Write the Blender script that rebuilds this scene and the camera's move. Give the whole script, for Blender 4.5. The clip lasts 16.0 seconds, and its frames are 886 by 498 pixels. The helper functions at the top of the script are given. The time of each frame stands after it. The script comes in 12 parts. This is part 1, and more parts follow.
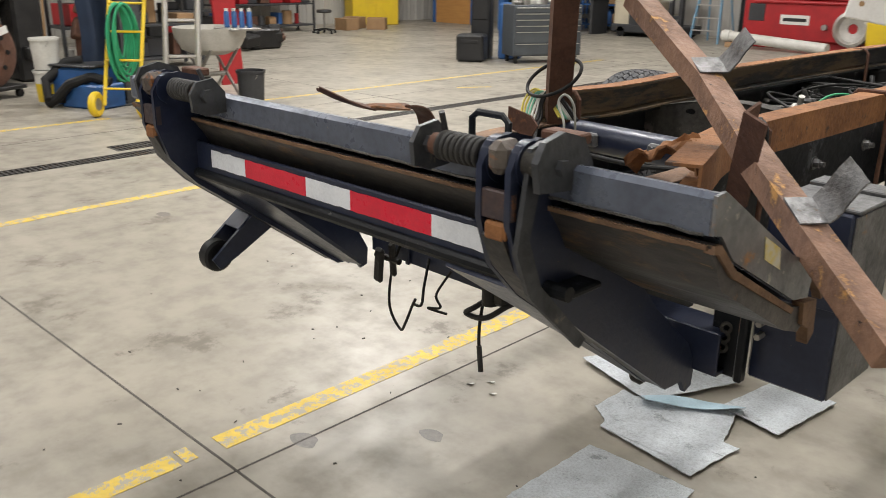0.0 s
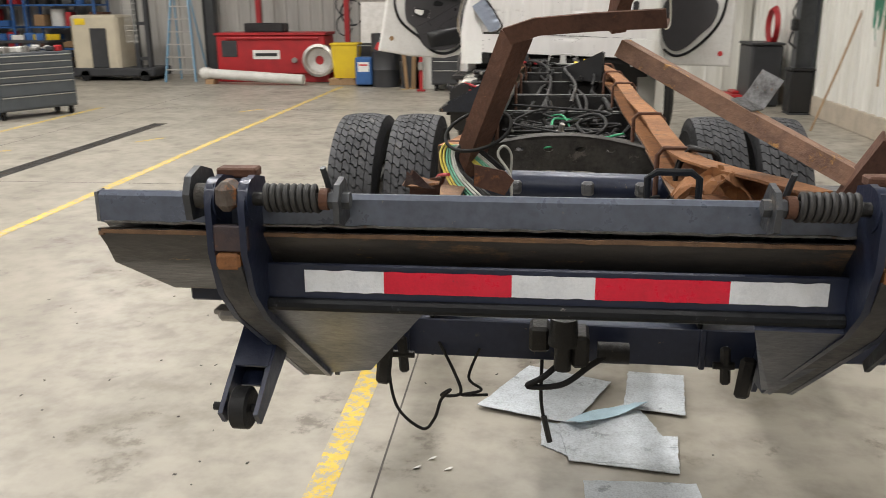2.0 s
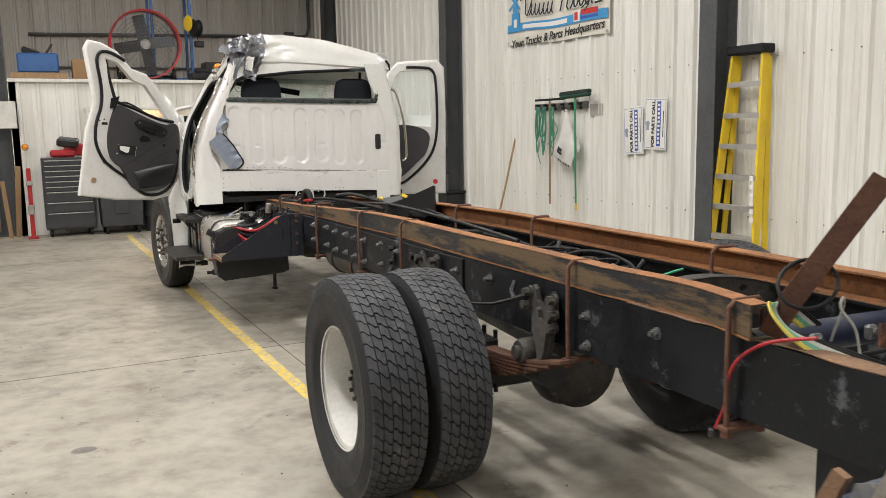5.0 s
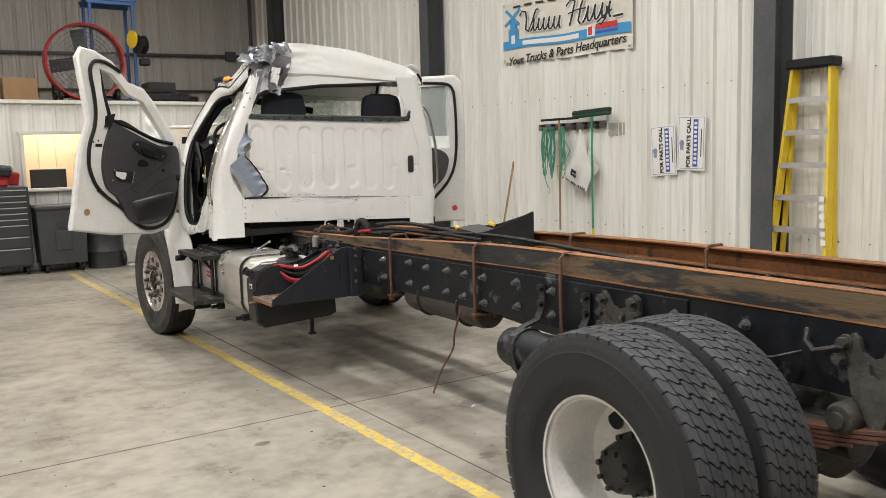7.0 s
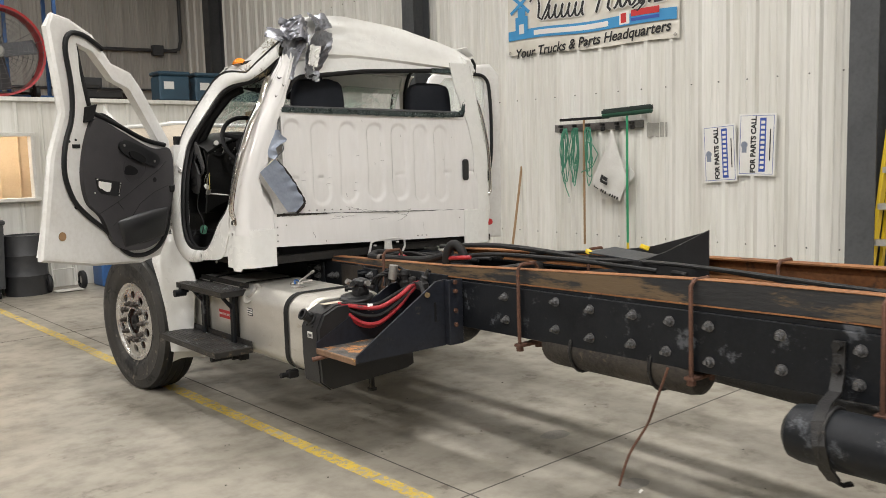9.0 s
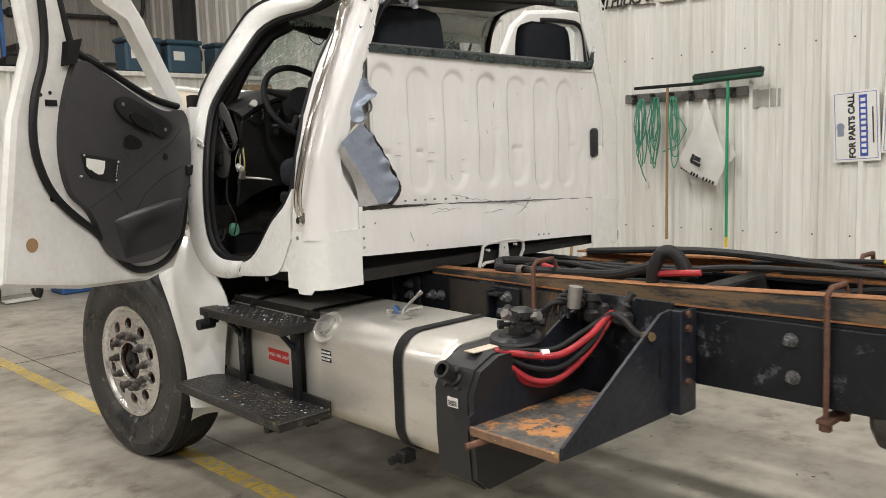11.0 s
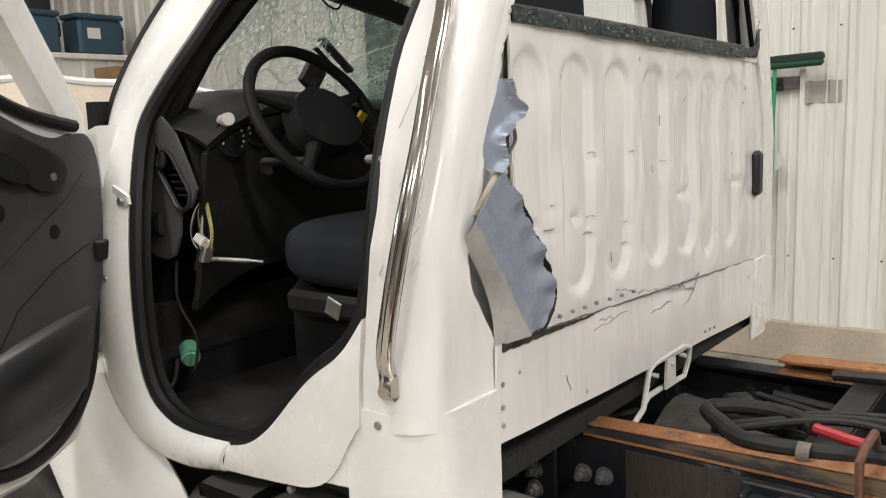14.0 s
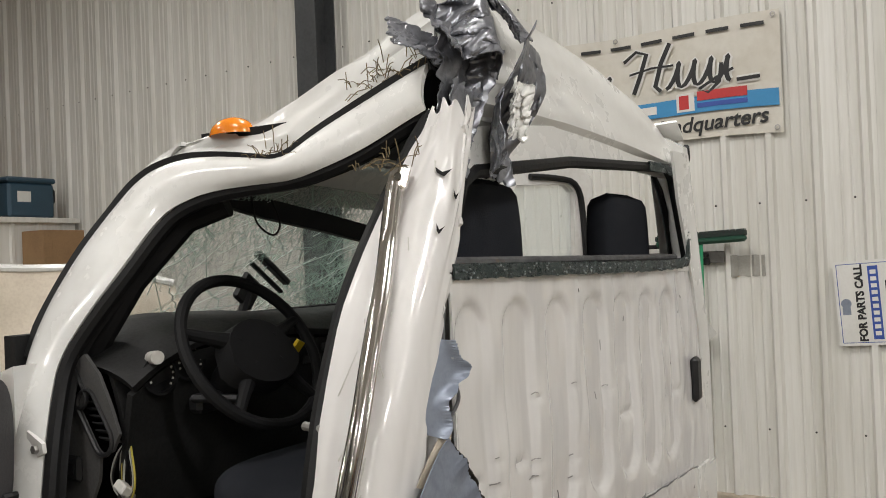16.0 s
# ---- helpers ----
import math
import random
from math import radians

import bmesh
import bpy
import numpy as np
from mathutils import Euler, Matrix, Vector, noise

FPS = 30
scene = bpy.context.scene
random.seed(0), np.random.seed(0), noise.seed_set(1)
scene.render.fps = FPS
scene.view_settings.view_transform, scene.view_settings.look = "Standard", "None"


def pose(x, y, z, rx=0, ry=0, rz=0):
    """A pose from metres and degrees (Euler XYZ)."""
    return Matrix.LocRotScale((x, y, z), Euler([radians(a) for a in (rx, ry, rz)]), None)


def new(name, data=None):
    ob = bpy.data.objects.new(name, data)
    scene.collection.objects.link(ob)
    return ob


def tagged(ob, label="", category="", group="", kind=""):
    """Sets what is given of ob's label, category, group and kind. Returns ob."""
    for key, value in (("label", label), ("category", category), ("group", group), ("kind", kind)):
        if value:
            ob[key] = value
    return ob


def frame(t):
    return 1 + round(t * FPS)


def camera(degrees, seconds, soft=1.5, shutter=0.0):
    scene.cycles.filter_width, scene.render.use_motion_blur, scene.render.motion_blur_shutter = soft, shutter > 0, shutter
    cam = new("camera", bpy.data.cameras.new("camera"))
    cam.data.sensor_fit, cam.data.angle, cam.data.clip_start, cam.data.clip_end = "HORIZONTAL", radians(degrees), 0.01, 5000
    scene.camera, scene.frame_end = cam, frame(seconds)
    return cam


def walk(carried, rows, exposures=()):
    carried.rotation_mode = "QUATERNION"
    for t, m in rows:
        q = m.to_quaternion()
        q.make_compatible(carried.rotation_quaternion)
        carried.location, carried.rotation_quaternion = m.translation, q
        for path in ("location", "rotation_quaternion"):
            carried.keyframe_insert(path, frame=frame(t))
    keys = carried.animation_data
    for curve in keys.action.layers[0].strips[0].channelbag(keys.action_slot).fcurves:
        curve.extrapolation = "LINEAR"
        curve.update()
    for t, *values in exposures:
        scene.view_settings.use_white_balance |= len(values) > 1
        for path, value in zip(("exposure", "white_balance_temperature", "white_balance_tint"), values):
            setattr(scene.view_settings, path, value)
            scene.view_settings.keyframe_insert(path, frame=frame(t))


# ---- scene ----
cam = camera(55.6, 16.0, soft=0.8, shutter=0.25)
METRES, EYE, TILT, LEAN, TURN = 12.73, 1.62, 0.0, 0.0, 44.3
ROWS = [
    (0.0, 0.0, 0.0, 0.0, 0.2, -18.59, -0.6),
    (0.5, -0.0337, 0.0103, 0.0021, -8.8, -17.92, -0.6),
    (1.0, -0.0662, 0.0239, 0.004, -18.05, -17.35, -0.36),
    (1.5, -0.0935, 0.0444, 0.0042, -27.88, -16.81, 0.01),
    (2.0, -0.1207, 0.0647, 0.0038, -38.48, -16.19, 0.35),
    (2.5, -0.1412, 0.0923, 0.0028, -48.86, -15.43, 0.52),
    (3.0, -0.1588, 0.1258, 0.0057, -57.15, -14.44, 0.66),
    (3.5, -0.1748, 0.158, 0.0078, -62.91, -12.89, 0.79),
    (4.0, -0.18, 0.1916, 0.0077, -66.76, -11.12, 0.9),
    (4.5, -0.1856, 0.2251, 0.0097, -69.07, -9.19, 1.01),
    (7.0, -0.1481, 0.3876, 0.0068, -78.3, -6.5, 1.49),
    (7.5, -0.1307, 0.4208, 0.0068, -80.33, -6.48, 1.56),
    (8.0, -0.1084, 0.4533, 0.0073, -82.41, -6.44, 1.58),
    (8.5, -0.0789, 0.4846, 0.008, -84.24, -6.36, 1.62),
    (11.0, 0.0912, 0.5995, 0.0007, -89.1, -7.05, 1.88),
    (11.5, 0.1227, 0.6172, -0.0001, -89.9, -8.47, 1.9),
    (12.0, 0.1527, 0.6346, 0.0006, -90.88, -9.83, 1.91),
    (12.5, 0.1877, 0.6476, 0.0015, -92.25, -11.04, 2.0),
    (13.0, 0.2147, 0.6564, 0.0053, -94.07, -11.41, 2.02),
    (13.5, 0.234, 0.6585, 0.0121, -96.32, -10.56, 2.0),
    (14.0, 0.2437, 0.6592, 0.0175, -98.3, -8.74, 2.07),
    (14.5, 0.2484, 0.6582, 0.0233, -99.79, -6.59, 2.15),
    (15.0, 0.2506, 0.6584, 0.0302, -101.08, -4.04, 2.21),
    (15.5, 0.2496, 0.6588, 0.035, -102.06, -1.44, 2.25),
    (16.0, 0.2493, 0.6585, 0.0362, -102.7, 0.62, 2.29),
]
walk(cam, [(t, pose(0, 0, EYE, TILT, LEAN, TURN) @ pose(METRES * x, METRES * y, METRES * z, 90 + pitch, roll, yaw)) for t, x, y, z, yaw, pitch, roll in ROWS],
     exposures=[(0.0, 0.0), (4.5, -0.05), (8.5, -0.1), (11.0, -0.08), (13.0, -0.06), (14.0, -0.03), (14.5, -0.1), (15.5, -0.36), (16.0, -0.48)])
from mathutils.geometry import tessellate_polygon

# ---- world and light ----
world = bpy.data.worlds.new("shop_air")
scene.world = world
world.use_nodes = True
world.node_tree.nodes["Background"].inputs[0].default_value = (0.9, 0.95, 1.0, 1)
world.node_tree.nodes["Background"].inputs[1].default_value = 0.02

CEIL = 6.6
LAMP_SPOTS = [(-1.0, -0.8, 0.3), (-1.0, 4.6, 1.0), (-1.0, 10.0, 1.05), (-1.0, 15.0, 0.45), (-4.4, -1.5, 0.65), (-4.4, 4.2, 1.75), (-4.4, 9.8, 0.85), (-4.6, 15.0, 0.3),
              (-9.6, 1.5, 0.95), (-9.6, 8.0, 2.5), (-9.6, 14.5, 1.1), (-15.0, 1.6, 1.75), (-15.0, 13.0, 2.1), (-1.0, -6.2, 1.0), (-4.6, -7.0, 0.95)]
LAMP_WATTS = 147


# ---- mesh builder ----
class MB:
    """Collects vertices and faces of one mesh."""

    def __init__(self):
        self.v, self.f = [], []

    def add(self, vs, fs):
        n = len(self.v)
        self.v += [tuple(p) for p in vs]
        self.f += [tuple(n + i for i in q) for q in fs]
        return self

    def box(self, c, s, m=None, b=0.0):
        h = [max(a / 2, 1e-4) for a in s]
        b = min(b, min(h) * 0.9)
        vs, fs = [], []
        if b <= 0:
            for i in range(8):
                vs.append([h[k] * (1 if i >> k & 1 else -1) for k in range(3)])
            fs = [(0, 2, 3, 1), (4, 5, 7, 6), (0, 1, 5, 4), (2, 6, 7, 3), (0, 4, 6, 2), (1, 3, 7, 5)]
        else:
            for i in range(8):
                sg = [1 if i >> k & 1 else -1 for k in range(3)]
                for a in range(3):
                    vs.append([sg[k] * (h[k] if k == a else h[k] - b) for k in range(3)])
            idx = lambda i, a: i * 3 + a
            for a in range(3):
                u, w = (a + 1) % 3, (a + 2) % 3
                for side in (0, 1):
                    base = side << a
                    fs.append(tuple(idx(base | (p << u) | (q << w), a) for p, q in ((0, 0), (1, 0), (1, 1), (0, 1))))
                for p in (0, 1):
                    for q in (0, 1):
                        i0 = (p << u) | (q << w)
                        i1 = i0 | (1 << a)
                        fs.append((idx(i0, u), idx(i1, u), idx(i1, w), idx(i0, w)))
            for i in range(8):
                fs.append((idx(i, 0), idx(i, 1), idx(i, 2)))
        t = Matrix.Translation(c) @ (m if m is not None else Matrix())
        return self.add([t @ Vector(p) for p in vs], fs)

    def cyl(self, p0, p1, r0, r1=None, n=16, caps=True):
        r1 = r0 if r1 is None else r1
        p0, p1 = Vector(p0), Vector(p1)
        q = (p1 - p0).to_track_quat("Z", "Y")
        vs = []
        for p, r in ((p0, r0), (p1, r1)):
            for i in range(n):
                a = 2 * math.pi * i / n
                vs.append(p + q @ Vector((r * math.cos(a), r * math.sin(a), 0)))
        fs = [(i, (i + 1) % n, n + (i + 1) % n, n + i) for i in range(n)]
        if caps:
            fs += [tuple(range(n))[::-1], tuple(range(n, 2 * n))]
        return self.add(vs, fs)

    def tube(self, pts, r, n=8, closed=False, radii=None):
        pts = [Vector(p) for p in pts]
        vs, fs, k = [], [], len(pts)
        ref = None
        for i, p in enumerate(pts):
            a = pts[(i - 1) % k] if closed or i else p
            c = pts[(i + 1) % k] if closed or i < k - 1 else p
            d = (c - a).normalized()
            if ref is None:
                ref = d.orthogonal().normalized()
            ref = (ref - d * ref.dot(d)).normalized()
            s = d.cross(ref)
            rr = radii[i] if radii else r
            for j in range(n):
                t = 2 * math.pi * j / n
                vs.append(p + rr * (math.cos(t) * ref + math.sin(t) * s))
        for i in range(k if closed else k - 1):
            o, o2 = i * n, ((i + 1) % k) * n
            fs += [(o + j, o + (j + 1) % n, o2 + (j + 1) % n, o2 + j) for j in range(n)]
        if not closed:
            fs += [tuple(range(n))[::-1], tuple(range((k - 1) * n, k * n))]
        return self.add(vs, fs)

    def sweep(self, pts, section, side, closed=False):
        """Section points (a, b): a along side(i), b along the path's own normal."""
        pts = [Vector(p) for p in pts]
        vs, fs, k, n = [], [], len(pts), len(section)
        for i, p in enumerate(pts):
            a = pts[(i - 1) % k] if closed or i else p
            c = pts[(i + 1) % k] if closed or i < k - 1 else p
            d = (c - a).normalized()
            s = Vector(side)
            s = (s - d * s.dot(d)).normalized()
            nn = d.cross(s)
            vs += [p + q[0] * s + q[1] * nn for q in section]
        for i in range(k if closed else k - 1):
            o, o2 = i * n, ((i + 1) % k) * n
            fs += [(o + j, o + (j + 1) % n, o2 + (j + 1) % n, o2 + j) for j in range(n)]
        if not closed:
            fs += [tuple(range(n))[::-1], tuple(range((k - 1) * n, k * n))]
        return self.add(vs, fs)

    def plate(self, outer, fn, t0, t1, holes=()):
        """A plate with the outline outer (2D) between t0 and t1; fn(a, b, t) gives the place."""
        loops = [list(outer)] + [list(h) for h in holes]
        tris = tessellate_polygon([[Vector((p[0], p[1], 0)) for p in lp] for lp in loops])
        flat = [p for lp in loops for p in lp]
        n = len(flat)
        vs = [fn(p[0], p[1], t0) for p in flat] + [fn(p[0], p[1], t1) for p in flat]
        fs = [tuple(q) for q in tris] + [tuple(i + n for i in q[::-1]) for q in tris]
        o = 0
        for lp in loops:
            k = len(lp)
            fs += [(o + i, o + (i + 1) % k, n + o + (i + 1) % k, n + o + i) for i in range(k)]
            o += k
        return self.add(vs, fs)

    def grid(self, fn, nu, nv, thick=0.0):
        vs = [fn(i / nu, j / nv) for j in range(nv + 1) for i in range(nu + 1)]
        w = nu + 1
        fs = [(j * w + i, j * w + i + 1, (j + 1) * w + i + 1, (j + 1) * w + i) for j in range(nv) for i in range(nu)]
        if thick:
            vv = [Vector(p) for p in vs]
            back = []
            for j in range(nv + 1):
                for i in range(nu + 1):
                    du = vv[j * w + min(i + 1, nu)] - vv[j * w + max(i - 1, 0)]
                    dv = vv[min(j + 1, nv) * w + i] - vv[max(j - 1, 0) * w + i]
                    back.append(vv[j * w + i] - du.cross(dv).normalized() * thick)
            n = len(vs)
            vs = vv + back
            fs += [tuple(k + n for k in q[::-1]) for q in fs]
            rim = [i for i in range(w)] + [j * w + nu for j in range(1, nv + 1)] + [nv * w + i for i in range(nu - 1, -1, -1)] + [j * w for j in range(nv - 1, 0, -1)]
            fs += [(rim[i], rim[(i + 1) % len(rim)], rim[(i + 1) % len(rim)] + n, rim[i] + n) for i in range(len(rim))]
        return self.add(vs, fs)

    def lathe(self, prof, m=None, n=32):
        """Profile points (r, h) turned round the local z axis."""
        m = m if m is not None else Matrix()
        vs = [m @ Vector((r * math.cos(2 * math.pi * i / n), r * math.sin(2 * math.pi * i / n), h)) for r, h in prof for i in range(n)]
        fs = [(k * n + i, k * n + (i + 1) % n, (k + 1) * n + (i + 1) % n, (k + 1) * n + i) for k in range(len(prof) - 1) for i in range(n)]
        return self.add(vs, fs)


def mesh_of(name, mb, material, smooth=35):
    me = bpy.data.meshes.new(name)
    me.from_pydata(mb.v, [], mb.f)
    if len(mb.f) < 60000:
        bm = bmesh.new()
        bm.from_mesh(me)
        bmesh.ops.recalc_face_normals(bm, faces=bm.faces)
        bm.to_mesh(me)
        bm.free()
    if smooth:
        me.polygons.foreach_set("use_smooth", [True] * len(me.polygons))
        me.set_sharp_from_angle(angle=radians(smooth))
    me.materials.append(material)
    return me


def part(name, mb, material, parent, label="", smooth=35):
    ob = new(name, mesh_of(name, mb, material, smooth))
    ob.parent = parent
    return tagged(ob, label)


def resample(pts, n):
    """n + 1 evenly spaced points on a smoothed polyline."""
    P = [Vector(p) for p in pts]
    for _ in range(2):
        Q = [P[0]]
        for a, b in zip(P, P[1:]):
            Q += [a.lerp(b, 0.25), a.lerp(b, 0.75)]
        P = Q + [P[-1]]
    d = [0.0]
    for a, b in zip(P, P[1:]):
        d.append(d[-1] + (b - a).length)
    out, k = [], 0
    for i in range(n + 1):
        t = d[-1] * i / n
        while k < len(P) - 2 and d[k + 1] < t:
            k += 1
        out.append(P[k].lerp(P[k + 1], (t - d[k]) / max(1e-6, d[k + 1] - d[k])))
    return out


def thing(name, m, label, category, group="", kind=""):
    ob = new(name)
    ob.empty_display_size = 0.1
    ob.matrix_basis = m
    return tagged(ob, label, category, group, kind)


def solo(name, mb, material, m, label, category, group="", kind="", smooth=35):
    ob = new(name, mesh_of(name, mb, material, smooth))
    ob.matrix_basis = m
    return tagged(ob, label, category, group, kind)


def words(body, size, material, m, parent, name="lettering", align="CENTER", shear=0.0, depth=0.0008, bold=0.0):
    cu = bpy.data.curves.new(name, "FONT")
    cu.body, cu.size, cu.align_x, cu.align_y, cu.extrude, cu.shear = body, size, align, "CENTER", depth, shear
    cu.offset = bold
    tmp = bpy.data.objects.new("tmp", cu)
    scene.collection.objects.link(tmp)
    me = bpy.data.meshes.new_from_object(tmp.evaluated_get(bpy.context.evaluated_depsgraph_get()))
    bpy.data.objects.remove(tmp)
    me.transform(m)
    me.materials.clear()
    me.materials.append(material)
    ob = new(name, me)
    ob.parent = parent
    return ob


def wob(x, y, z, s, a):
    return a * noise.noise(Vector((x, y, z)) * s)


# ---- materials ----
def mat(name, base, dark=None, rough=0.5, rough2=None, metal=0.0, scale=3.0, fine=60.0, mix=0.6, bump=0.15, bump_size=None,
        third=None, third_at=0.62, third_scale=6.0, coat=0.0, trans=0.0, alpha=1.0, spec=0.5, stretch=None, island=0.0, bump_detail=5.0, fleck=None, fleck_at=0.64, fleck_scale=70.0):
    m = bpy.data.materials.new(name)
    m.use_nodes = True
    nt = m.node_tree
    n, ln = nt.nodes, nt.links
    bs = n["Principled BSDF"]
    tc = n.new("ShaderNodeTexCoord")
    src = tc.outputs["Object"]
    if stretch:
        mp = n.new("ShaderNodeMapping")
        mp.inputs["Scale"].default_value = stretch
        ln.new(src, mp.inputs[0])
        src = mp.outputs[0]

    def tex(sc, det=5.0, ro=0.6):
        t = n.new("ShaderNodeTexNoise")
        t.inputs["Scale"].default_value, t.inputs["Detail"].default_value, t.inputs["Roughness"].default_value = sc, det, ro
        ln.new(src, t.inputs["Vector"])
        return t.outputs["Fac"]

    def ramp(sock, lo, hi):
        r = n.new("ShaderNodeMapRange")
        r.inputs[1].default_value, r.inputs[2].default_value = lo, hi
        r.interpolation_type = "SMOOTHSTEP"
        ln.new(sock, r.inputs[0])
        return r.outputs[0]

    def blend(fac, a, b):
        x = n.new("ShaderNodeMix")
        x.data_type = "RGBA"
        ln.new(fac, x.inputs[0])
        for sock, c in ((x.inputs[6], a), (x.inputs[7], b)):
            if isinstance(c, tuple):
                sock.default_value = (*c, 1)
            else:
                ln.new(c, sock)
        return x.outputs[2]

    dark = dark or tuple(c * 0.75 for c in base)
    big, small = tex(scale), tex(fine, 4.0)
    fac = n.new("ShaderNodeMath")
    fac.operation = "MULTIPLY_ADD"
    ln.new(ramp(big, 0.35, 0.68), fac.inputs[0])
    fac.inputs[1].default_value = mix
    f2 = n.new("ShaderNodeMath")
    f2.operation = "MULTIPLY"
    ln.new(ramp(small, 0.35, 0.75), f2.inputs[0])
    f2.inputs[1].default_value = 1 - mix
    ln.new(f2.outputs[0], fac.inputs[2])
    col = blend(fac.outputs[0], base, dark)
    rsock = fac.outputs[0]
    if third:
        t3 = ramp(tex(third_scale, 8.0, 0.72), third_at - 0.04, third_at + 0.05)
        col = blend(t3, col, third)
    if fleck:
        col = blend(ramp(tex(fleck_scale, 6.0, 0.75), fleck_at - 0.02, fleck_at + 0.03), col, fleck)
    if island:
        oi = n.new("ShaderNodeObjectInfo")
        hs = n.new("ShaderNodeHueSaturation")
        mr = n.new("ShaderNodeMapRange")
        mr.inputs[3].default_value, mr.inputs[4].default_value = 1 - island, 1 + island
        ln.new(oi.outputs["Random"], mr.inputs[0])
        ln.new(mr.outputs[0], hs.inputs["Value"])
        ln.new(col, hs.inputs["Color"])
        col = hs.outputs[0]
    ln.new(col, bs.inputs["Base Color"])
    rr = n.new("ShaderNodeMapRange")
    rr.inputs[3].default_value, rr.inputs[4].default_value = rough, rough if rough2 is None else rough2
    ln.new(rsock, rr.inputs[0])
    ln.new(rr.outputs[0], bs.inputs["Roughness"])
    bs.inputs["Metallic"].default_value = metal
    bs.inputs["Specular IOR Level"].default_value = spec
    bs.inputs["Coat Weight"].default_value = coat
    bs.inputs["Coat Roughness"].default_value = 0.08
    bs.inputs["Transmission Weight"].default_value = trans
    bs.inputs["Alpha"].default_value = alpha
    if bump:
        b = n.new("ShaderNodeBump")
        b.inputs["Strength"].default_value, b.inputs["Distance"].default_value = bump, 0.01
        ln.new(tex(bump_size, bump_detail) if bump_size else small, b.inputs["Height"])
        ln.new(b.outputs[0], bs.inputs["Normal"])
        if coat:
            ln.new(b.outputs[0], bs.inputs["Coat Normal"])
    return m


def glow(name, colour, strength):
    m = bpy.data.materials.new(name)
    m.use_nodes = True
    b = m.node_tree.nodes["Principled BSDF"]
    b.inputs["Emission Color"].default_value = (*colour, 1)
    b.inputs["Emission Strength"].default_value = strength
    return m


CONCRETE = mat("polished_concrete", (0.37, 0.34, 0.286), (0.193, 0.174, 0.142), 0.31, 0.58, scale=1.3, fine=6.0, mix=0.5, bump=0.05, bump_size=26, third=(0.16, 0.14, 0.113), third_at=0.615, third_scale=2.6, fleck=(0.13, 0.115, 0.095), fleck_at=0.7, fleck_scale=30)
STRIPE = mat("worn_yellow_floor_paint", (0.7, 0.5, 0.06), (0.5, 0.35, 0.06), 0.5, 0.7, scale=3, fine=26, bump=0.1, third=(0.36, 0.33, 0.27), third_at=0.515, third_scale=22)
JOINT = mat("dark_joint_filler", (0.1, 0.09, 0.08), (0.06, 0.055, 0.05), 0.9, scale=8)
GRATE = mat("cast_iron_grate", (0.1, 0.095, 0.09), (0.05, 0.045, 0.04), 0.6, metal=0.6, third=(0.16, 0.1, 0.06), third_at=0.6)
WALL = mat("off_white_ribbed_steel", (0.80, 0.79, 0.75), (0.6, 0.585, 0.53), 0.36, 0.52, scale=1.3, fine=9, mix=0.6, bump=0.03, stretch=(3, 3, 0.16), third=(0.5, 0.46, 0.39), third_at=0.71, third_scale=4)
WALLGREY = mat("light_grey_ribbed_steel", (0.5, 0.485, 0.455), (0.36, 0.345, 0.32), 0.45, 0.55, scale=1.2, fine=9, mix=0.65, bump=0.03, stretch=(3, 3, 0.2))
CURB = mat("bare_concrete_curb", (0.52, 0.45, 0.36), (0.36, 0.31, 0.25), 0.85, scale=3, fine=50, bump=0.3)
COLUMN = mat("dark_grey_painted_steel", (0.075, 0.078, 0.082), (0.045, 0.048, 0.052), 0.5, 0.65, scale=2, fine=30)
CEILING = mat("white_liner_ceiling", (0.7, 0.7, 0.68), (0.6, 0.6, 0.58), 0.6, scale=0.7)
LAMPGLOW = glow("cool_white_lamp", (1.0, 0.97, 0.92), 14)
WHITE = mat("white_truck_paint", (0.80, 0.80, 0.78), (0.70, 0.69, 0.66), 0.22, 0.38, scale=2.2, fine=22, mix=0.65, bump=0.02, bump_size=7, coat=0.6, third=(0.5, 0.48, 0.44), third_at=0.72, third_scale=9)
WHITEIN = mat("white_door_jamb_paint", (0.72, 0.71, 0.69), (0.6, 0.58, 0.55), 0.3, 0.45, scale=4, fine=35, bump=0.02, coat=0.3, third=(0.42, 0.38, 0.33), third_at=0.73)
CREAM = mat("cream_hood_inside", (0.6, 0.53, 0.43), (0.45, 0.38, 0.3), 0.6, scale=3, bump=0.1)
TORN = mat("torn_bare_sheet_metal", (0.3, 0.31, 0.34), (0.12, 0.12, 0.135), 0.25, 0.45, metal=0.65, scale=7, fine=50, bump=0.1, third=(0.5, 0.48, 0.46), third_at=0.64, third_scale=8)
BLUEGREY = mat("blue_grey_primer_sheet", (0.31, 0.35, 0.43), (0.22, 0.25, 0.315), 0.34, 0.5, metal=0.35, scale=6, bump=0.2, bump_size=14, fleck=(0.5, 0.52, 0.56), fleck_at=0.68, fleck_scale=22)
FOLDGREY = mat("grey_white_folded_sheet", (0.5, 0.49, 0.485), (0.36, 0.355, 0.35), 0.35, 0.5, metal=0.2, scale=6, bump=0.15)
RUST = mat("orange_rusty_steel", (0.32, 0.14, 0.05), (0.15, 0.066, 0.032), 0.75, 0.9, metal=0.1, scale=4, fine=55, bump=0.45, third=(0.085, 0.05, 0.034), third_at=0.6, third_scale=7, fleck=(0.5, 0.24, 0.09), fleck_at=0.655, fleck_scale=26)
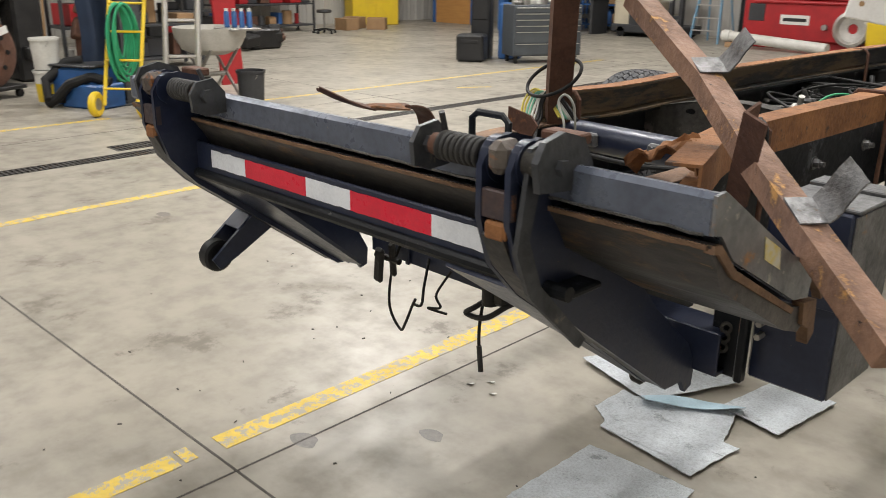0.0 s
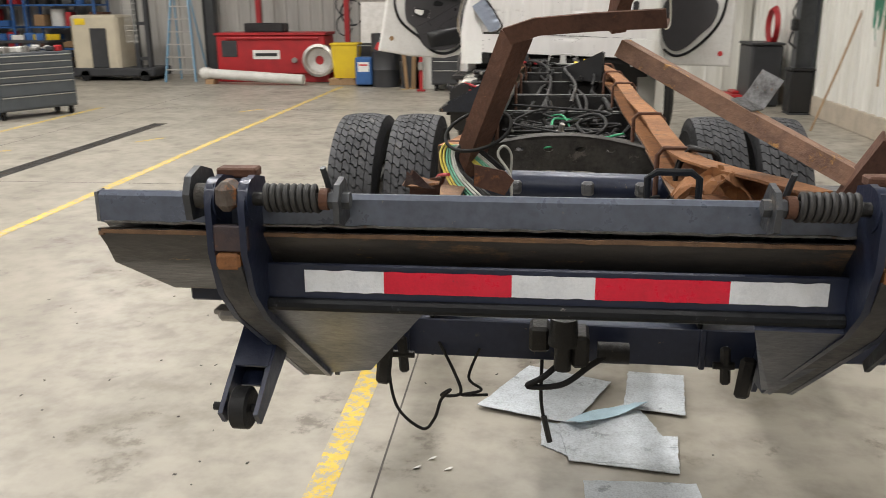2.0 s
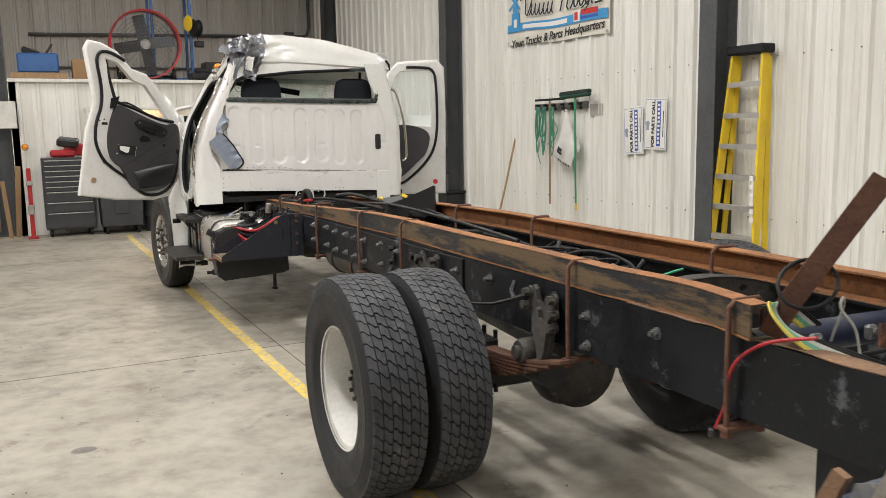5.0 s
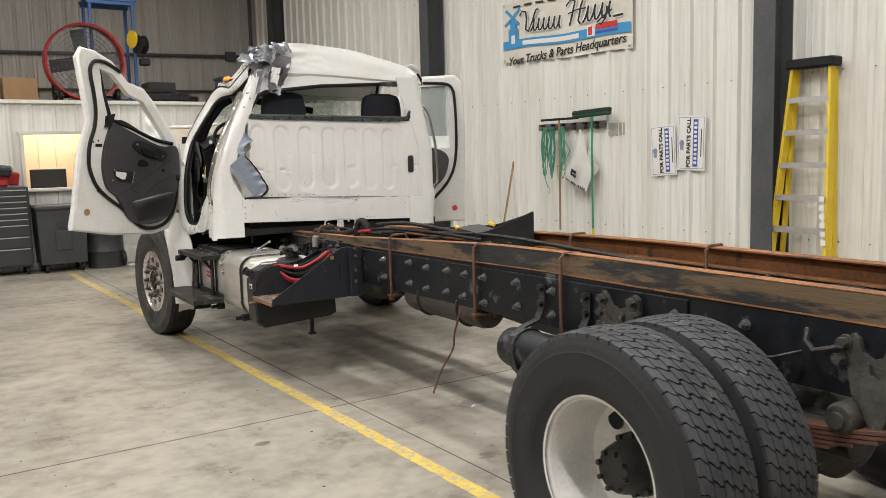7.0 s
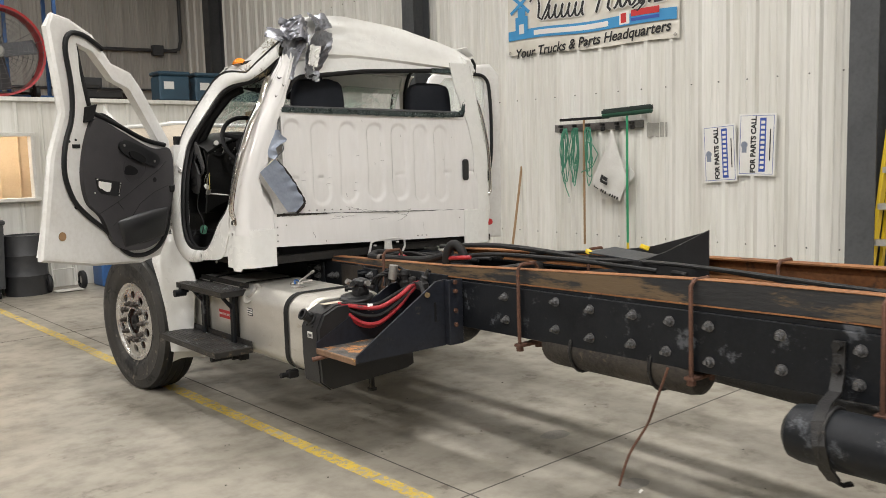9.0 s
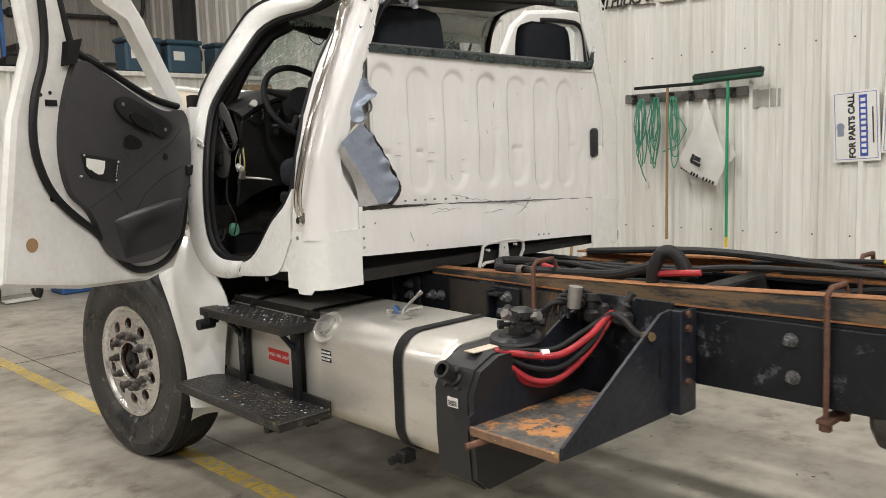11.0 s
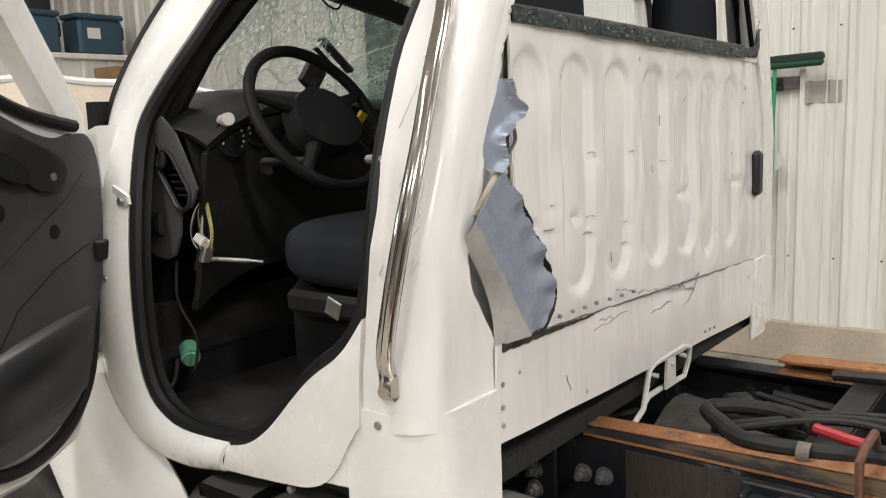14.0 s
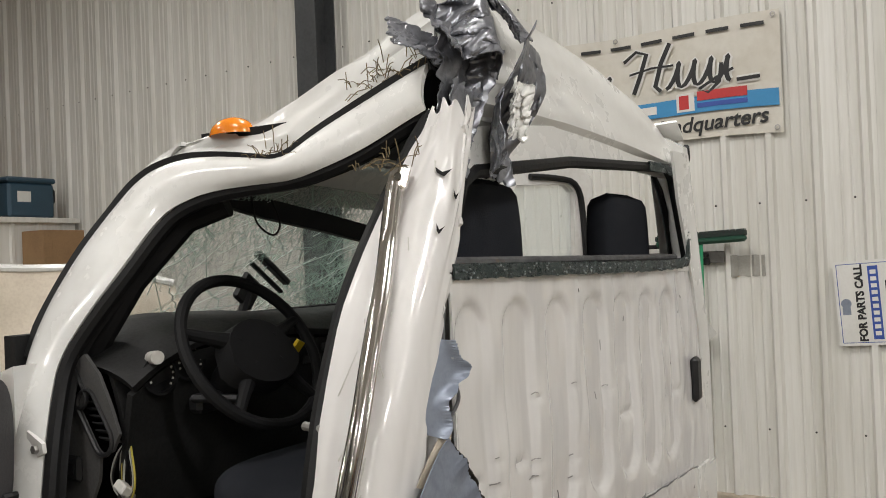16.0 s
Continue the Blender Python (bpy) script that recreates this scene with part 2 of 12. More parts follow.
RUSTDARK = mat("dark_brown_rusty_steel", (0.14, 0.065, 0.04), (0.07, 0.035, 0.025), 0.7, 0.85, metal=0.2, scale=6, fine=60, bump=0.45, third=(0.27, 0.11, 0.04), third_at=0.64, fleck=(0.33, 0.16, 0.08), fleck_at=0.68, fleck_scale=34)
RUSTPALE = mat("scaling_rust_and_paint_steel", (0.24, 0.14, 0.08), (0.13, 0.08, 0.055), 0.7, 0.85, metal=0.2, scale=7, fine=60, bump=0.5, third=(0.62, 0.34, 0.09), third_at=0.63, third_scale=9, fleck=(0.5, 0.42, 0.32), fleck_at=0.67, fleck_scale=30)
BLACKSTEEL = mat("black_painted_frame_steel", (0.006, 0.0072, 0.0095), (0.014, 0.0155, 0.0185), 0.34, 0.6, metal=0.1, scale=3.5, fine=45, bump=0.12, spec=0.26, third=(0.085, 0.09, 0.1), third_at=0.615, third_scale=5, fleck=(0.16, 0.15, 0.14), fleck_at=0.69, fleck_scale=36)
WORNSLATE = mat("scraped_slate_end_plate", (0.21, 0.215, 0.225), (0.1, 0.105, 0.12), 0.3, 0.55, metal=0.2, scale=8, fine=40, bump=0.2, third=(0.4, 0.19, 0.07), third_at=0.6, third_scale=7, fleck=(0.38, 0.36, 0.32), fleck_at=0.64, fleck_scale=30)
NAVY = mat("navy_black_enamelled_steel", (0.011, 0.017, 0.042), (0.026, 0.034, 0.066), 0.28, 0.5, metal=0.1, scale=3.5, fine=45, bump=0.12, third=(0.075, 0.07, 0.068), third_at=0.675, third_scale=7, fleck=(0.13, 0.105, 0.085), fleck_at=0.675, fleck_scale=38)
SLATE = mat("worn_slate_blue_steel", (0.135, 0.156, 0.21), (0.08, 0.092, 0.125), 0.24, 0.48, metal=0.25, scale=5, fine=40, bump=0.12, third=(0.035, 0.037, 0.042), third_at=0.655, third_scale=9, fleck=(0.24, 0.22, 0.2), fleck_at=0.665, fleck_scale=34)
GREYPAINTLIT = mat("scuffed_grey_and_lit_navy_steel", (0.15, 0.152, 0.158), (0.075, 0.075, 0.078), 0.42, 0.65, metal=0.3, scale=9, fine=50, bump=0.25, third=(0.25, 0.15, 0.08), third_at=0.66, third_scale=12)
RUSTGREY = mat("rust_spotted_grey_iron", (0.16, 0.14, 0.125), (0.09, 0.07, 0.06), 0.6, 0.8, metal=0.25, scale=12, fine=60, bump=0.4, third=(0.3, 0.12, 0.045), third_at=0.56, third_scale=16)
RUSTSCALE = mat("scaling_orange_rusted_steel", (0.33, 0.19, 0.125), (0.15, 0.09, 0.07), 0.55, 0.85, metal=0.15, scale=11, fine=60, mix=0.75, bump=0.5, third=(0.62, 0.34, 0.12), third_at=0.6, third_scale=11, fleck=(0.05, 0.035, 0.03), fleck_at=0.66, fleck_scale=30)
TAGYELLOW = mat("peeling_yellow_sticker", (0.7, 0.55, 0.08), (0.65, 0.64, 0.6), 0.5, scale=30, mix=0.9, bump=0.05)
PRINTGREY = mat("faded_grey_print", (0.56, 0.55, 0.51), (0.64, 0.63, 0.59), 0.7, scale=20, bump=0)
CRUMB = mat("dusty_glass_crumbs", (0.4, 0.43, 0.43), (0.12, 0.14, 0.15), 0.25, scale=40, mix=0.9, bump=0)
WRAP = mat("scratched_glossy_white_paint", (0.80, 0.785, 0.775), (0.73, 0.715, 0.70), 0.14, 0.28, scale=3, fine=25, mix=0.6, bump=0.55, bump_size=9, stretch=(1.5, 1, 0.3), bump_detail=1.6, coat=1.0, third=(0.46, 0.44, 0.43), third_at=0.72, third_scale=14)
RUSTMIX = mat("blackened_steel_with_rust", (0.03, 0.03, 0.031), (0.017, 0.018, 0.02), 0.45, 0.7, metal=0.2, scale=5, fine=45, bump=0.25, third=(0.135, 0.092, 0.052), third_at=0.5, third_scale=4.5, stretch=(1, 0.3, 1.6))
GREASE = mat("greasy_dark_iron", (0.013, 0.013, 0.014), (0.032, 0.03, 0.028), 0.35, 0.7, metal=0.3, scale=8, fine=60, bump=0.4, third=(0.12, 0.1, 0.08), third_at=0.67, fleck=(0.16, 0.13, 0.1), fleck_at=0.68, fleck_scale=40)
BOLTSTEEL = mat("scuffed_grey_bolt_steel", (0.2, 0.2, 0.205), (0.06, 0.058, 0.056), 0.32, 0.6, metal=0.5, scale=22, fine=80, bump=0.3, third=(0.13, 0.08, 0.05), third_at=0.64, third_scale=30)
CRACKLINE = mat("bright_glass_fracture", (0.75, 0.82, 0.78), (0.6, 0.68, 0.64), 0.15, 0.3, scale=20, bump=0.3)
SOOTSHADE = mat("sooty_brown_steel_and_strip_shadow", (0.05, 0.042, 0.034), (0.02, 0.018, 0.017), 0.55, 0.8, metal=0.2, scale=6, fine=50, bump=0.4, third=(0.11, 0.085, 0.06), third_at=0.62)
DUSTIRON = mat("dusty_grey_cast_iron", (0.06, 0.055, 0.049), (0.026, 0.024, 0.022), 0.65, 0.85, metal=0.2, scale=9, fine=50, bump=0.4, third=(0.13, 0.115, 0.1), third_at=0.62, third_scale=12)
RUBBER = mat("worn_black_tyre_rubber", (0.014, 0.0145, 0.016), (0.024, 0.024, 0.0255), 0.5, 0.78, scale=5, fine=50, bump=0.2, spec=0.35, third=(0.05, 0.048, 0.046), third_at=0.66, third_scale=7, fleck=(0.1, 0.095, 0.088), fleck_at=0.7, fleck_scale=24)
DUSTTREAD = mat("dusty_grey_tread_rubber", (0.052, 0.053, 0.058), (0.03, 0.031, 0.034), 0.6, 0.85, scale=6, fine=50, bump=0.25, spec=0.35, third=(0.085, 0.083, 0.082), third_at=0.6, third_scale=9, fleck=(0.15, 0.145, 0.14), fleck_at=0.68, fleck_scale=40)
TRAYSLATE = mat("dull_slate_tray_steel", (0.02, 0.023, 0.033), (0.011, 0.0125, 0.017), 0.32, 0.6, metal=0.2, scale=5, fine=40, bump=0.15, third=(0.09, 0.075, 0.06), third_at=0.66, third_scale=9, fleck=(0.2, 0.17, 0.14), fleck_at=0.69, fleck_scale=36)
LOWERRUST = mat("oily_rust_streaked_steel", (0.07, 0.064, 0.06), (0.03, 0.03, 0.033), 0.34, 0.6, metal=0.2, scale=5, fine=45, bump=0.25, third=(0.17, 0.105, 0.06), third_at=0.59, third_scale=5, stretch=(0.35, 1, 1), fleck=(0.2, 0.13, 0.07), fleck_at=0.655, fleck_scale=40)
ARMWEB = mat("scuffed_dirty_black_web", (0.055, 0.052, 0.052), (0.025, 0.026, 0.032), 0.4, 0.65, metal=0.15, scale=6, fine=45, bump=0.2, third=(0.1, 0.08, 0.065), third_at=0.62, third_scale=8)
STOPRUST = mat("rust_stained_navy_plate", (0.075, 0.05, 0.048), (0.028, 0.027, 0.04), 0.45, 0.7, metal=0.15, scale=9, fine=50, bump=0.3, third=(0.2, 0.085, 0.04), third_at=0.58, third_scale=12)
NUTPLATE = mat("scuffed_blue_grey_plate", (0.075, 0.08, 0.09), (0.04, 0.042, 0.047), 0.42, 0.65, metal=0.3, scale=9, fine=50, bump=0.25, third=(0.2, 0.17, 0.14), third_at=0.64, third_scale=12)
STEPDIRT = mat("dusty_black_step_steel", (0.012, 0.0115, 0.012), (0.03, 0.027, 0.023), 0.36, 0.62, scale=5, fine=60, bump=0.3, third=(0.15, 0.11, 0.07), third_at=0.62, third_scale=12, fleck=(0.2, 0.17, 0.13), fleck_at=0.67, fleck_scale=40)
DUSTRUB = mat("dusty_black_spring_steel", (0.03, 0.03, 0.032), (0.06, 0.058, 0.055), 0.55, 0.75, metal=0.2, scale=12, bump=0.2)
RACKGREY = mat("worn_grey_rack_steel", (0.2, 0.19, 0.175), (0.1, 0.095, 0.09), 0.5, 0.65, metal=0.3, scale=8)
BRISTLE = mat("dark_green_bristle", (0.012, 0.03, 0.022), (0.02, 0.02, 0.02), 0.8, scale=60)
SEAL = mat("black_rubber_seal", (0.006, 0.006, 0.007), (0.011, 0.011, 0.011), 0.55, scale=8, spec=0.3)
RIMWHITE = mat("white_painted_steel_rim", (0.66, 0.65, 0.62), (0.48, 0.46, 0.42), 0.4, 0.6, scale=5, third=(0.2, 0.17, 0.14), third_at=0.68)
RIMALU = mat("polished_aluminium_rim", (0.74, 0.73, 0.71), (0.56, 0.54, 0.51), 0.16, 0.34, metal=0.85, scale=7, fine=30, mix=0.75, bump=0.02, third=(0.34, 0.31, 0.27), third_at=0.68, third_scale=10)
NUTGREY = mat("dull_brown_lug_nut", (0.1, 0.085, 0.075), (0.05, 0.042, 0.036), 0.4, 0.6, metal=0.4, scale=20)
FILLER = mat("bright_cast_filler", (0.46, 0.45, 0.42), (0.33, 0.32, 0.3), 0.3, 0.45, metal=0.7, scale=9, bump=0.03)
BRASS = mat("dull_brass", (0.2, 0.14, 0.07), (0.1, 0.07, 0.04), 0.5, metal=0.5, scale=30)
SHATTER = mat("shattered_tinted_glass", (0.012, 0.022, 0.022), (0.03, 0.05, 0.048), 0.2, 0.5, scale=20, fine=170, bump=0.8, third=(0.2, 0.27, 0.25), third_at=0.66, third_scale=70)
SCUFF = mat("grey_scuff", (0.2, 0.195, 0.19), (0.4, 0.39, 0.38), 0.6, scale=40)
TANKALU = mat("brushed_aluminium_tank", (0.66, 0.635, 0.585), (0.53, 0.505, 0.455), 0.28, 0.44, metal=0.6, scale=2.5, fine=70, bump=0.04, stretch=(1, 1, 3), third=(0.45, 0.4, 0.32), third_at=0.65, third_scale=3.5, fleck=(0.33, 0.28, 0.21), fleck_at=0.715, fleck_scale=18)
CHROME = mat("chrome_plated_steel", (0.66, 0.64, 0.61), (0.58, 0.55, 0.52), 0.1, 0.18, metal=1.0, scale=4, bump=0.01)
STEEL = mat("bare_zinc_steel", (0.42, 0.41, 0.39), (0.28, 0.26, 0.24), 0.4, 0.55, metal=0.8, scale=9)
BLACKPLASTIC = mat("black_moulded_plastic", (0.011, 0.011, 0.012), (0.02, 0.02, 0.021), 0.36, 0.55, scale=6, fine=120, bump=0.1)
TRIMGREY = mat("dark_grey_door_plastic", (0.049, 0.046, 0.049), (0.036, 0.034, 0.037), 0.42, 0.6, scale=4, fine=150, bump=0.1)
TRIMBLACK = mat("matt_black_trim_and_gap_shade", (0.006, 0.006, 0.007), (0.01, 0.01, 0.01), 0.6, 0.75, scale=5, fine=120, bump=0.12, spec=0.25)
DUSTTRIM = mat("dusty_charcoal_dash_plastic", (0.018, 0.018, 0.018), (0.011, 0.011, 0.011), 0.5, 0.7, scale=5, fine=110, bump=0.12, spec=0.3)
FABRIC = mat("black_woven_seat_fabric", (0.015, 0.017, 0.022), (0.025, 0.027, 0.033), 0.9, scale=4, fine=260, bump=0.3, spec=0.2)
CARPET = mat("dirty_cab_floor_mat", (0.018, 0.016, 0.014), (0.009, 0.0085, 0.008), 0.95, scale=6, fine=90, bump=0.5, third=(0.05, 0.04, 0.03), third_at=0.64)
TAPERED = mat("red_reflective_tape", (0.76, 0.014, 0.05), (0.6, 0.012, 0.04), 0.25, 0.4, scale=14, fine=160, bump=0.12, third=(0.3, 0.03, 0.05), third_at=0.68, third_scale=18)
TAPEWHITE = mat("silver_white_reflective_tape", (0.84, 0.87, 0.93), (0.66, 0.69, 0.75), 0.25, 0.4, scale=14, fine=160, bump=0.12, third=(0.4, 0.42, 0.47), third_at=0.68, third_scale=18)
REDCABLE = mat("red_battery_cable", (0.42, 0.02, 0.028), (0.24, 0.016, 0.02), 0.5, scale=9, fleck=(0.06, 0.02, 0.02), fleck_at=0.6, fleck_scale=24)
BLACKHOSE = mat("black_ribbed_hose", (0.01, 0.01, 0.011), (0.022, 0.021, 0.02), 0.5, 0.7, scale=9, spec=0.25)
GREENWIRE = mat("green_wire", (0.03, 0.35, 0.16), (0.02, 0.22, 0.1), 0.5)
TEALWIRE = mat("teal_wire", (0.14, 0.38, 0.26), (0.1, 0.27, 0.18), 0.5)
YELLOWWIRE = mat("yellow_wire", (0.6, 0.5, 0.08), (0.45, 0.36, 0.08), 0.5)
WHITEWIRE = mat("grey_white_wire", (0.5, 0.5, 0.46), (0.36, 0.36, 0.33), 0.5)
YELLOW = mat("yellow_fibreglass", (0.78, 0.56, 0.02), (0.66, 0.45, 0.03), 0.45, scale=3)
ALU = mat("dull_aluminium", (0.62, 0.6, 0.57), (0.48, 0.46, 0.43), 0.35, 0.5, metal=0.8, scale=6)
GREEN = mat("dark_green_plastic", (0.008, 0.065, 0.035), (0.008, 0.045, 0.028), 0.5)
GREENROPE = mat("pale_green_cord", (0.09, 0.3, 0.2), (0.05, 0.2, 0.13), 0.8, fine=200, bump=0.3)
WOOD = mat("weathered_wood", (0.36, 0.23, 0.12), (0.24, 0.145, 0.075), 0.75, scale=3, fine=40, stretch=(14, 14, 1), bump=0.2)
PLY = mat("orange_plywood", (0.5, 0.26, 0.08), (0.4, 0.19, 0.06), 0.6, scale=2, fine=30, stretch=(1, 1, 8), bump=0.1)
CLOTHWHITE = mat("white_cloth", (0.66, 0.65, 0.62), (0.52, 0.5, 0.47), 0.85, scale=4, fine=180, bump=0.2)
PAD = mat("grey_absorbent_pad", (0.58, 0.615, 0.65), (0.36, 0.385, 0.41), 0.95, scale=14, fine=110, mix=0.35, bump=0.6, third=(0.27, 0.285, 0.3), third_at=0.62, third_scale=9)
PADBLUE = mat("pale_blue_shop_cloth", (0.42, 0.56, 0.64), (0.32, 0.44, 0.52), 0.9, scale=9, fine=120, bump=0.3)
PLASTIC_WHITE = mat("white_plastic", (0.68, 0.67, 0.63), (0.52, 0.5, 0.46), 0.45, scale=4)
BLUEPAINT = mat("blue_painted_steel", (0.035, 0.12, 0.33), (0.025, 0.08, 0.22), 0.45, scale=4, third=(0.1, 0.1, 0.1), third_at=0.7)
LIGHTBLUE = mat("pale_blue_fibreglass", (0.22, 0.42, 0.6), (0.17, 0.33, 0.48), 0.5, scale=4)
REDPAINT = mat("red_painted_steel", (0.42, 0.018, 0.022), (0.28, 0.014, 0.018), 0.4, 0.55, scale=3, third=(0.1, 0.05, 0.045), third_at=0.7)
CABINET = mat("slate_grey_tool_cabinet", (0.075, 0.085, 0.095), (0.055, 0.062, 0.07), 0.42, scale=3)
CHARCOAL = mat("charcoal_powder_coat", (0.03, 0.031, 0.034), (0.045, 0.046, 0.05), 0.5, scale=4)
BINGREY = mat("dark_grey_bin_plastic", (0.05, 0.053, 0.057), (0.035, 0.037, 0.04), 0.55, scale=4)
CARDBOARD = mat("brown_cardboard", (0.33, 0.2, 0.1), (0.25, 0.15, 0.075), 0.85, scale=4)
IVORY = mat("ivory_forklift_paint", (0.56, 0.5, 0.38), (0.42, 0.37, 0.28), 0.5, scale=2, third=(0.15, 0.12, 0.09), third_at=0.7)
AMBER = mat("amber_lens", (0.85, 0.28, 0.01), (0.75, 0.2, 0.01), 0.2, coat=0.5, bump=0)
INK = mat("black_ink", (0.015, 0.015, 0.016), (0.02, 0.02, 0.02), 0.6, bump=0)
INKBLUE = mat("blue_ink", (0.04, 0.09, 0.38), (0.035, 0.08, 0.32), 0.6, bump=0)
INKCYAN = mat("light_blue_ink", (0.05, 0.28, 0.56), (0.045, 0.25, 0.5), 0.6, bump=0)
INKRED = mat("red_ink", (0.55, 0.03, 0.03), (0.45, 0.03, 0.03), 0.5, bump=0)
PAPER = mat("white_poster_board", (0.76, 0.75, 0.72), (0.68, 0.67, 0.63), 0.6, scale=3, bump=0.02)
BANNER = mat("creamy_white_vinyl_banner", (0.7, 0.67, 0.6), (0.58, 0.54, 0.46), 0.45, scale=2, fine=12, bump=0.03)
TANWALL = mat("tan_panelled_room", (0.62, 0.47, 0.3), (0.52, 0.38, 0.24), 0.7, scale=2)
STRAW = mat("dry_straw", (0.2, 0.15, 0.08), (0.1, 0.075, 0.04), 0.9, scale=20)

glass = bpy.data.materials.new("clear_glass")
glass.use_nodes = True
g = glass.node_tree.nodes["Principled BSDF"]
g.inputs["Base Color"].default_value = (0.85, 0.93, 0.9, 1)
g.inputs["Roughness"].default_value = 0.02
g.inputs["Alpha"].default_value = 0.22
GLASS = glass

# shattered laminated glass: voronoi cracks turn it milky green
crack = bpy.data.materials.new("shattered_laminated_glass")
crack.use_nodes = True
nt = crack.node_tree
bs = nt.nodes["Principled BSDF"]
tc = nt.nodes.new("ShaderNodeTexCoord")
mpg = nt.nodes.new("ShaderNodeMapping")
mpg.inputs["Scale"].default_value = (1.0, 1.0, 0.4)
mpg.inputs["Rotation"].default_value = (0.5, 0.4, 0.3)
nt.links.new(tc.outputs["Object"], mpg.inputs[0])
alphas = []
for sc, wd in ((9.0, 0.014), (58.0, 0.13)):
    vo = nt.nodes.new("ShaderNodeTexVoronoi")
    vo.feature = "DISTANCE_TO_EDGE"
    vo.inputs["Scale"].default_value = sc
    nt.links.new(mpg.outputs[0], vo.inputs["Vector"])
    mr = nt.nodes.new("ShaderNodeMapRange")
    mr.inputs[1].default_value, mr.inputs[2].default_value, mr.inputs[3].default_value, mr.inputs[4].default_value = 0.0, wd, 1.0, 0.0
    nt.links.new(vo.outputs["Distance"], mr.inputs[0])
    alphas.append(mr.outputs[0])
cl = nt.nodes.new("ShaderNodeTexNoise")
cl.inputs["Scale"].default_value = 2.6
nt.links.new(tc.outputs["Object"], cl.inputs["Vector"])
cm = nt.nodes.new("ShaderNodeMapRange")
cm.inputs[1].default_value, cm.inputs[2].default_value = 0.42, 0.68
nt.links.new(cl.outputs["Fac"], cm.inputs[0])
mu = nt.nodes.new("ShaderNodeMath")
mu.operation = "MULTIPLY"
nt.links.new(alphas[1], mu.inputs[0])
nt.links.new(cm.outputs[0], mu.inputs[1])
mx = nt.nodes.new("ShaderNodeMath")
mx.operation = "MAXIMUM"
nt.links.new(alphas[0], mx.inputs[0])
nt.links.new(mu.outputs[0], mx.inputs[1])
ma = nt.nodes.new("ShaderNodeMapRange")
ma.inputs[3].default_value, ma.inputs[4].default_value = 0.16, 0.92
nt.links.new(mx.outputs[0], ma.inputs[0])
nt.links.new(ma.outputs[0], bs.inputs["Alpha"])
bs.inputs["Base Color"].default_value = (0.68, 0.84, 0.75, 1)
bs.inputs["Roughness"].default_value = 0.15
bp = nt.nodes.new("ShaderNodeBump")
bp.inputs["Strength"].default_value = 0.8
nt.links.new(mx.outputs[0], bp.inputs["Height"])
nt.links.new(bp.outputs[0], bs.inputs["Normal"])
CRACK = crack

# ---- structure of the shop ----
XE, XW, YN, YS = 2.67, -20.0, 20.75, -11.5

fl = MB().plate([(XW, YS), (XE + 0.3, YS), (XE + 0.3, YN), (XW, YN)], lambda a, b, t: (a, b, t), -0.2, 0.0,
                holes=[[(-7.26, -5.5), (-7.04, -5.5), (-7.04, 11.62), (-7.26, 11.62)], [(-7.62, 3.3), (-7.34, 3.3), (-7.34, 3.75), (-7.62, 3.75)]])
floor = solo("floor", fl, CONCRETE, Matrix(), "worn grey polished concrete shop floor with stains", "floor", kind="structure", smooth=0)

mb = MB()
mb.box((-7.15, 3.06, -0.19), (0.3, 17.3, 0.02)).box((-7.48, 3.52, -0.19), (0.34, 0.5, 0.02))
part("drain_bed", mb, JOINT, floor)
gr = MB()
for i in range(380):
    gr.box((-7.15, -5.45 + 0.0448 * i, -0.012), (0.2, 0.022, 0.02))
gr.box((-7.25, 3.06, -0.012), (0.016, 17.1, 0.022)).box((-7.05, 3.06, -0.012), (0.016, 17.1, 0.022)).box((-7.15, 3.06, -0.014), (0.012, 17.1, 0.018))
solo("trench_grate", gr, GRATE, Matrix(), "long dark iron trench drain grate set in the floor", "grate", kind="structure", smooth=0)
gr = MB()
for i in range(9):
    gr.box((-7.48, 3.325 + 0.05 * i, -0.01), (0.27, 0.026, 0.016))
gr.box((-7.61, 3.525, -0.01), (0.014, 0.45, 0.018)).box((-7.48, 3.525, -0.011), (0.02, 0.45, 0.015)).box((-7.35, 3.525, -0.01), (0.014, 0.45, 0.018))
solo("drain_grate", gr, GRATE, Matrix(), "square iron floor drain grate with slots", "grate", kind="structure", smooth=0)

jt = MB()
jt.box((-8.6, 1.27, 0.0), (22.6, 0.009, 0.003)).box((-8.6, 7.3, 0.0), (22.6, 0.008, 0.003)).box((-8.6, 13.4, 0.0), (22.6, 0.008, 0.003))
jt.box((-2.2, 7.4, 0.0), (0.008, 26, 0.003)).box((-13.0, 7.4, 0.0), (0.008, 26, 0.003)).box((-8.3, 7.4, 0.0), (0.006, 26, 0.003))
solo("floor_joint", jt, JOINT, Matrix(), "thin dark saw-cut joints in the concrete", "joint", kind="structure", smooth=0)

rs = random.Random(4)
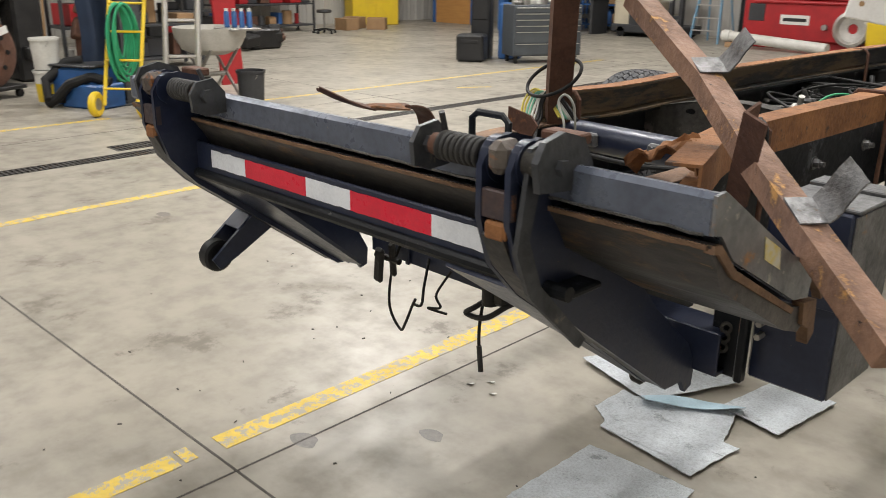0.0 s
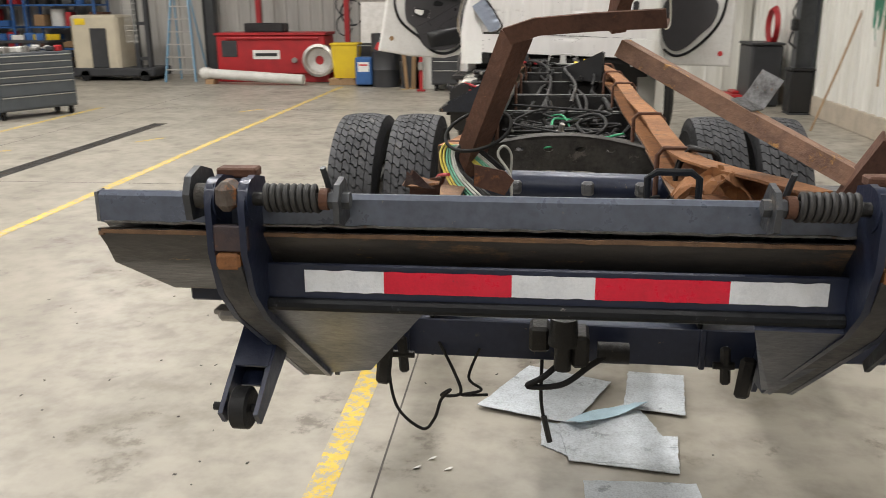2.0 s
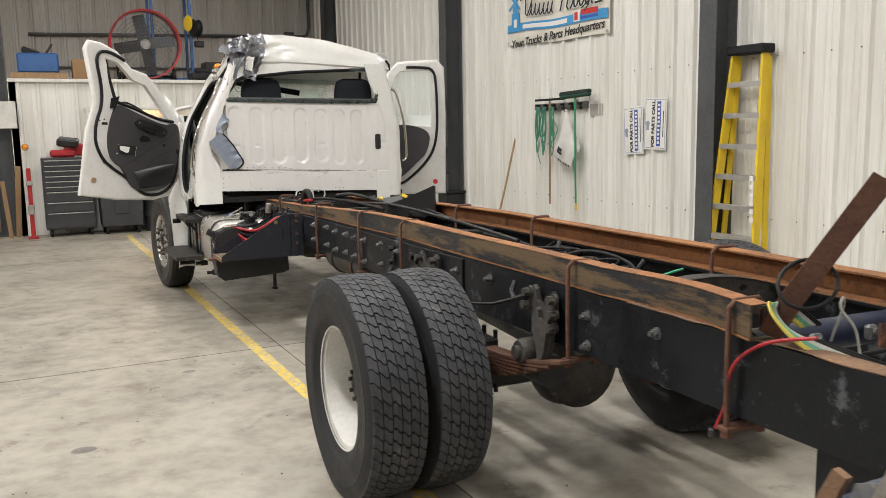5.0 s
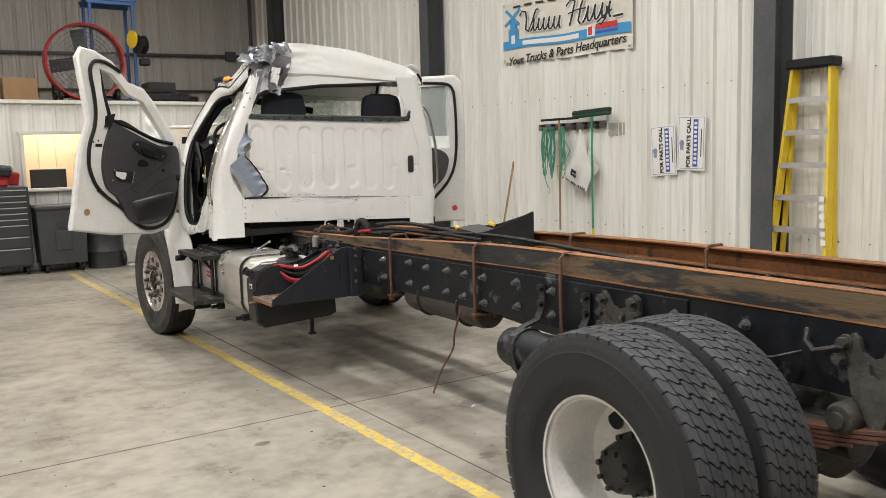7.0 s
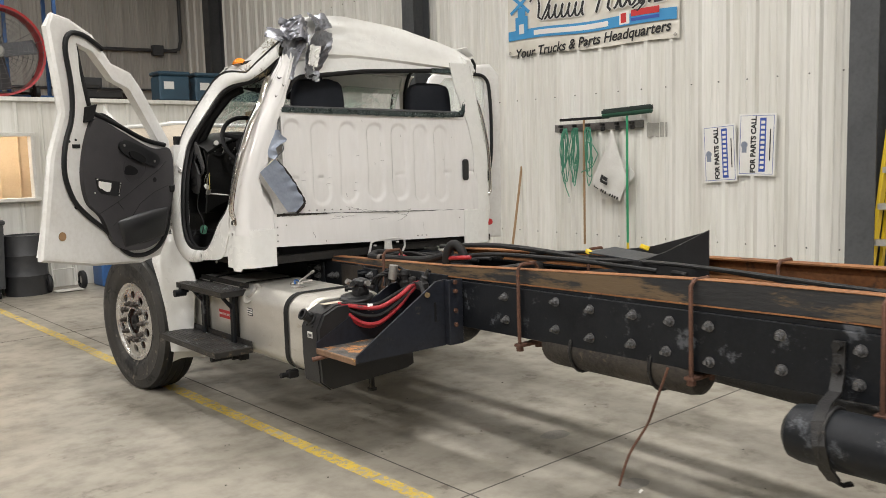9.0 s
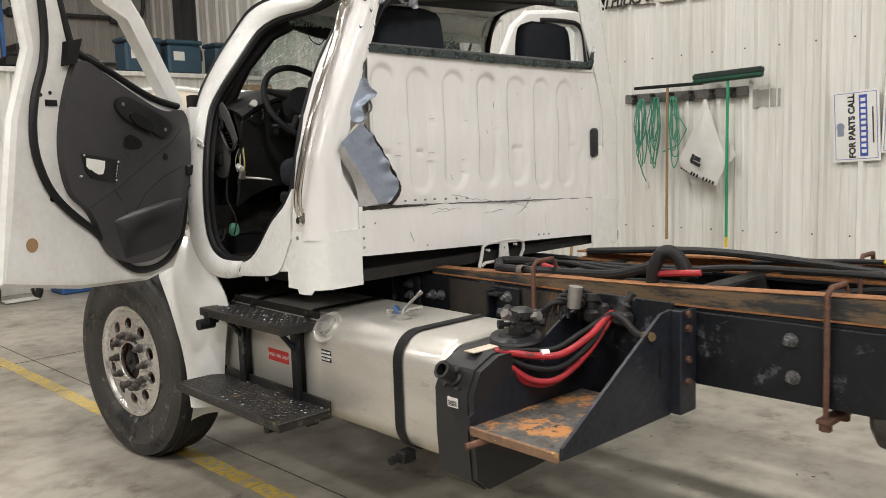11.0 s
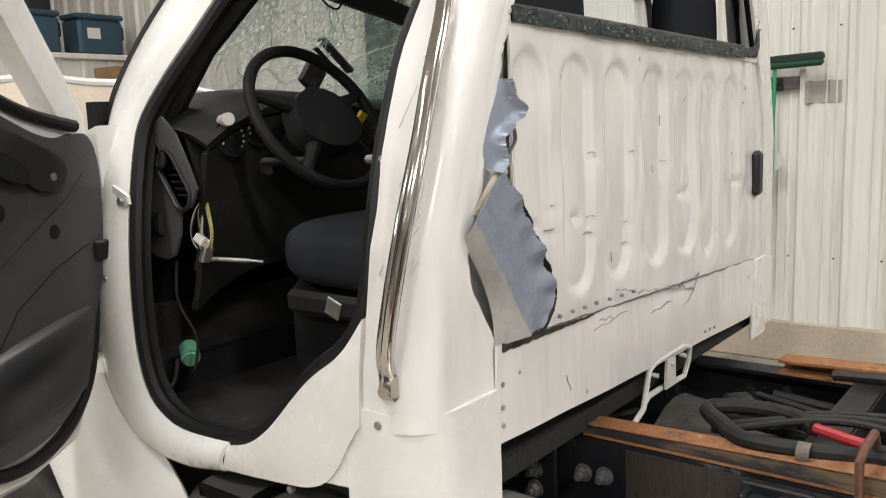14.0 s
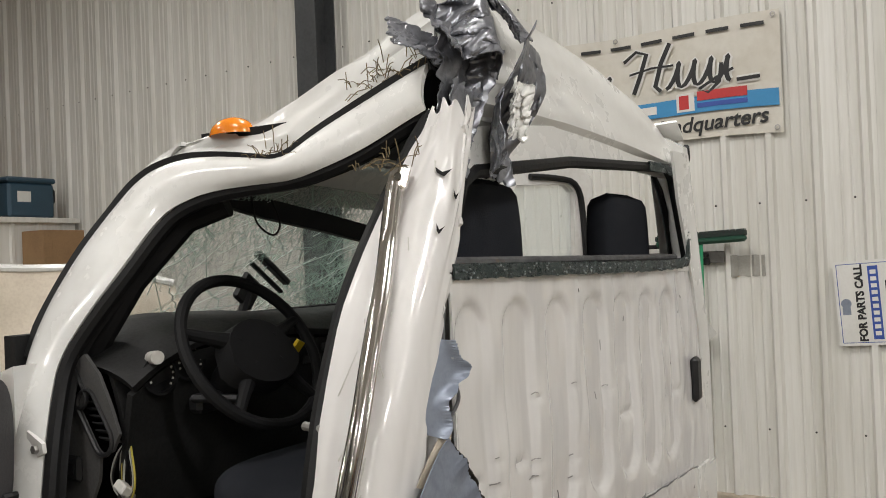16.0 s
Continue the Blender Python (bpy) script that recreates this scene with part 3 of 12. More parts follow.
for k, (x, y0, y1) in enumerate([(-2.4, -4.0, 1.22), (-2.4, 1.32, 16.2), (-5.7, 0.5, 17.5), (-9.05, 0.5, 4.0), (-9.05, 5.5, 13.5), (1.5, 10.0, 16.5)]):
    yy, n = y0, 0
    sm = MB()
    while yy < y1:
        ln_ = rs.uniform(1.2, 2.6)
        e = min(y1, yy + ln_)
        w = rs.uniform(0.09, 0.105)
        o = rs.uniform(-0.012, 0.012)
        sm.box((x + o, (yy + e) / 2, 0.0005), (w, e - yy, 0.003))
        yy = e + rs.uniform(0.01, 0.05)
    solo("floor_stripe", sm, STRIPE, Matrix(), "chipped yellow painted parking stripe on concrete", "stripe", kind="structure", smooth=0)
for x, y, w, l in [(-8.1, 8.9, 0.5, 0.08), (-6.6, 10.0, 0.45, 0.07), (-4.2, 17.0, 0.4, 0.07), (-6.3, 13.2, 0.5, 0.08)]:
    solo("floor_stripe", MB().box((0, 0, 0.0005), (w, l, 0.003)), STRIPE, pose(x, y, 0, 0, 0, 60), "short worn yellow paint mark on concrete", "stripe", kind="structure", smooth=0)


# ribbed wall panels: profile (along, depth)
def rib_profile(width, pitch=0.305, deep=0.038):
    pts = [(0, 0)]
    k = round(width / pitch)
    for i in range(k):
        b = i * pitch
        pts += [(b + 0.03, 0), (b + 0.05, deep), (b + 0.085, deep), (b + 0.105, 0)]
        for o in (0.16, 0.225):
            pts += [(b + o - 0.012, 0), (b + o, 0.008), (b + o + 0.012, 0)]
    pts.append((k * pitch, 0))
    return pts


def panel_mesh(name, width, z0, z1, material):
    pr = rib_profile(width)
    n = len(pr)
    vs = [(a, d, z) for z in (z0, z1) for a, d in pr] + [(a, d - 0.012, z) for z in (z0, z1) for a, d in pr]
    fs = []
    for i in range(n - 1):
        fs += [(i, i + 1, n + i + 1, n + i), (2 * n + i + 1, 2 * n + i, 3 * n + i, 3 * n + i + 1)]
    fs += [(0, n, 3 * n, 2 * n), (n - 1, 2 * n + n - 1, 3 * n + n - 1, n + n - 1)]
    return mesh_of(name, MB().add(vs, fs), material, 0)


def ribbed_wall(name, start, heading, count, z0, z1, material, label, skip=()):
    """Panels 0.915 m wide from start along heading (degrees); the ribs face left of the heading."""
    root = thing(name, pose(start[0], start[1], 0, 0, 0, heading), label, "wall", kind="structure")
    me = panel_mesh("panel", 0.915, z0, z1, material)
    for i in range(count):
        if i in skip:
            continue
        ob = new("panel", me)
        ob.parent = root
        ob.matrix_basis = pose(0.916 * i, 0, 0)
    back = MB().box((0.458 * count, -0.10, (z0 + z1) / 2), (0.916 * count, 0.15, z1 - z0))
    if not skip:
        part("girt_backing", back, COLUMN, root)
    return root


east = ribbed_wall("wall_east", (XE, YS), 90, 36, 0.3, CEIL, WALL, "tall off-white ribbed steel wall with screw rows")
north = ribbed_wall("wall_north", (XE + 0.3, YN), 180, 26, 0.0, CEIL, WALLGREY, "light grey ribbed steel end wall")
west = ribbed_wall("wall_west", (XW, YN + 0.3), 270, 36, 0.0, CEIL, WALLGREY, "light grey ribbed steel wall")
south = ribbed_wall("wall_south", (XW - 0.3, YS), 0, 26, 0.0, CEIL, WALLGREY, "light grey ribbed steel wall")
sc = MB()
for z in (0.78, 2.38, 4.1, 5.6):
    for i in range(105):
        y = YS + 0.14 + 0.305 * i
        sc.cyl((XE - 0.001, y + 0.03, z), (XE - 0.009, y + 0.03, z), 0.008, 0.006, 6)
part("screws", sc, DUSTIRON, None)
bpy.data.objects["screws"].parent = None
tagged(bpy.data.objects["screws"], "rows of small steel screws in the wall panels", "screws", kind="stuff")
solo("curb", MB().box((XE + 0.09, 4.6, 0.15), (0.26, 32.2, 0.3), b=0.01), CURB, Matrix(), "low bare concrete curb under the ribbed wall", "curb", kind="structure")
solo("ceiling", MB().box((-8.6, 4.6, CEIL + 0.1), (23.6, 33, 0.2)), CEILING, Matrix(), "white liner ceiling of the shop", "ceiling", kind="structure", smooth=0)


def column(x, y, deep, wide, z1, turn=0.0, name="column", base=True):
    c = thing(name, pose(x, y, 0, 0, 0, turn), "dark grey painted steel I-beam column", "column", "building columns", "structure")
    m = MB()
    m.box((-deep / 2, 0, z1 / 2), (0.016, wide, z1), b=0.003).box((deep / 2, 0, z1 / 2), (0.016, wide, z1), b=0.003)
    m.box((0, 0, z1 / 2), (deep, 0.012, z1))
    part("beam", m, COLUMN, c)
    m = MB().box((0, 0, 0.012), (deep + 0.1, wide + 0.1, 0.024), b=0.004)
    for sx in (-1, 1):
        for sy in (-1, 1):
            m.cyl((sx * (deep / 2 + 0.025), sy * wide / 2, 0.024), (sx * (deep / 2 + 0.025), sy * wide / 2, 0.06), 0.014, n=6)
    part("base_plate", m, COLUMN, c)
    return c


for y in (1.2, 7.28, 13.25, 19.2):
    column(2.49, y, 0.27, 0.24, CEIL)
for x, y in [(-9.9, 4.7), (-4.22, 17.35), (-9.6, 20.4), (-15.4, 20.4)]:
    column(x, y, 0.26, 0.26, CEIL)
solo("column_guard", MB().box((0, 0, 0.32), (0.34, 0.34, 0.64), b=0.02).box((0, 0, 0.66), (0.37, 0.37, 0.04), b=0.01).box((-0.172, 0, 0.3), (0.006, 0.2, 0.2)), BLACKPLASTIC, pose(2.47, 13.25, 0.3), "black plastic guard box round the column foot", "guard")
bpy.data.objects["column_guard"].location.z = 0.025

# high lamps
for x, y, share in LAMP_SPOTS:
    lt = thing("high_bay_lamp", pose(x, y, CEIL - 0.45), "long white high-bay lamp hung from the ceiling", "lamp", "high-bay lamps")
    part("housing", MB().box((0, 0, 0.06), (0.36, 1.25, 0.08), b=0.02), PLASTIC_WHITE, lt)
    part("diffuser", MB().box((0, 0, 0.012), (0.3, 1.18, 0.02), b=0.005), LAMPGLOW, lt)
    for y_ in (-0.5, 0.5):
        part("hanger", MB().cyl((0, y_, 0.1), (0, y_, 0.45), 0.006, n=6), STEEL, lt)
    la = bpy.data.lights.new("high_bay_light", "AREA")
    la.shape, la.size, la.size_y, la.energy, la.color = "RECTANGLE", 0.3, 1.18, LAMP_WATTS * share, (1.0, 0.975, 0.945)
    lo = new("high_bay_light", la)
    lo.matrix_basis = pose(x, y, CEIL - 0.46)

# ---- office room with a loft ----
OY = 17.1
of = thing("office_front", pose(0, 0, 0), "white ribbed low office wall with a window opening", "wall", kind="structure")
pr = []
x = -4.05
me_cols = [(-4.05, -2.83, 0, 2.68), (-2.83, -1.46, 0, 1.3), (-2.83, -1.46, 2.2, 2.68), (-1.46, 2.6, 0, 2.68)]
for a, b, z0, z1 in me_cols:
    m = MB()
    w = b - a
    k = max(1, int(w / 0.3))
    pts = [(0, 0)]
    for i in range(k):
        c = w * (i + 0.5) / k
        pts += [(c - 0.035, 0), (c - 0.018, 0.022), (c + 0.018, 0.022), (c + 0.035, 0)]
    pts.append((w, 0))
    n = len(pts)
    vs = [(a + p, OY - d, z) for z in (z0, z1) for p, d in pts] + [(a + p, OY + 0.1, z) for z in (z0, z1) for p, d in pts]
    fs = []
    for i in range(n - 1):
        fs += [(i, i + 1, n + i + 1, n + i), (2 * n + i, 2 * n + i + 1, 3 * n + i + 1, 3 * n + i), (n + i, n + i + 1, 3 * n + i + 1, 3 * n + i), (i, i + 1, 2 * n + i + 1, 2 * n + i)]
    fs += [(0, n, 3 * n, 2 * n), (n - 1, 2 * n - 1, 4 * n - 1, 3 * n - 1)]
    part("panel", m.add(vs, fs), WALL, of, smooth=0)
m = MB().box((-2.145, OY - 0.03, 2.2), (1.47, 0.16, 0.05), b=0.006).box((-2.145, OY - 0.04, 1.29), (1.5, 0.2, 0.05), b=0.006)
m.box((-2.83, OY - 0.03, 1.74), (0.05, 0.16, 0.9), b=0.006).box((-1.46, OY - 0.03, 1.74), (0.05, 0.16, 0.9), b=0.006)
part("window_frame", m, PLASTIC_WHITE, of)
part("cap_trim", MB().box((-0.72, OY + 0.03, 2.69), (6.68, 0.2, 0.06), b=0.006), WALL, of)
solo("office_side", MB().box((-4.0, 18.9, 1.34), (0.12, 3.6, 2.68)), WALL, Matrix(), "white side wall of the office", "wall", kind="structure", smooth=0)
solo("loft_deck", MB().box((-0.7, 18.93, 2.695), (6.5, 3.5, 0.05)), PLY, Matrix(), "plywood loft deck over the office", "deck", kind="structure", smooth=0)
inn = MB().box((-2.1, 18.6, 1.35), (2.4, 0.05, 2.6))
for i in range(9):
    inn.box((-3.2 + 0.28 * i, 18.565, 1.35), (0.02, 0.02, 2.6))
solo("office_partition", inn, TANWALL, Matrix(), "tan panelled partition inside the office", "wall", kind="structure", smooth=0)
solo("office_desk", MB().box((-2.1, 17.55, 1.16), (1.5, 0.7, 0.05), b=0.005).box((-2.8, 17.55, 0.57), (0.05, 0.6, 1.14)).box((-1.4, 17.55, 0.57), (0.05, 0.6, 1.14)), WOOD, Matrix(), "plain wooden counter behind the office window", "desk")
mo = thing("monitor", pose(-2.42, 17.4, 1.187), "black computer monitor seen from behind on the counter", "monitor")
part("screen", MB().box((0, 0, 0.26), (0.55, 0.05, 0.34), b=0.012), BLACKPLASTIC, mo)
part("stand", MB().box((0, 0.03, 0.08), (0.1, 0.03, 0.16), b=0.005).box((0, 0.02, 0.008), (0.24, 0.18, 0.016), b=0.005), BLACKPLASTIC, mo)
la = bpy.data.lights.new("office_light", "AREA")
la.shape, la.size, la.size_y, la.energy, la.color = "RECTANGLE", 1.2, 0.5, 26, (1.0, 0.88, 0.7)
new("office_light", la).matrix_basis = pose(-2.1, 17.9, 2.55)
solo("office_ceiling_lamp", MB().box((0, 0, 0.02), (1.2, 0.5, 0.04), b=0.005), LAMPGLOW, pose(-2.1, 17.9, 2.63), "flat white lamp panel under the office ceiling", "lamp")
cd = MB().cyl((-3.6, YN - 0.08, 3.85), (2.4, YN - 0.08, 3.98), 0.035, n=10).tube([(2.3, YN - 0.08, 3.98), (2.45, YN - 0.08, 4.02), (2.5, YN - 0.08, 4.2), (2.5, YN - 0.08, 6.4)], 0.035, 10)
cd.box((2.0, YN - 0.09, 3.97), (0.22, 0.12, 0.2), b=0.01)
solo("conduit", cd, COLUMN, Matrix(), "grey steel cable conduit along the end wall", "conduit", kind="structure")
solo("conduit", MB().cyl((-3.6, YN - 0.08, 3.17), (2.6, YN - 0.08, 3.2), 0.025, n=8), COLUMN, Matrix(), "thin grey pipe along the end wall", "conduit", kind="structure")

# ---- the wrecked truck; local x to its right side, y to its front, origin under the tail ----
TRUCK = pose(-1.58, 1.25, 0, 0, 0, -1.75)
truck = thing("truck", TRUCK, "wrecked white cab truck with a stripped rusty frame", "truck")

# frame rails: C channels
RZ0, RZ1 = 0.79, 1.06
BOLT = mesh_of("bolt", MB().cyl((0, 0, 0), (0.005, 0, 0), 0.024, n=12).cyl((0.005, 0, 0), (0.024, 0, 0), 0.0185, 0.0165, 6).cyl((0.024, 0, 0), (0.04, 0, 0), 0.01, n=7), BOLTSTEEL, 30)


def dip(y):
    """The frame sags a little towards the cab."""
    return -0.036 * min(1.0, max(0.0, (y - 4.4) / 2.2))


def channel(pts, h, w, s, th=0.008):
    """A C channel swept along pts (bottom outer edge), open towards the inside; h: height or heights."""
    vs, fs, k = [], [], len(pts)
    for i, p in enumerate(pts):
        hh = h[i] if isinstance(h, list) else h
        sec = [(0, 0), (0, hh), (-s * w, hh), (-s * w, hh - th), (-s * th, hh - th), (-s * th, th), (-s * w, th), (-s * w, 0)]
        n = len(sec)
        p = Vector(p)
        a, c = Vector(pts[max(i - 1, 0)]), Vector(pts[min(i + 1, k - 1)])
        d = (c - a).normalized()
        sd = Vector((d.y, -d.x, 0)).normalized()
        tw = wob(i, s, 0.3, 0.7, 0.008) if th < 0.01 else 0.0
        vs += [p + sd * (q[0] + tw * q[1] / hh) + Vector((0, 0, q[1])) for q in sec]
    for i in range(k - 1):
        fs += [(i * n + j, i * n + (j + 1) % n, (i + 1) * n + (j + 1) % n, (i + 1) * n + j) for j in range(n)]
    fs += [tuple(range(n))[::-1], tuple(range((k - 1) * n, k * n))]
    return MB().add(vs, fs)


for s in (-1, 1):
    xo = 0.43 * s
    ry = [0.64] + [0.9 + 0.4 * i for i in range(25)]
    m = channel([(xo, y, RZ0 + dip(y)) for y in ry], RZ1 - RZ0, 0.084, s, 0.012)
    rail = part("frame_rail", m, BLACKSTEEL, truck, "black painted steel frame rail with bolts")
    part("splice_plate", MB().box((xo + s * 0.006, 5.0, 0.9), (0.012, 3.3, 0.262), pose(0, 0, 0, -0.55, 0, 0), b=0.004), BLACKSTEEL, rail)
    # worn top flange and the cut end
    part("worn_flange", MB().grid(lambda u, v: (xo - s * 0.001 - s * 0.084 * v + s * 0.012 * (1 - v) * noise.noise(Vector((u * 9, s, 1))), 0.645 + 1.3 * u, RZ1 + 0.003 + 0.004 * noise.noise(Vector((u * 7, v * 2, s)))), 40, 4, 0.003), RUSTPALE, rail, "rail flange with paint worn to pale rust")
    part("end_plate", MB().plate([(-0.07, 0.8), (-0.07, 1.0), (-0.03, 1.06), (0.0, 1.06), (0.0, 0.8)], lambda a, b, t: (xo + s * a, t, b), 0.628, 0.639), BLACKSTEEL, rail)
    part("end_hook", MB().tube([(xo - s * 0.03, 0.63, 1.05), (xo - s * 0.03, 0.595, 1.07), (xo - s * 0.035, 0.57, 1.05), (xo - s * 0.035, 0.575, 1.01), (xo - s * 0.03, 0.61, 1.0)], 0.009, 7), GREASE, rail)
    rb = random.Random(7 + s)
    for y in (6.49, 6.12, 5.75, 5.53, 5.285, 5.09, 4.877, 4.57, 4.257, 4.0, 3.42, 3.05, 2.2, 1.75):
        for z in (0.835, 0.973):
            if y > 3.5 or rb.random() < 0.6:
                bo = new("bolt", BOLT)
                bo.parent = rail
                bo.matrix_basis = pose(xo + s * (0.011 if 3.4 < y < 6.6 else 0.0), y + rb.uniform(-0.012, 0.012), z + rb.uniform(-0.012, 0.012), rb.uniform(0, 60), rb.uniform(-6, 6), (0 if s > 0 else 180) + rb.uniform(-6, 6))

# rusty sub-frame channels lying on the rails, tapering towards the cab
pl = [(-0.462, 1.28), (-0.43, 1.42), (-0.395, 1.62), (-0.40, 1.82)] + [(-0.43 + 0.004 * math.sin(i * 0.9), 2.1 + 0.24 * i) for i in range(25)]
hl_ = [0.112 - 0.085 * min(1, max(0, (y - 4.9) / 2.9)) for _, y in pl]
sub = part("subframe_channel", channel([(x, y, 1.062 + dip(y)) for x, y in pl], hl_, 0.075, -1), RUSTMIX, truck, "dark sub-frame channel with orange rust, bent at its end")
for nm, o in (("rusty_top", 1), ("rusty_foot", 0)):
    m = MB().grid(lambda u, v, o=o: (pl[round(u * 28)][0] - (0.003 if not o else 0.0015 + 0.003 * noise.noise(Vector((u * 31, 2, 1)))) + (0.074 * v if o else 0.0), pl[round(u * 28)][1], 1.062 + dip(pl[round(u * 28)][1]) + (hl_[round(u * 28)] + 0.0025 if o else 0.002 + 0.007 * v)), 28, 2, 0.002)
    part(nm, m, RUST, sub, "orange rusty channel edge")
pr_ = [(0.43 + 0.006 * math.sin(i * 0.7), 1.6 + 0.24 * i, 1.062) for i in range(26)]
pr_ = [(0.68, 0.52, 1.09), (0.60, 0.72, 1.085), (0.52, 0.92, 1.075), (0.455, 1.12, 1.066), (0.43, 1.34, 1.062)] + pr_
pr_ = [(x, y, z + dip(y)) for x, y, z in pr_]
part("subframe_channel", channel(pr_, [0.108 - 0.07 * min(1, max(0, (y - 5.4) / 2.4)) for _, y, _ in pr_], 0.085, 1), RUST, truck, "orange rusty sub-frame channel curling outwards at its end")
# U-bolts that clamp the channels
def ubolt(x, y, s, low=0.72, mt=RUSTDARK):
    m = MB()
    xo, xi = x + s * 0.03, x - s * 0.11
    m.tube([(xo, y, low), (xo + s * 0.004, y, 0.95), (xo, y + 0.005, 1.15), (xo - s * 0.02, y, 1.175), (xi + s * 0.02, y, 1.175), (xi, y, 1.15), (xi, y, 0.9)], 0.0095, 8)
    m.box((x - s * 0.04, y, low + 0.03), (0.18, 0.05, 0.016), b=0.003)
    for q in (xo, xi):
        m.cyl((q, y, low), (q, y, low + 0.022), 0.02, n=6)
    ub = part("u_bolt", m, mt, truck)
    ub.location.z = dip(y)


for y in (1.37, 2.3, 4.17, 4.96, 6.0, 7.2):
    ubolt(-0.43, y, -1)
for y in (1.3, 2.3, 3.9, 5.0, 6.2):
    ubolt(0.43, y, 1)

# cross members
m = MB()
m.tube([(-0.42, 1.33, 1.03), (0.42, 1.37, 1.01)], 0.055, 18)
part("cross_tube", m, NAVY, truck, "glossy black cross tube between the rails")
m = MB()
for x in (-0.18, 0.08, 0.27):
    part("tube_clamp", MB().box((x, 1.275, 1.03), (0.045, 0.03, 0.05), b=0.008).cyl((x, 1.262, 1.035), (x, 1.25, 1.036), 0.012, n=8), GREYPAINTLIT, truck)


def arch_member(y, z, h, rise, dep, name="cross_member"):
    m = MB()
    pts = 17
    up = [(-0.42 + 0.84 * i / (pts - 1), z + h + rise * math.sin(math.pi * i / (pts - 1))) for i in range(pts)]
    dn = [(-0.42 + 0.84 * i / (pts - 1), z + rise * 0.8 * math.sin(math.pi * i / (pts - 1))) for i in range(pts)]
    holes = []
    for x in (-0.2, -0.07, 0.07, 0.2):
        holes.append([(x + 0.022 * math.cos(a * math.pi / 5), z + h * 0.62 + rise * 0.85 + 0.013 * math.sin(a * math.pi / 5)) for a in range(10)])
    m.plate(up + dn[::-1], lambda a, b, t: (a, t, b), y, y + 0.012, holes)
    m.plate([(p[0], p[1]) for p in up] + [(p[0], p[1] - 0.01) for p in up[::-1]], lambda a, b, t: (a, t, b), y, y + dep)
    m.plate([(p[0], p[1]) for p in dn] + [(p[0], p[1] - 0.01) for p in dn[::-1]], lambda a, b, t: (a, t, b), y, y + dep)
    part(name, m, DUSTIRON, truck, "dusty arched steel cross member with holes")


arch_member(1.98, 0.915, 0.13, 0.07, 0.09)
arch_member(2.65, 0.84, 0.13, 0.05, 0.09)
for y in (3.5, 4.5, 5.6, 6.6, 7.3):
    part("cross_member", MB().box((0, y, 0.93), (0.84, 0.01, 0.2), b=0.003).box((0, y + 0.04, 1.03), (0.84, 0.08, 0.01)).box((0, y + 0.04, 0.83), (0.84, 0.08, 0.01)), GREASE, truck)

# rear axle, differential, drive shaft, springs
RY, FY = 3.03, 9.5
m = MB().cyl((-0.9, RY, 0.5), (0.9, RY, 0.5), 0.075, n=16)
m.lathe([(0.0, -0.2), (0.1, -0.19), (0.17, -0.14), (0.22, -0.05), (0.235, 0.0), (0.22, 0.06), (0.15, 0.13), (0.12, 0.2), (0.11, 0.26), (0.0, 0.27)], pose(0.02, RY, 0.5, -90, 0, 0), 28)
part("rear_axle", m, GREASE, truck, "greasy rear axle with a round differential housing")
part("axle_cover", MB().lathe([(0, -0.235), (0.09, -0.23), (0.15, -0.2), (0.2, -0.14), (0.215, -0.13), (0.215, -0.1)], pose(0.02, RY, 0.5, -90, 0, 0), 28), DUSTIRON, truck)
part("drive_shaft", MB().cyl((0.02, RY + 0.3, 0.55), (0.02, 5.6, 0.68), 0.055, n=14).cyl((0.02, 5.6, 0.68), (0.02, 5.75, 0.69), 0.09, n=12).cyl((0.02, 5.75, 0.69), (0.02, 7.6, 0.72), 0.055, n=14), GREASE, truck)
m = MB().lathe([(0, 0), (0.17, 0.0), (0.21, 0.05), (0.2, 0.5), (0.26, 0.62), (0.29, 0.85), (0, 0.86)], pose(0.02, 6.95, 0.72, -90, 0, 0), 24)
part("gearbox", m, DUSTIRON, truck, "dusty grey gearbox between the rails")
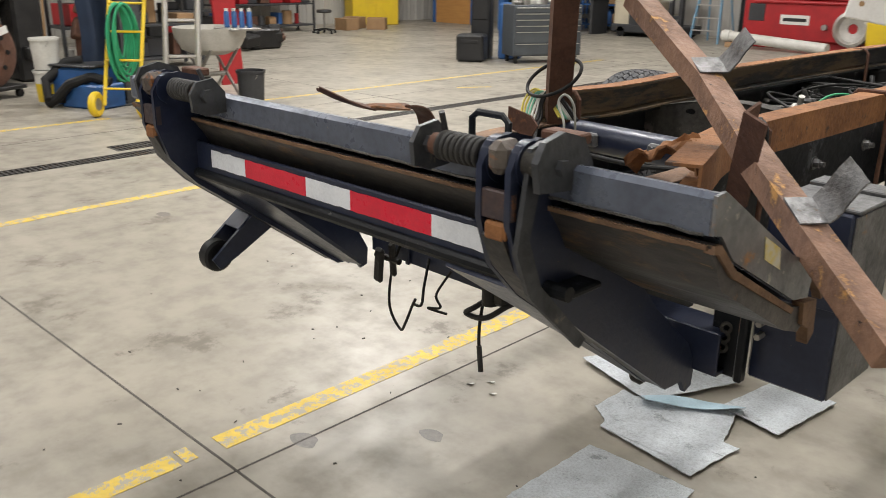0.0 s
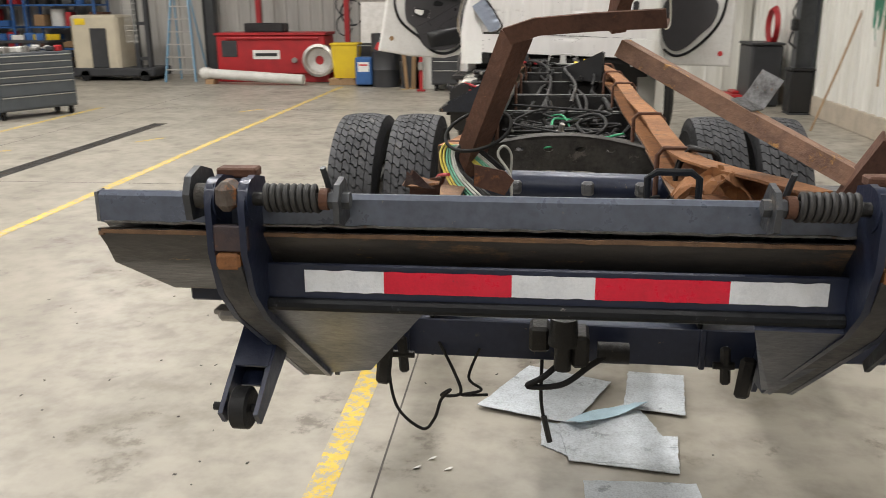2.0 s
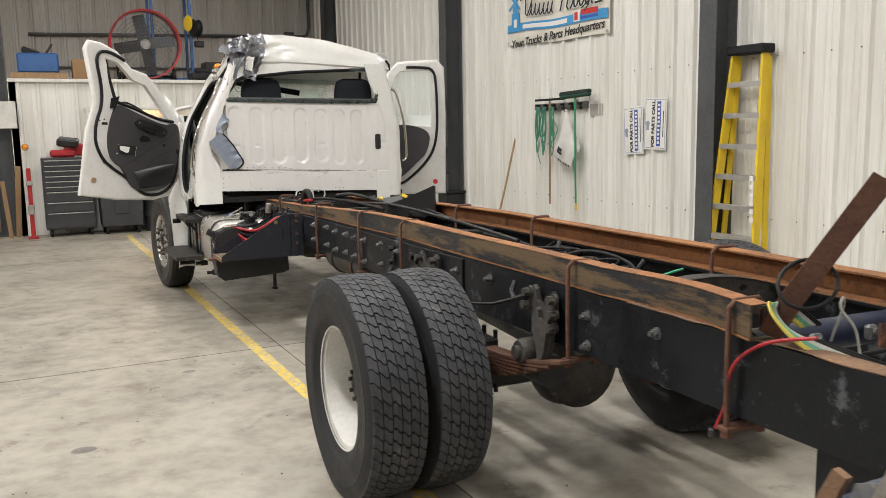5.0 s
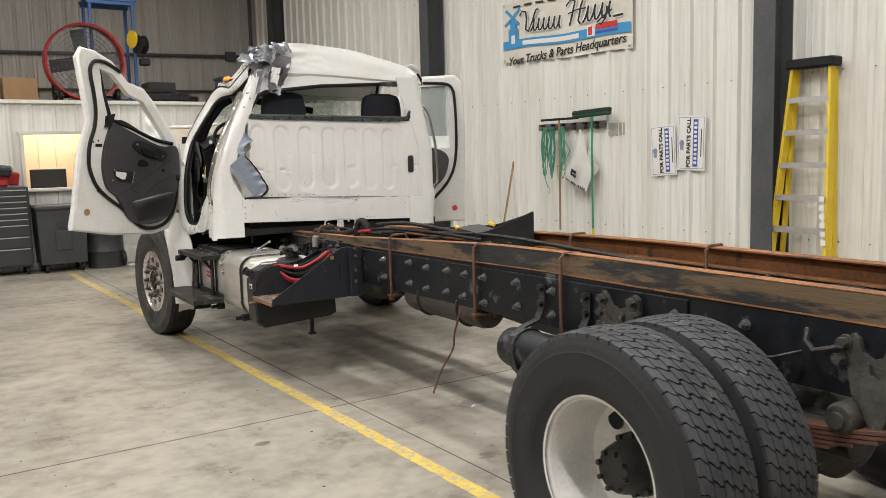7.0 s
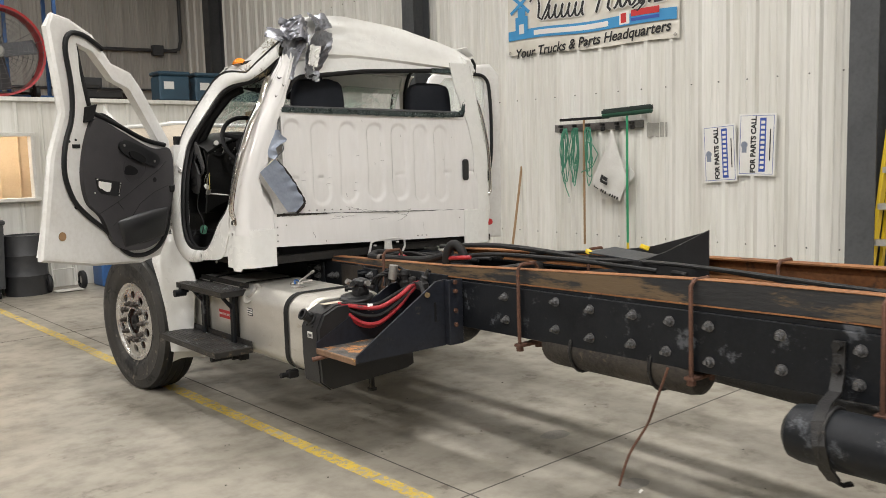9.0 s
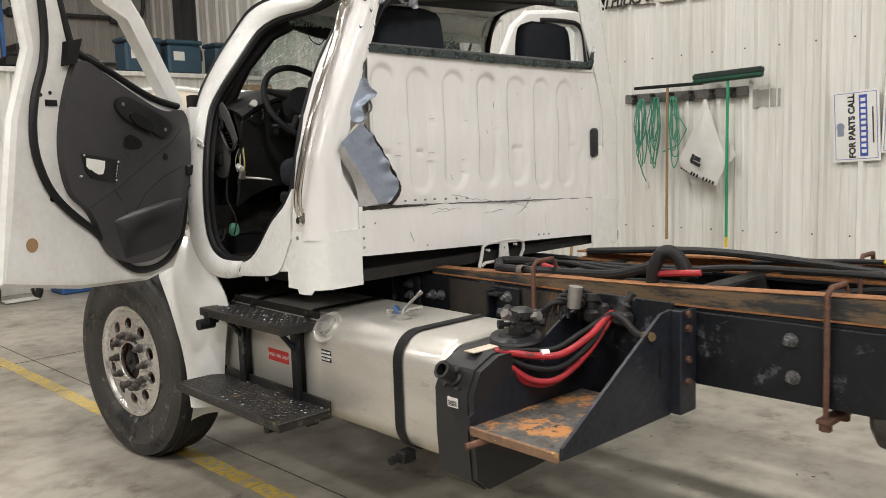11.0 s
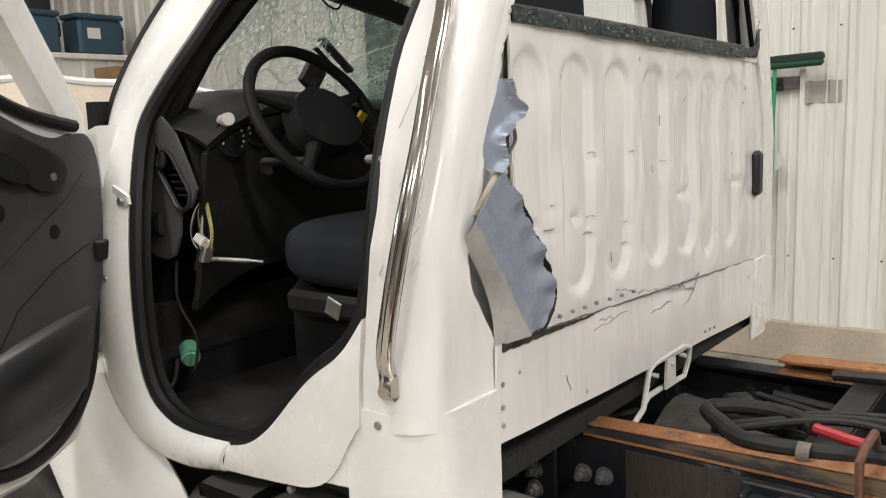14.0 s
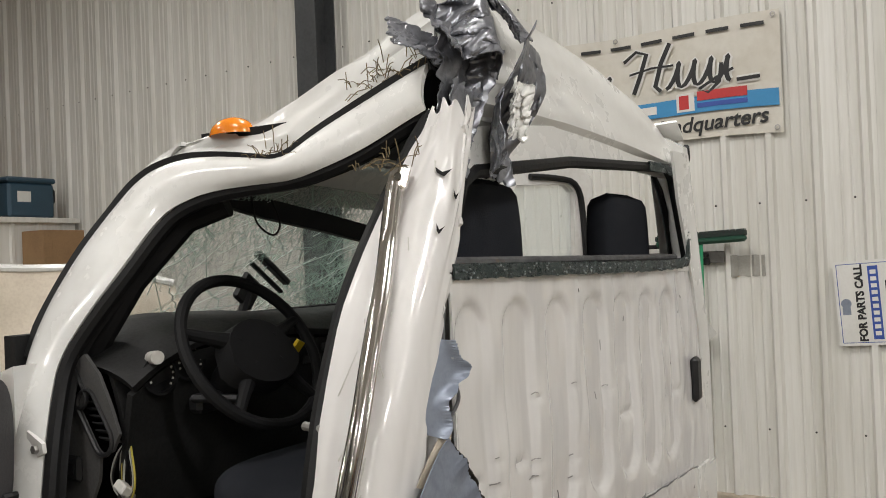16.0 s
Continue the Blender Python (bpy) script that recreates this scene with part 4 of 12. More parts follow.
for s in (-1, 1):
    for k in range(7):
        ln_ = 0.78 - 0.09 * k
        z = 0.66 - 0.017 * k
        pts = [(0.5 * s, RY - ln_ + 2 * ln_ * i / 12, z + 0.1 * (abs(i - 6) / 6 * ln_ / 0.78) ** 2) for i in range(13)]
        m = MB().sweep(pts, [(-0.038, -0.0065), (0.038, -0.0065), (0.038, 0.0065), (-0.038, 0.0065)], (1, 0, 0))
        part("leaf_spring", m, RUSTDARK, truck)
    m = MB().box((0.5 * s, RY, 0.6), (0.12, 0.16, 0.2), b=0.01)
    for dx in (-0.05, 0.05):
        for dy in (-0.06, 0.06):
            m.cyl((0.5 * s + dx, RY + dy, 0.42), (0.5 * s + dx, RY + dy, 0.74), 0.012, n=8)
    part("spring_clamp", m, GREASE, truck)
    # hanger castings
    for y, d in ((2.5, 1), (3.745, -1)):
        m = MB()
        prof = [(-0.12, 0.9), (-0.135, 0.96), (-0.13, 1.01), (-0.1, 1.035), (-0.07, 1.02), (-0.05, 0.97), (0.0, 0.95), (0.05, 0.965), (0.08, 1.01), (0.11, 1.03), (0.135, 1.0), (0.135, 0.93), (0.12, 0.84), (0.115, 0.76), (0.09, 0.71), (0.05, 0.695), (0.0, 0.73), (-0.05, 0.79), (-0.09, 0.82)]
        if y < 3:
            prof = [(a * 0.75, b) for a, b in prof]
        m.plate([(d * -a, b) for a, b in prof], lambda a, b, t, y=y: (t + s * 0.03 * max(0, 0.9 - b) / 0.2, y + a, b), 0.445 * s, 0.468 * s)
        m.plate([(d * -a * 0.55 - d * 0.03, 0.84 + (b - 0.84) * 0.7 - 0.03) for a, b in prof], lambda a, b, t, y=y: (t + s * 0.03 * max(0, 0.9 - b) / 0.2, y + a, b), 0.465 * s, 0.49 * s)
        m.lathe([(0, 0), (0.05, 0), (0.06, 0.02), (0.06, 0.1), (0.05, 0.12), (0.03, 0.12), (0.03, 0.14), (0, 0.14)], pose(0.43 * s, y - d * 0.07 * (-1), 0.735, 0, 90 * s, 0), 18)
        for q in ((-0.1, 1.0), (0.1, 0.995), (-0.115, 0.94), (0.105, 0.93), (0.1, 0.87)):
            m.cyl((0.46 * s, y - d * q[0], q[1]), (0.476 * s, y - d * q[0], q[1]), 0.027, n=12)
            m.cyl((0.476 * s, y - d * q[0], q[1]), (0.505 * s, y - d * q[0], q[1]), 0.02, n=6)
        part("spring_hanger", m, DUSTIRON, truck, "dusty cast spring hanger")
    part("valve_link", MB().tube([(0.46 * s, 2.78, 0.93), (0.52 * s, 2.86, 0.9), (0.53 * s, 3.1, 0.86)], 0.008, 6), GREASE, truck)
    part("line_hook", MB().tube([(0.455 * s, 2.76, 1.02), (0.48 * s, 2.75, 0.98), (0.49 * s, 2.71, 0.95), (0.49 * s, 2.66, 0.965), (0.48 * s, 2.6, 0.985)], 0.012, 7), GREASE, truck)
    part("brake_drum", MB().cyl((0.55 * s, RY, 0.5), (0.78 * s, RY, 0.5), 0.2, n=28), RUSTDARK, truck)
    part("brake_chamber", MB().cyl((0.34 * s, RY - 0.2, 0.6), (0.34 * s, RY - 0.42, 0.6), 0.08, n=16), GREASE, truck)

# air tanks under the left rail with straps
for (x, y0, y1, z, r_) in [(-0.6, 3.74, 4.45, 0.675, 0.108), (-0.33, 4.95, 5.9, 0.745, 0.115), (0.3, 4.3, 5.2, 0.68, 0.12)]:
    L = y1 - y0
    m = MB().lathe([(0, 0), (r_ * 0.6, 0.008), (r_ * 0.92, 0.035), (r_, 0.08), (r_, L - 0.08), (r_ * 0.92, L - 0.035), (r_ * 0.6, L - 0.008), (0, L)], pose(x, y0, z, -90, 0, 0), 24)
    tank = part("air_tank", m, BLACKSTEEL if x < -0.5 else SOOTSHADE, truck, "dull black round air tank under the rail")
    for f in (0.25, 0.75):
        yy = y0 + L * f
        m = MB().tube([(x + (r_ + 0.006) * math.cos(a * math.pi / 9), yy, z + (r_ + 0.006) * math.sin(a * math.pi / 9)) for a in range(18)], 0.009, 6, closed=True)
        if x < -0.5:
            m.sweep([(-0.452, yy + 0.06, 1.0), (-0.456, yy + 0.058, 0.88), (-0.5, yy + 0.05, 0.815), (-0.6, yy + 0.04, 0.793), (-0.685, yy + 0.02, 0.755), (-0.717, yy, 0.68), (-0.7, yy - 0.015, 0.6), (-0.66, yy - 0.03, 0.548)], [(-0.023, -0.006), (0.023, -0.006), (0.023, 0.006), (-0.023, 0.006)], (0, 1, 0))
            m.sweep([(-0.66, yy - 0.028, 0.55), (-0.63, yy - 0.045, 0.525), (-0.6, yy - 0.065, 0.53)], [(-0.01, -0.006), (0.01, -0.006), (0.01, 0.006), (-0.01, 0.006)], (0, 1, 0))
            for zz in (0.985, 0.9):
                m.cyl((-0.455, yy + 0.06, zz), (-0.485, yy + 0.06, zz), 0.018, n=6)
        part("strap", m, GREASE, tank)
m = MB().lathe([(0, 0), (0.1, 0.01), (0.115, 0.05), (0.115, 0.5), (0.09, 0.56), (0.03, 0.6), (0, 0.6)], pose(-0.1, 5.55, 0.8, -90, 0, 0), 20)
part("exhaust_can", m, DUSTIRON, truck)

# valves, hoses and wiring between the rails
rb = random.Random(21)
m = MB()
for i in range(34):
    x, y, z = rb.uniform(-0.33, 0.33), rb.uniform(2.5, 3.6), rb.uniform(0.88, 1.03)
    m = MB().box((x, y, z), (rb.uniform(0.03, 0.09), rb.uniform(0.03, 0.1), rb.uniform(0.03, 0.08)), pose(0, 0, 0, 0, 0, rb.uniform(0, 90)), b=0.012)
    m.cyl((x, y, z), (x + rb.uniform(-0.05, 0.05), y + rb.uniform(-0.05, 0.05), z + 0.06), 0.014, n=8).cyl((x, y, z), (x + rb.uniform(-0.08, 0.08), y + rb.uniform(-0.08, 0.08), z), 0.012, n=8)
    part("air_valve", m, (GREASE, GREASE, DUSTIRON, STEEL)[i % 4], truck)


def cable(name, pts, r, material, parent=None, n=9, label="", steps=10):
    """A smooth hose through pts."""
    P = [Vector(p) for p in pts]
    out = []
    for i in range(len(P) - 1):
        p0, p1, p2, p3 = P[max(i - 1, 0)], P[i], P[i + 1], P[min(i + 2, len(P) - 1)]
        for k in range(steps):
            t = k / steps
            out.append(0.5 * ((2 * p1) + (p2 - p0) * t + (2 * p0 - 5 * p1 + 4 * p2 - p3) * t * t + (3 * p1 - p0 - 3 * p2 + p3) * t ** 3))
    out.append(P[-1])
    return part(name, MB().tube(out, r, n), material, parent or truck, label)


for i in range(14):
    mt = [BLACKHOSE, BLACKHOSE, GREENWIRE, BLACKHOSE, BLACKHOSE, BLACKHOSE][i % 6]
    pts = [(rb.uniform(-0.34, 0.34), 2.45 + 0.3 * k + rb.uniform(-0.15, 0.15), rb.uniform(0.95, 1.07)) for k in range(5)]
    cable("air_line", pts, rb.uniform(0.005, 0.009), mt)
for i in range(9):
    x = rb.uniform(-0.3, 0.3)
    pts = [(x + rb.uniform(-0.06, 0.06), 3.6 + 0.8 * k, rb.uniform(0.9, 1.04)) for k in range(6)]
    cable("harness", pts, rb.uniform(0.008, 0.018), BLACKHOSE)
cable("loose_hose", [(0.2, 1.2, 0.97), (0.3, 1.22, 0.98), (0.37, 1.235, 1.0), (0.385, 1.25, 1.1), (0.42, 1.26, 1.175), (0.45, 1.18, 1.19), (0.5, 1.13, 1.17), (0.52, 1.12, 1.0)], 0.009, BLACKHOSE, label="looped black rubber hose")
cable("loose_hose", [(0.24, 1.3, 0.97), (0.33, 1.31, 0.97), (0.375, 1.31, 1.0), (0.39, 1.31, 1.1), (0.42, 1.32, 1.172), (0.45, 1.25, 1.185), (0.5, 1.2, 1.165), (0.52, 1.18, 0.98)], 0.008, BLACKHOSE, label="looped black rubber hose")
cable("cross_hose", [(-0.35, 1.15, 0.96), (-0.1, 1.1, 0.95), (0.12, 1.12, 0.965), (0.3, 1.18, 0.98)], 0.01, BLACKHOSE)
cable("cross_hose", [(-0.35, 1.2, 1.0), (-0.12, 1.17, 1.0), (0.1, 1.2, 0.99), (0.33, 1.25, 1.01)], 0.008, BLACKHOSE)

# cut wires hung round the bent bar at the left
for i, mt in enumerate([YELLOWWIRE, YELLOWWIRE, TEALWIRE, TEALWIRE, WHITEWIRE, WHITEWIRE, BLACKHOSE, BLACKHOSE]):
    o = 0.012 * i
    cable("cut_wire", [(-0.3 + o, 1.23, 1.1), (-0.38 + o * 0.4, 1.25, 1.165 + 0.004 * i), (-0.43 + o * 0.5, 1.24, 1.19 - 0.006 * i), (-0.445 + o, 1.2, 1.15 - 0.008 * i), (-0.41 + o, 1.14, 1.08), (-0.35 + o, 1.06, 1.03 + 0.003 * i), (-0.3 + o * 2, 0.98 - o, 0.99)], 0.0042 if i < 6 else 0.006, mt, label="cut wiring hung over the rail")
cable("cut_wire", [(-0.2, 1.2, 1.05), (-0.19, 1.17, 1.16), (-0.215, 1.15, 1.2), (-0.235, 1.14, 1.17), (-0.19, 1.12, 1.1), (-0.185, 1.1, 1.0)], 0.0045, WHITEWIRE)
cable("wire_ring", [(-0.31 + 0.115 * math.cos(a), 1.2 + 0.05 * math.sin(a), 1.245 + 0.065 * math.sin(a + 0.4)) for a in [k * 0.42 for k in range(16)]], 0.0065, BLACKHOSE, label="loop of black hose round the bent bar")
cable("cut_wire", [(-0.4, 1.08, 1.11), (-0.455, 1.2, 1.078), (-0.46, 1.31, 1.01), (-0.462, 1.36, 0.937), (-0.46, 1.377, 0.833), (-0.46, 1.42, 0.735)], 0.006, REDCABLE, label="red wire hanging over the rail")
part("wire_plug", MB().box((-0.46, 1.43, 0.715), (0.025, 0.03, 0.035), b=0.005), BLACKPLASTIC, truck)
part("cut_bracket", MB().plate([(-0.3, 1.1), (-0.3, 1.17), (-0.2, 1.15), (-0.17, 1.12), (-0.2, 1.07)], lambda a, b, t: (a, t, b), 0.95, 0.958), RUSTDARK, truck, "dark cut bracket plate")

# ---- tail frame ----
TX0, TX1 = -1.04, 0.98
slab = [(0.0, 1.182), (0.0, 1.243), (0.012, 1.252), (0.03, 1.25), (0.34, 1.068), (0.45, 1.025), (0.465, 0.99), (0.455, 0.95), (0.379, 0.964), (0.085, 1.118), (0.03, 1.175)]
beam = part("tail_frame", MB().plate(slab, lambda a, b, t: (t, a, b), TX0, TX1), SLATE, truck, "worn slate-blue folded tail platform")
beam.matrix_basis = pose(0, -0.011, 0.027, 0, 0, 1.4)
low = [(0.0, 1.168), (0.025, 1.164), (0.085, 1.106), (0.379, 0.95), (0.44, 0.935), (0.47, 0.9), (0.43, 0.88), (0.36, 0.905), (0.06, 1.07), (0.03, 1.12), (0.006, 1.15)]
lower = part("lower_platform", MB().plate(low, lambda a, b, t: (t, a, b), TX0 - 0.01, TX1 + 0.005), LOWERRUST, beam, "dark lower platform with a rusty rear lip")
part("rusty_lip", MB().grid(lambda u, v: (TX0 + (TX1 - TX0) * u, -0.003 - 0.002 * v, 1.157 + 0.009 * v + wob(u * 40, v, 1, 1, 0.0025)), 60, 2, 0.004), RUSTPALE, lower, "thin rusty lip edge")
part("worn_edge", MB().grid(lambda u, v: (TX0 + 0.01 + (TX1 - TX0 - 0.02) * u, -0.0025 - 0.002 * v, 1.1805 + 0.0035 * noise.noise(Vector((u * 45, 1, 3))) + 0.005 * v), 160, 1, 0.003), BOLTSTEEL, beam, "bare scraped lower edge")
part("back_plate", MB().box((0, 0.09, 1.06), (1.3, 0.02, 0.12)), BLACKSTEEL, beam)
m = MB().box((-0.02, 0.012, 1.05), (1.3, 0.012, 0.09), b=0.004)
part("tape_plate", m, NAVY, beam, "navy black cross plate that carries the tape")
m = MB().tube([(-0.71, 0.005, 1.0), (0.71, 0.005, 1.0)], 0.016, 10).box((0, 0.06, 0.993), (1.42, 0.11, 0.014), b=0.004)
part("lower_lip", m, BLACKSTEEL, beam)
x = -0.583
for i, (w, mt, nm) in enumerate([(0.178, TAPEWHITE, "white_tape"), (0.28, TAPERED, "red_tape"), (0.178, TAPEWHITE, "white_tape"), (0.28, TAPERED, "red_tape"), (0.2, TAPEWHITE, "white_tape")]):
    m = MB().grid(lambda u, v, x=x, w=w: (x + u * w, 0.0045 - 0.0006, 1.031 + 0.05 * v + (wob(x + u * w, v, 1, 30, 0.003) if v in (0, 1) else 0)), 24, 2, 0.0012)
    part(nm, m, mt, beam, "reflective safety tape, scuffed")
    x += w
# the platform's ends: outer boxes, hooks, brackets
for s, xe in ((-1, TX0), (1, TX1)):
    hook = [(0.42, 0.95), (0.49, 0.94), (0.5, 0.86), (0.475, 0.84), (0.465, 0.88), (0.43, 0.9)]
    part("end_hook", MB().plate(hook, lambda a, b, t: (t, a, b), xe - 0.01, xe + 0.014), RUSTPALE, beam, "rusty hooked end of the platform")
    up = [(0.47, 1.03), (0.5, 1.04), (0.53, 0.98), (0.545, 0.94), (0.52, 0.93), (0.5, 0.96)]
    part("end_hook", MB().plate(up, lambda a, b, t: (t, a, b), xe - 0.008, xe + 0.012), RUSTPALE, beam)
    part("end_weld", MB().plate([(0.0, 1.152), (0.004, 1.166), (0.028, 1.163), (0.087, 1.105), (0.379, 0.949), (0.37, 0.94), (0.08, 1.092), (0.02, 1.148)], lambda a, b, t: (t + wob(a, b, 2, 30, 0.004), a, b), xe + s * 0.002 - 0.008, xe + s * 0.004 + 0.008), RUSTPALE, beam, "rusty lower end seam")
part("end_cap", MB().plate([(0.0, 1.183), (0.0, 1.25), (0.03, 1.253), (0.34, 1.072), (0.45, 1.028), (0.46, 0.99), (0.45, 0.953), (0.379, 0.966), (0.085, 1.12), (0.03, 1.177)], lambda a, b, t: (t, a, b), TX1 + 0.001, TX1 + 0.008), WORNSLATE, beam, "scuffed grey end cap")
part("end_cap", MB().plate([(0.0, 1.183), (0.0, 1.25), (0.03, 1.253), (0.34, 1.072), (0.45, 1.028), (0.46, 0.99), (0.45, 0.953), (0.379, 0.966), (0.085, 1.12), (0.03, 1.177)], lambda a, b, t: (t, a, b), TX0 - 0.008, TX0 - 0.001), WORNSLATE, beam, "scuffed grey end cap")
part("yellow_sticker", MB().plate([(0.2, 1.14), (0.275, 1.1), (0.285, 1.055), (0.21, 1.093)], lambda a, b, t: (t, a, b), TX1 + 0.0085, TX1 + 0.0095), TAGYELLOW, beam, "peeling yellow and white sticker")
part("outer_box", MB().box((-0.93, 0.47, 0.905), (0.19, 0.14, 0.1), b=0.006), NAVY, beam, "navy black box section at the platform end")
box_ = part("end_box", MB().box((0.857, 0.85, 0.865), (0.198, 0.27, 0.47), b=0.006).box((0.857, 0.7, 0.93), (0.198, 0.03, 0.12), pose(0, 0, 0, 12, 0, 0), b=0.003), NAVY, truck, "tall navy black box behind the platform end")
# the box is navy all round; light on its side is painted as a grey sheet
part("side_sheet", MB().box((0.9585, 0.852, 0.864), (0.004, 0.262, 0.46), b=0.002), GREYPAINTLIT, box_, "grey sheet giving the navy box its lit side")
# light falling on the navy top, painted as paler grey sheets
part("top_sheet", MB().box((0.868, 0.81, 1.105), (0.196, 0.17, 0.01), b=0.003).box((0.868, 0.94, 1.11), (0.196, 0.085, 0.018), b=0.003), GREYPAINTLIT, box_, "grey sheets giving the navy box its lit top")
part("latch_bracket", MB().box((0.705, 0.7, 0.715), (0.09, 0.014, 0.19), b=0.004).box((0.705, 0.71, 0.82), (0.1, 0.03, 0.03), b=0.004), BLACKSTEEL, truck, "black latch bracket")
part("bracket_strip", MB().box((0.756, 0.68, 0.73), (0.02, 0.03, 0.21), b=0.004), BLACKSTEEL, truck)
part("bracket_edge", MB().box((0.7415, 0.69, 0.72), (0.004, 0.02, 0.19)), WORNSLATE, truck)
for z in (0.755, 0.728, 0.7):
    part("latch_ring", MB().lathe([(0.008, -0.006), (0.016, -0.006), (0.016, 0.006), (0.008, 0.006), (0.008, -0.006)], pose(0.7 + 0.1 * (z - 0.72), 0.685, z, 78, 0, 30), 14), DUSTIRON, truck)
part("latch_link", MB().tube([(0.69, 0.685, 0.7), (0.685, 0.68, 0.66), (0.683, 0.685, 0.63)], 0.008, 8), RUSTDARK, truck, "rusty link on the latch")
for x, z in ((0.785, 0.79), (0.785, 0.755), (0.68, 0.64)):
    part("bracket_bolt", MB().cyl((x, 0.715, z), (x, 0.685, z), 0.009, n=6), STEEL, truck)
part("clamp_pin", MB().cyl((-1.09, 0.33, 1.03), (-1.09, 0.33, 1.12), 0.011, n=8), RUSTGREY, beam, "rusty upright clamp pin")
part("clamp", MB().tube([(-1.04, 0.33, 1.075), (-1.1, 0.33, 1.07), (-1.11, 0.335, 1.03), (-1.105, 0.34, 0.97), (-1.08, 0.34, 0.955), (-1.04, 0.34, 0.965)], 0.012, 8), DUSTIRON, beam, "grey rusty clamp")
part("clamp_plate", MB().plate([(0.3, 1.16), (0.34, 1.16), (0.4, 1.02), (0.34, 1.0)], lambda a, b, t: (t, a, b), -1.07, -1.062), STEEL, beam)
part("marker_bracket", MB().box((-0.89, 0.67, 0.7), (0.2, 0.03, 0.018), b=0.003), BLACKSTEEL, truck)
part("marker_light", MB().lathe([(0, -0.02), (0.028, -0.02), (0.04, 0.0), (0.04, 0.02), (0.03, 0.03), (0, 0.03)], pose(-0.88, 0.67, 0.665, 70, 0, 0), 8), STEEL, truck, "grey octagonal lamp housing")

# hinges with springs
def hinge(xp, s, wide, foot):
    """xp: middle of the bracket; the spring runs inwards; wide, foot: reach of the gusset at its top and foot."""
    d = -s
    arm = [(-0.115, 1.25), (-0.09, 1.292), (-0.03, 1.3), (0.03, 1.285), (0.06, 1.15), (0.1, 1.08), (0.25, 0.97), (0.33, 0.945), (0.44, 0.83), (0.62, 0.68), (0.66, 0.61), (0.655, 0.55), (0.625, 0.54), (0.6, 0.58), (0.52, 0.585), (0.0, 0.965), (-0.08, 1.05), (-0.115, 1.15)]
    for off in (-0.036, 0.034):
        m = MB().plate(arm, lambda a, b, t: (t, a, b), xp + off - 0.007, xp + off + 0.007)
        m.cyl((xp + off - 0.011, -0.06, 1.255), (xp + off + 0.011, -0.06, 1.255), 0.045, n=20)
        part("side_arm", m, NAVY, beam, "navy black steel side arm plate")
    web = [(-0.114, 1.12), (-0.079, 1.05), (0.001, 0.966), (0.515, 0.59), (0.52, 0.6), (0.006, 0.976), (-0.069, 1.056), (-0.104, 1.122)]
    part("arm_web", MB().plate(web, lambda a, b, t: (t, a, b), xp - 0.028, xp + 0.026), ARMWEB, beam, "scuffed dark web closing the arm")
    strap = [(-0.1, 1.19), (-0.085, 1.29), (-0.05, 1.3), (-0.06, 1.2), (-0.08, 1.12), (-0.04, 1.02), (0.12, 0.86), (0.1, 0.845), (-0.07, 1.0), (-0.115, 1.1)]
    if s > 0:
        part("strap", MB().plate(strap, lambda a, b, t: (t, a, b), xp + s * 0.051, xp + s * 0.062), NUTPLATE, beam, "bent scuffed strap beside the arm")
    part("strap_sleeve", MB().cyl((xp + s * 0.043, -0.07, 1.262), (xp + s * 0.072, -0.07, 1.262), 0.027, n=16), DUSTIRON, beam)
    m = MB().box((xp, -0.085, 1.268), (0.044, 0.07, 0.062), b=0.015).cyl((xp, -0.121, 1.274), (xp, -0.118, 1.274), 0.008, n=10)
    part("pivot_block", m, RUSTGREY, beam, "rusty pivot block")
    part("stop_plate", MB().box((xp, -0.104, 1.181), (0.084, 0.018, 0.056), b=0.003), STOPRUST, beam, "rust-stained navy stop plate")
    part("stop_block", MB().box((xp + s * 0.003, -0.1, 1.131), (0.052, 0.03, 0.038), b=0.006).box((xp, -0.06, 1.11), (0.05, 0.04, 0.05), b=0.006), RUST, beam, "orange rusty stop block")
    # spring coil
    x0, x1 = xp + d * 0.07, xp + d * 0.185
    pts = [(x0 + (x1 - x0) * i / 150, -0.06 + 0.0245 * math.cos(2 * math.pi * 8 * i / 150), 1.258 + 0.0245 * math.sin(2 * math.pi * 8 * i / 150)) for i in range(151)]
    part("coil_spring", MB().tube(pts, 0.0068, 8), DUSTRUB, beam, "black coil spring on the hinge pin")
    part("hinge_pin", MB().cyl((xp + s * 0.09, -0.06, 1.255), (xp + d * 0.23, -0.06, 1.255), 0.015, n=12), GREASE, beam)
    part("collar", MB().cyl((xp + d * 0.187, -0.06, 1.257), (xp + d * 0.205, -0.06, 1.257), 0.023, n=14), RUSTDARK, beam)
    m = MB().plate([(-0.1, 1.215), (-0.105, 1.262), (-0.085, 1.292), (-0.035, 1.3), (0.0, 1.26), (0.0, 1.205), (-0.06, 1.2)], lambda a, b, t: (t, a, b), xp + d * 0.222, xp + d * 0.234)
    m.cyl((xp + d * 0.205, -0.06, 1.255), (xp + d * 0.222, -0.06, 1.255), 0.019, n=6).cyl((xp + d * 0.234, -0.06, 1.255), (xp + d * 0.25, -0.06, 1.255), 0.019, n=6)
    m.cyl((xp + d * 0.2, -0.035, 1.275), (xp + d * 0.193, -0.055, 1.322), 0.007, n=6)
    part("nut_plate", m, NUTPLATE, beam, "scuffed grey nut plate")
    # rounded lug outside
    head = [(-0.095, 1.215), (-0.105, 1.27), (-0.085, 1.305), (-0.03, 1.318), (0.03, 1.3), (0.06, 1.25), (0.07, 1.2)]
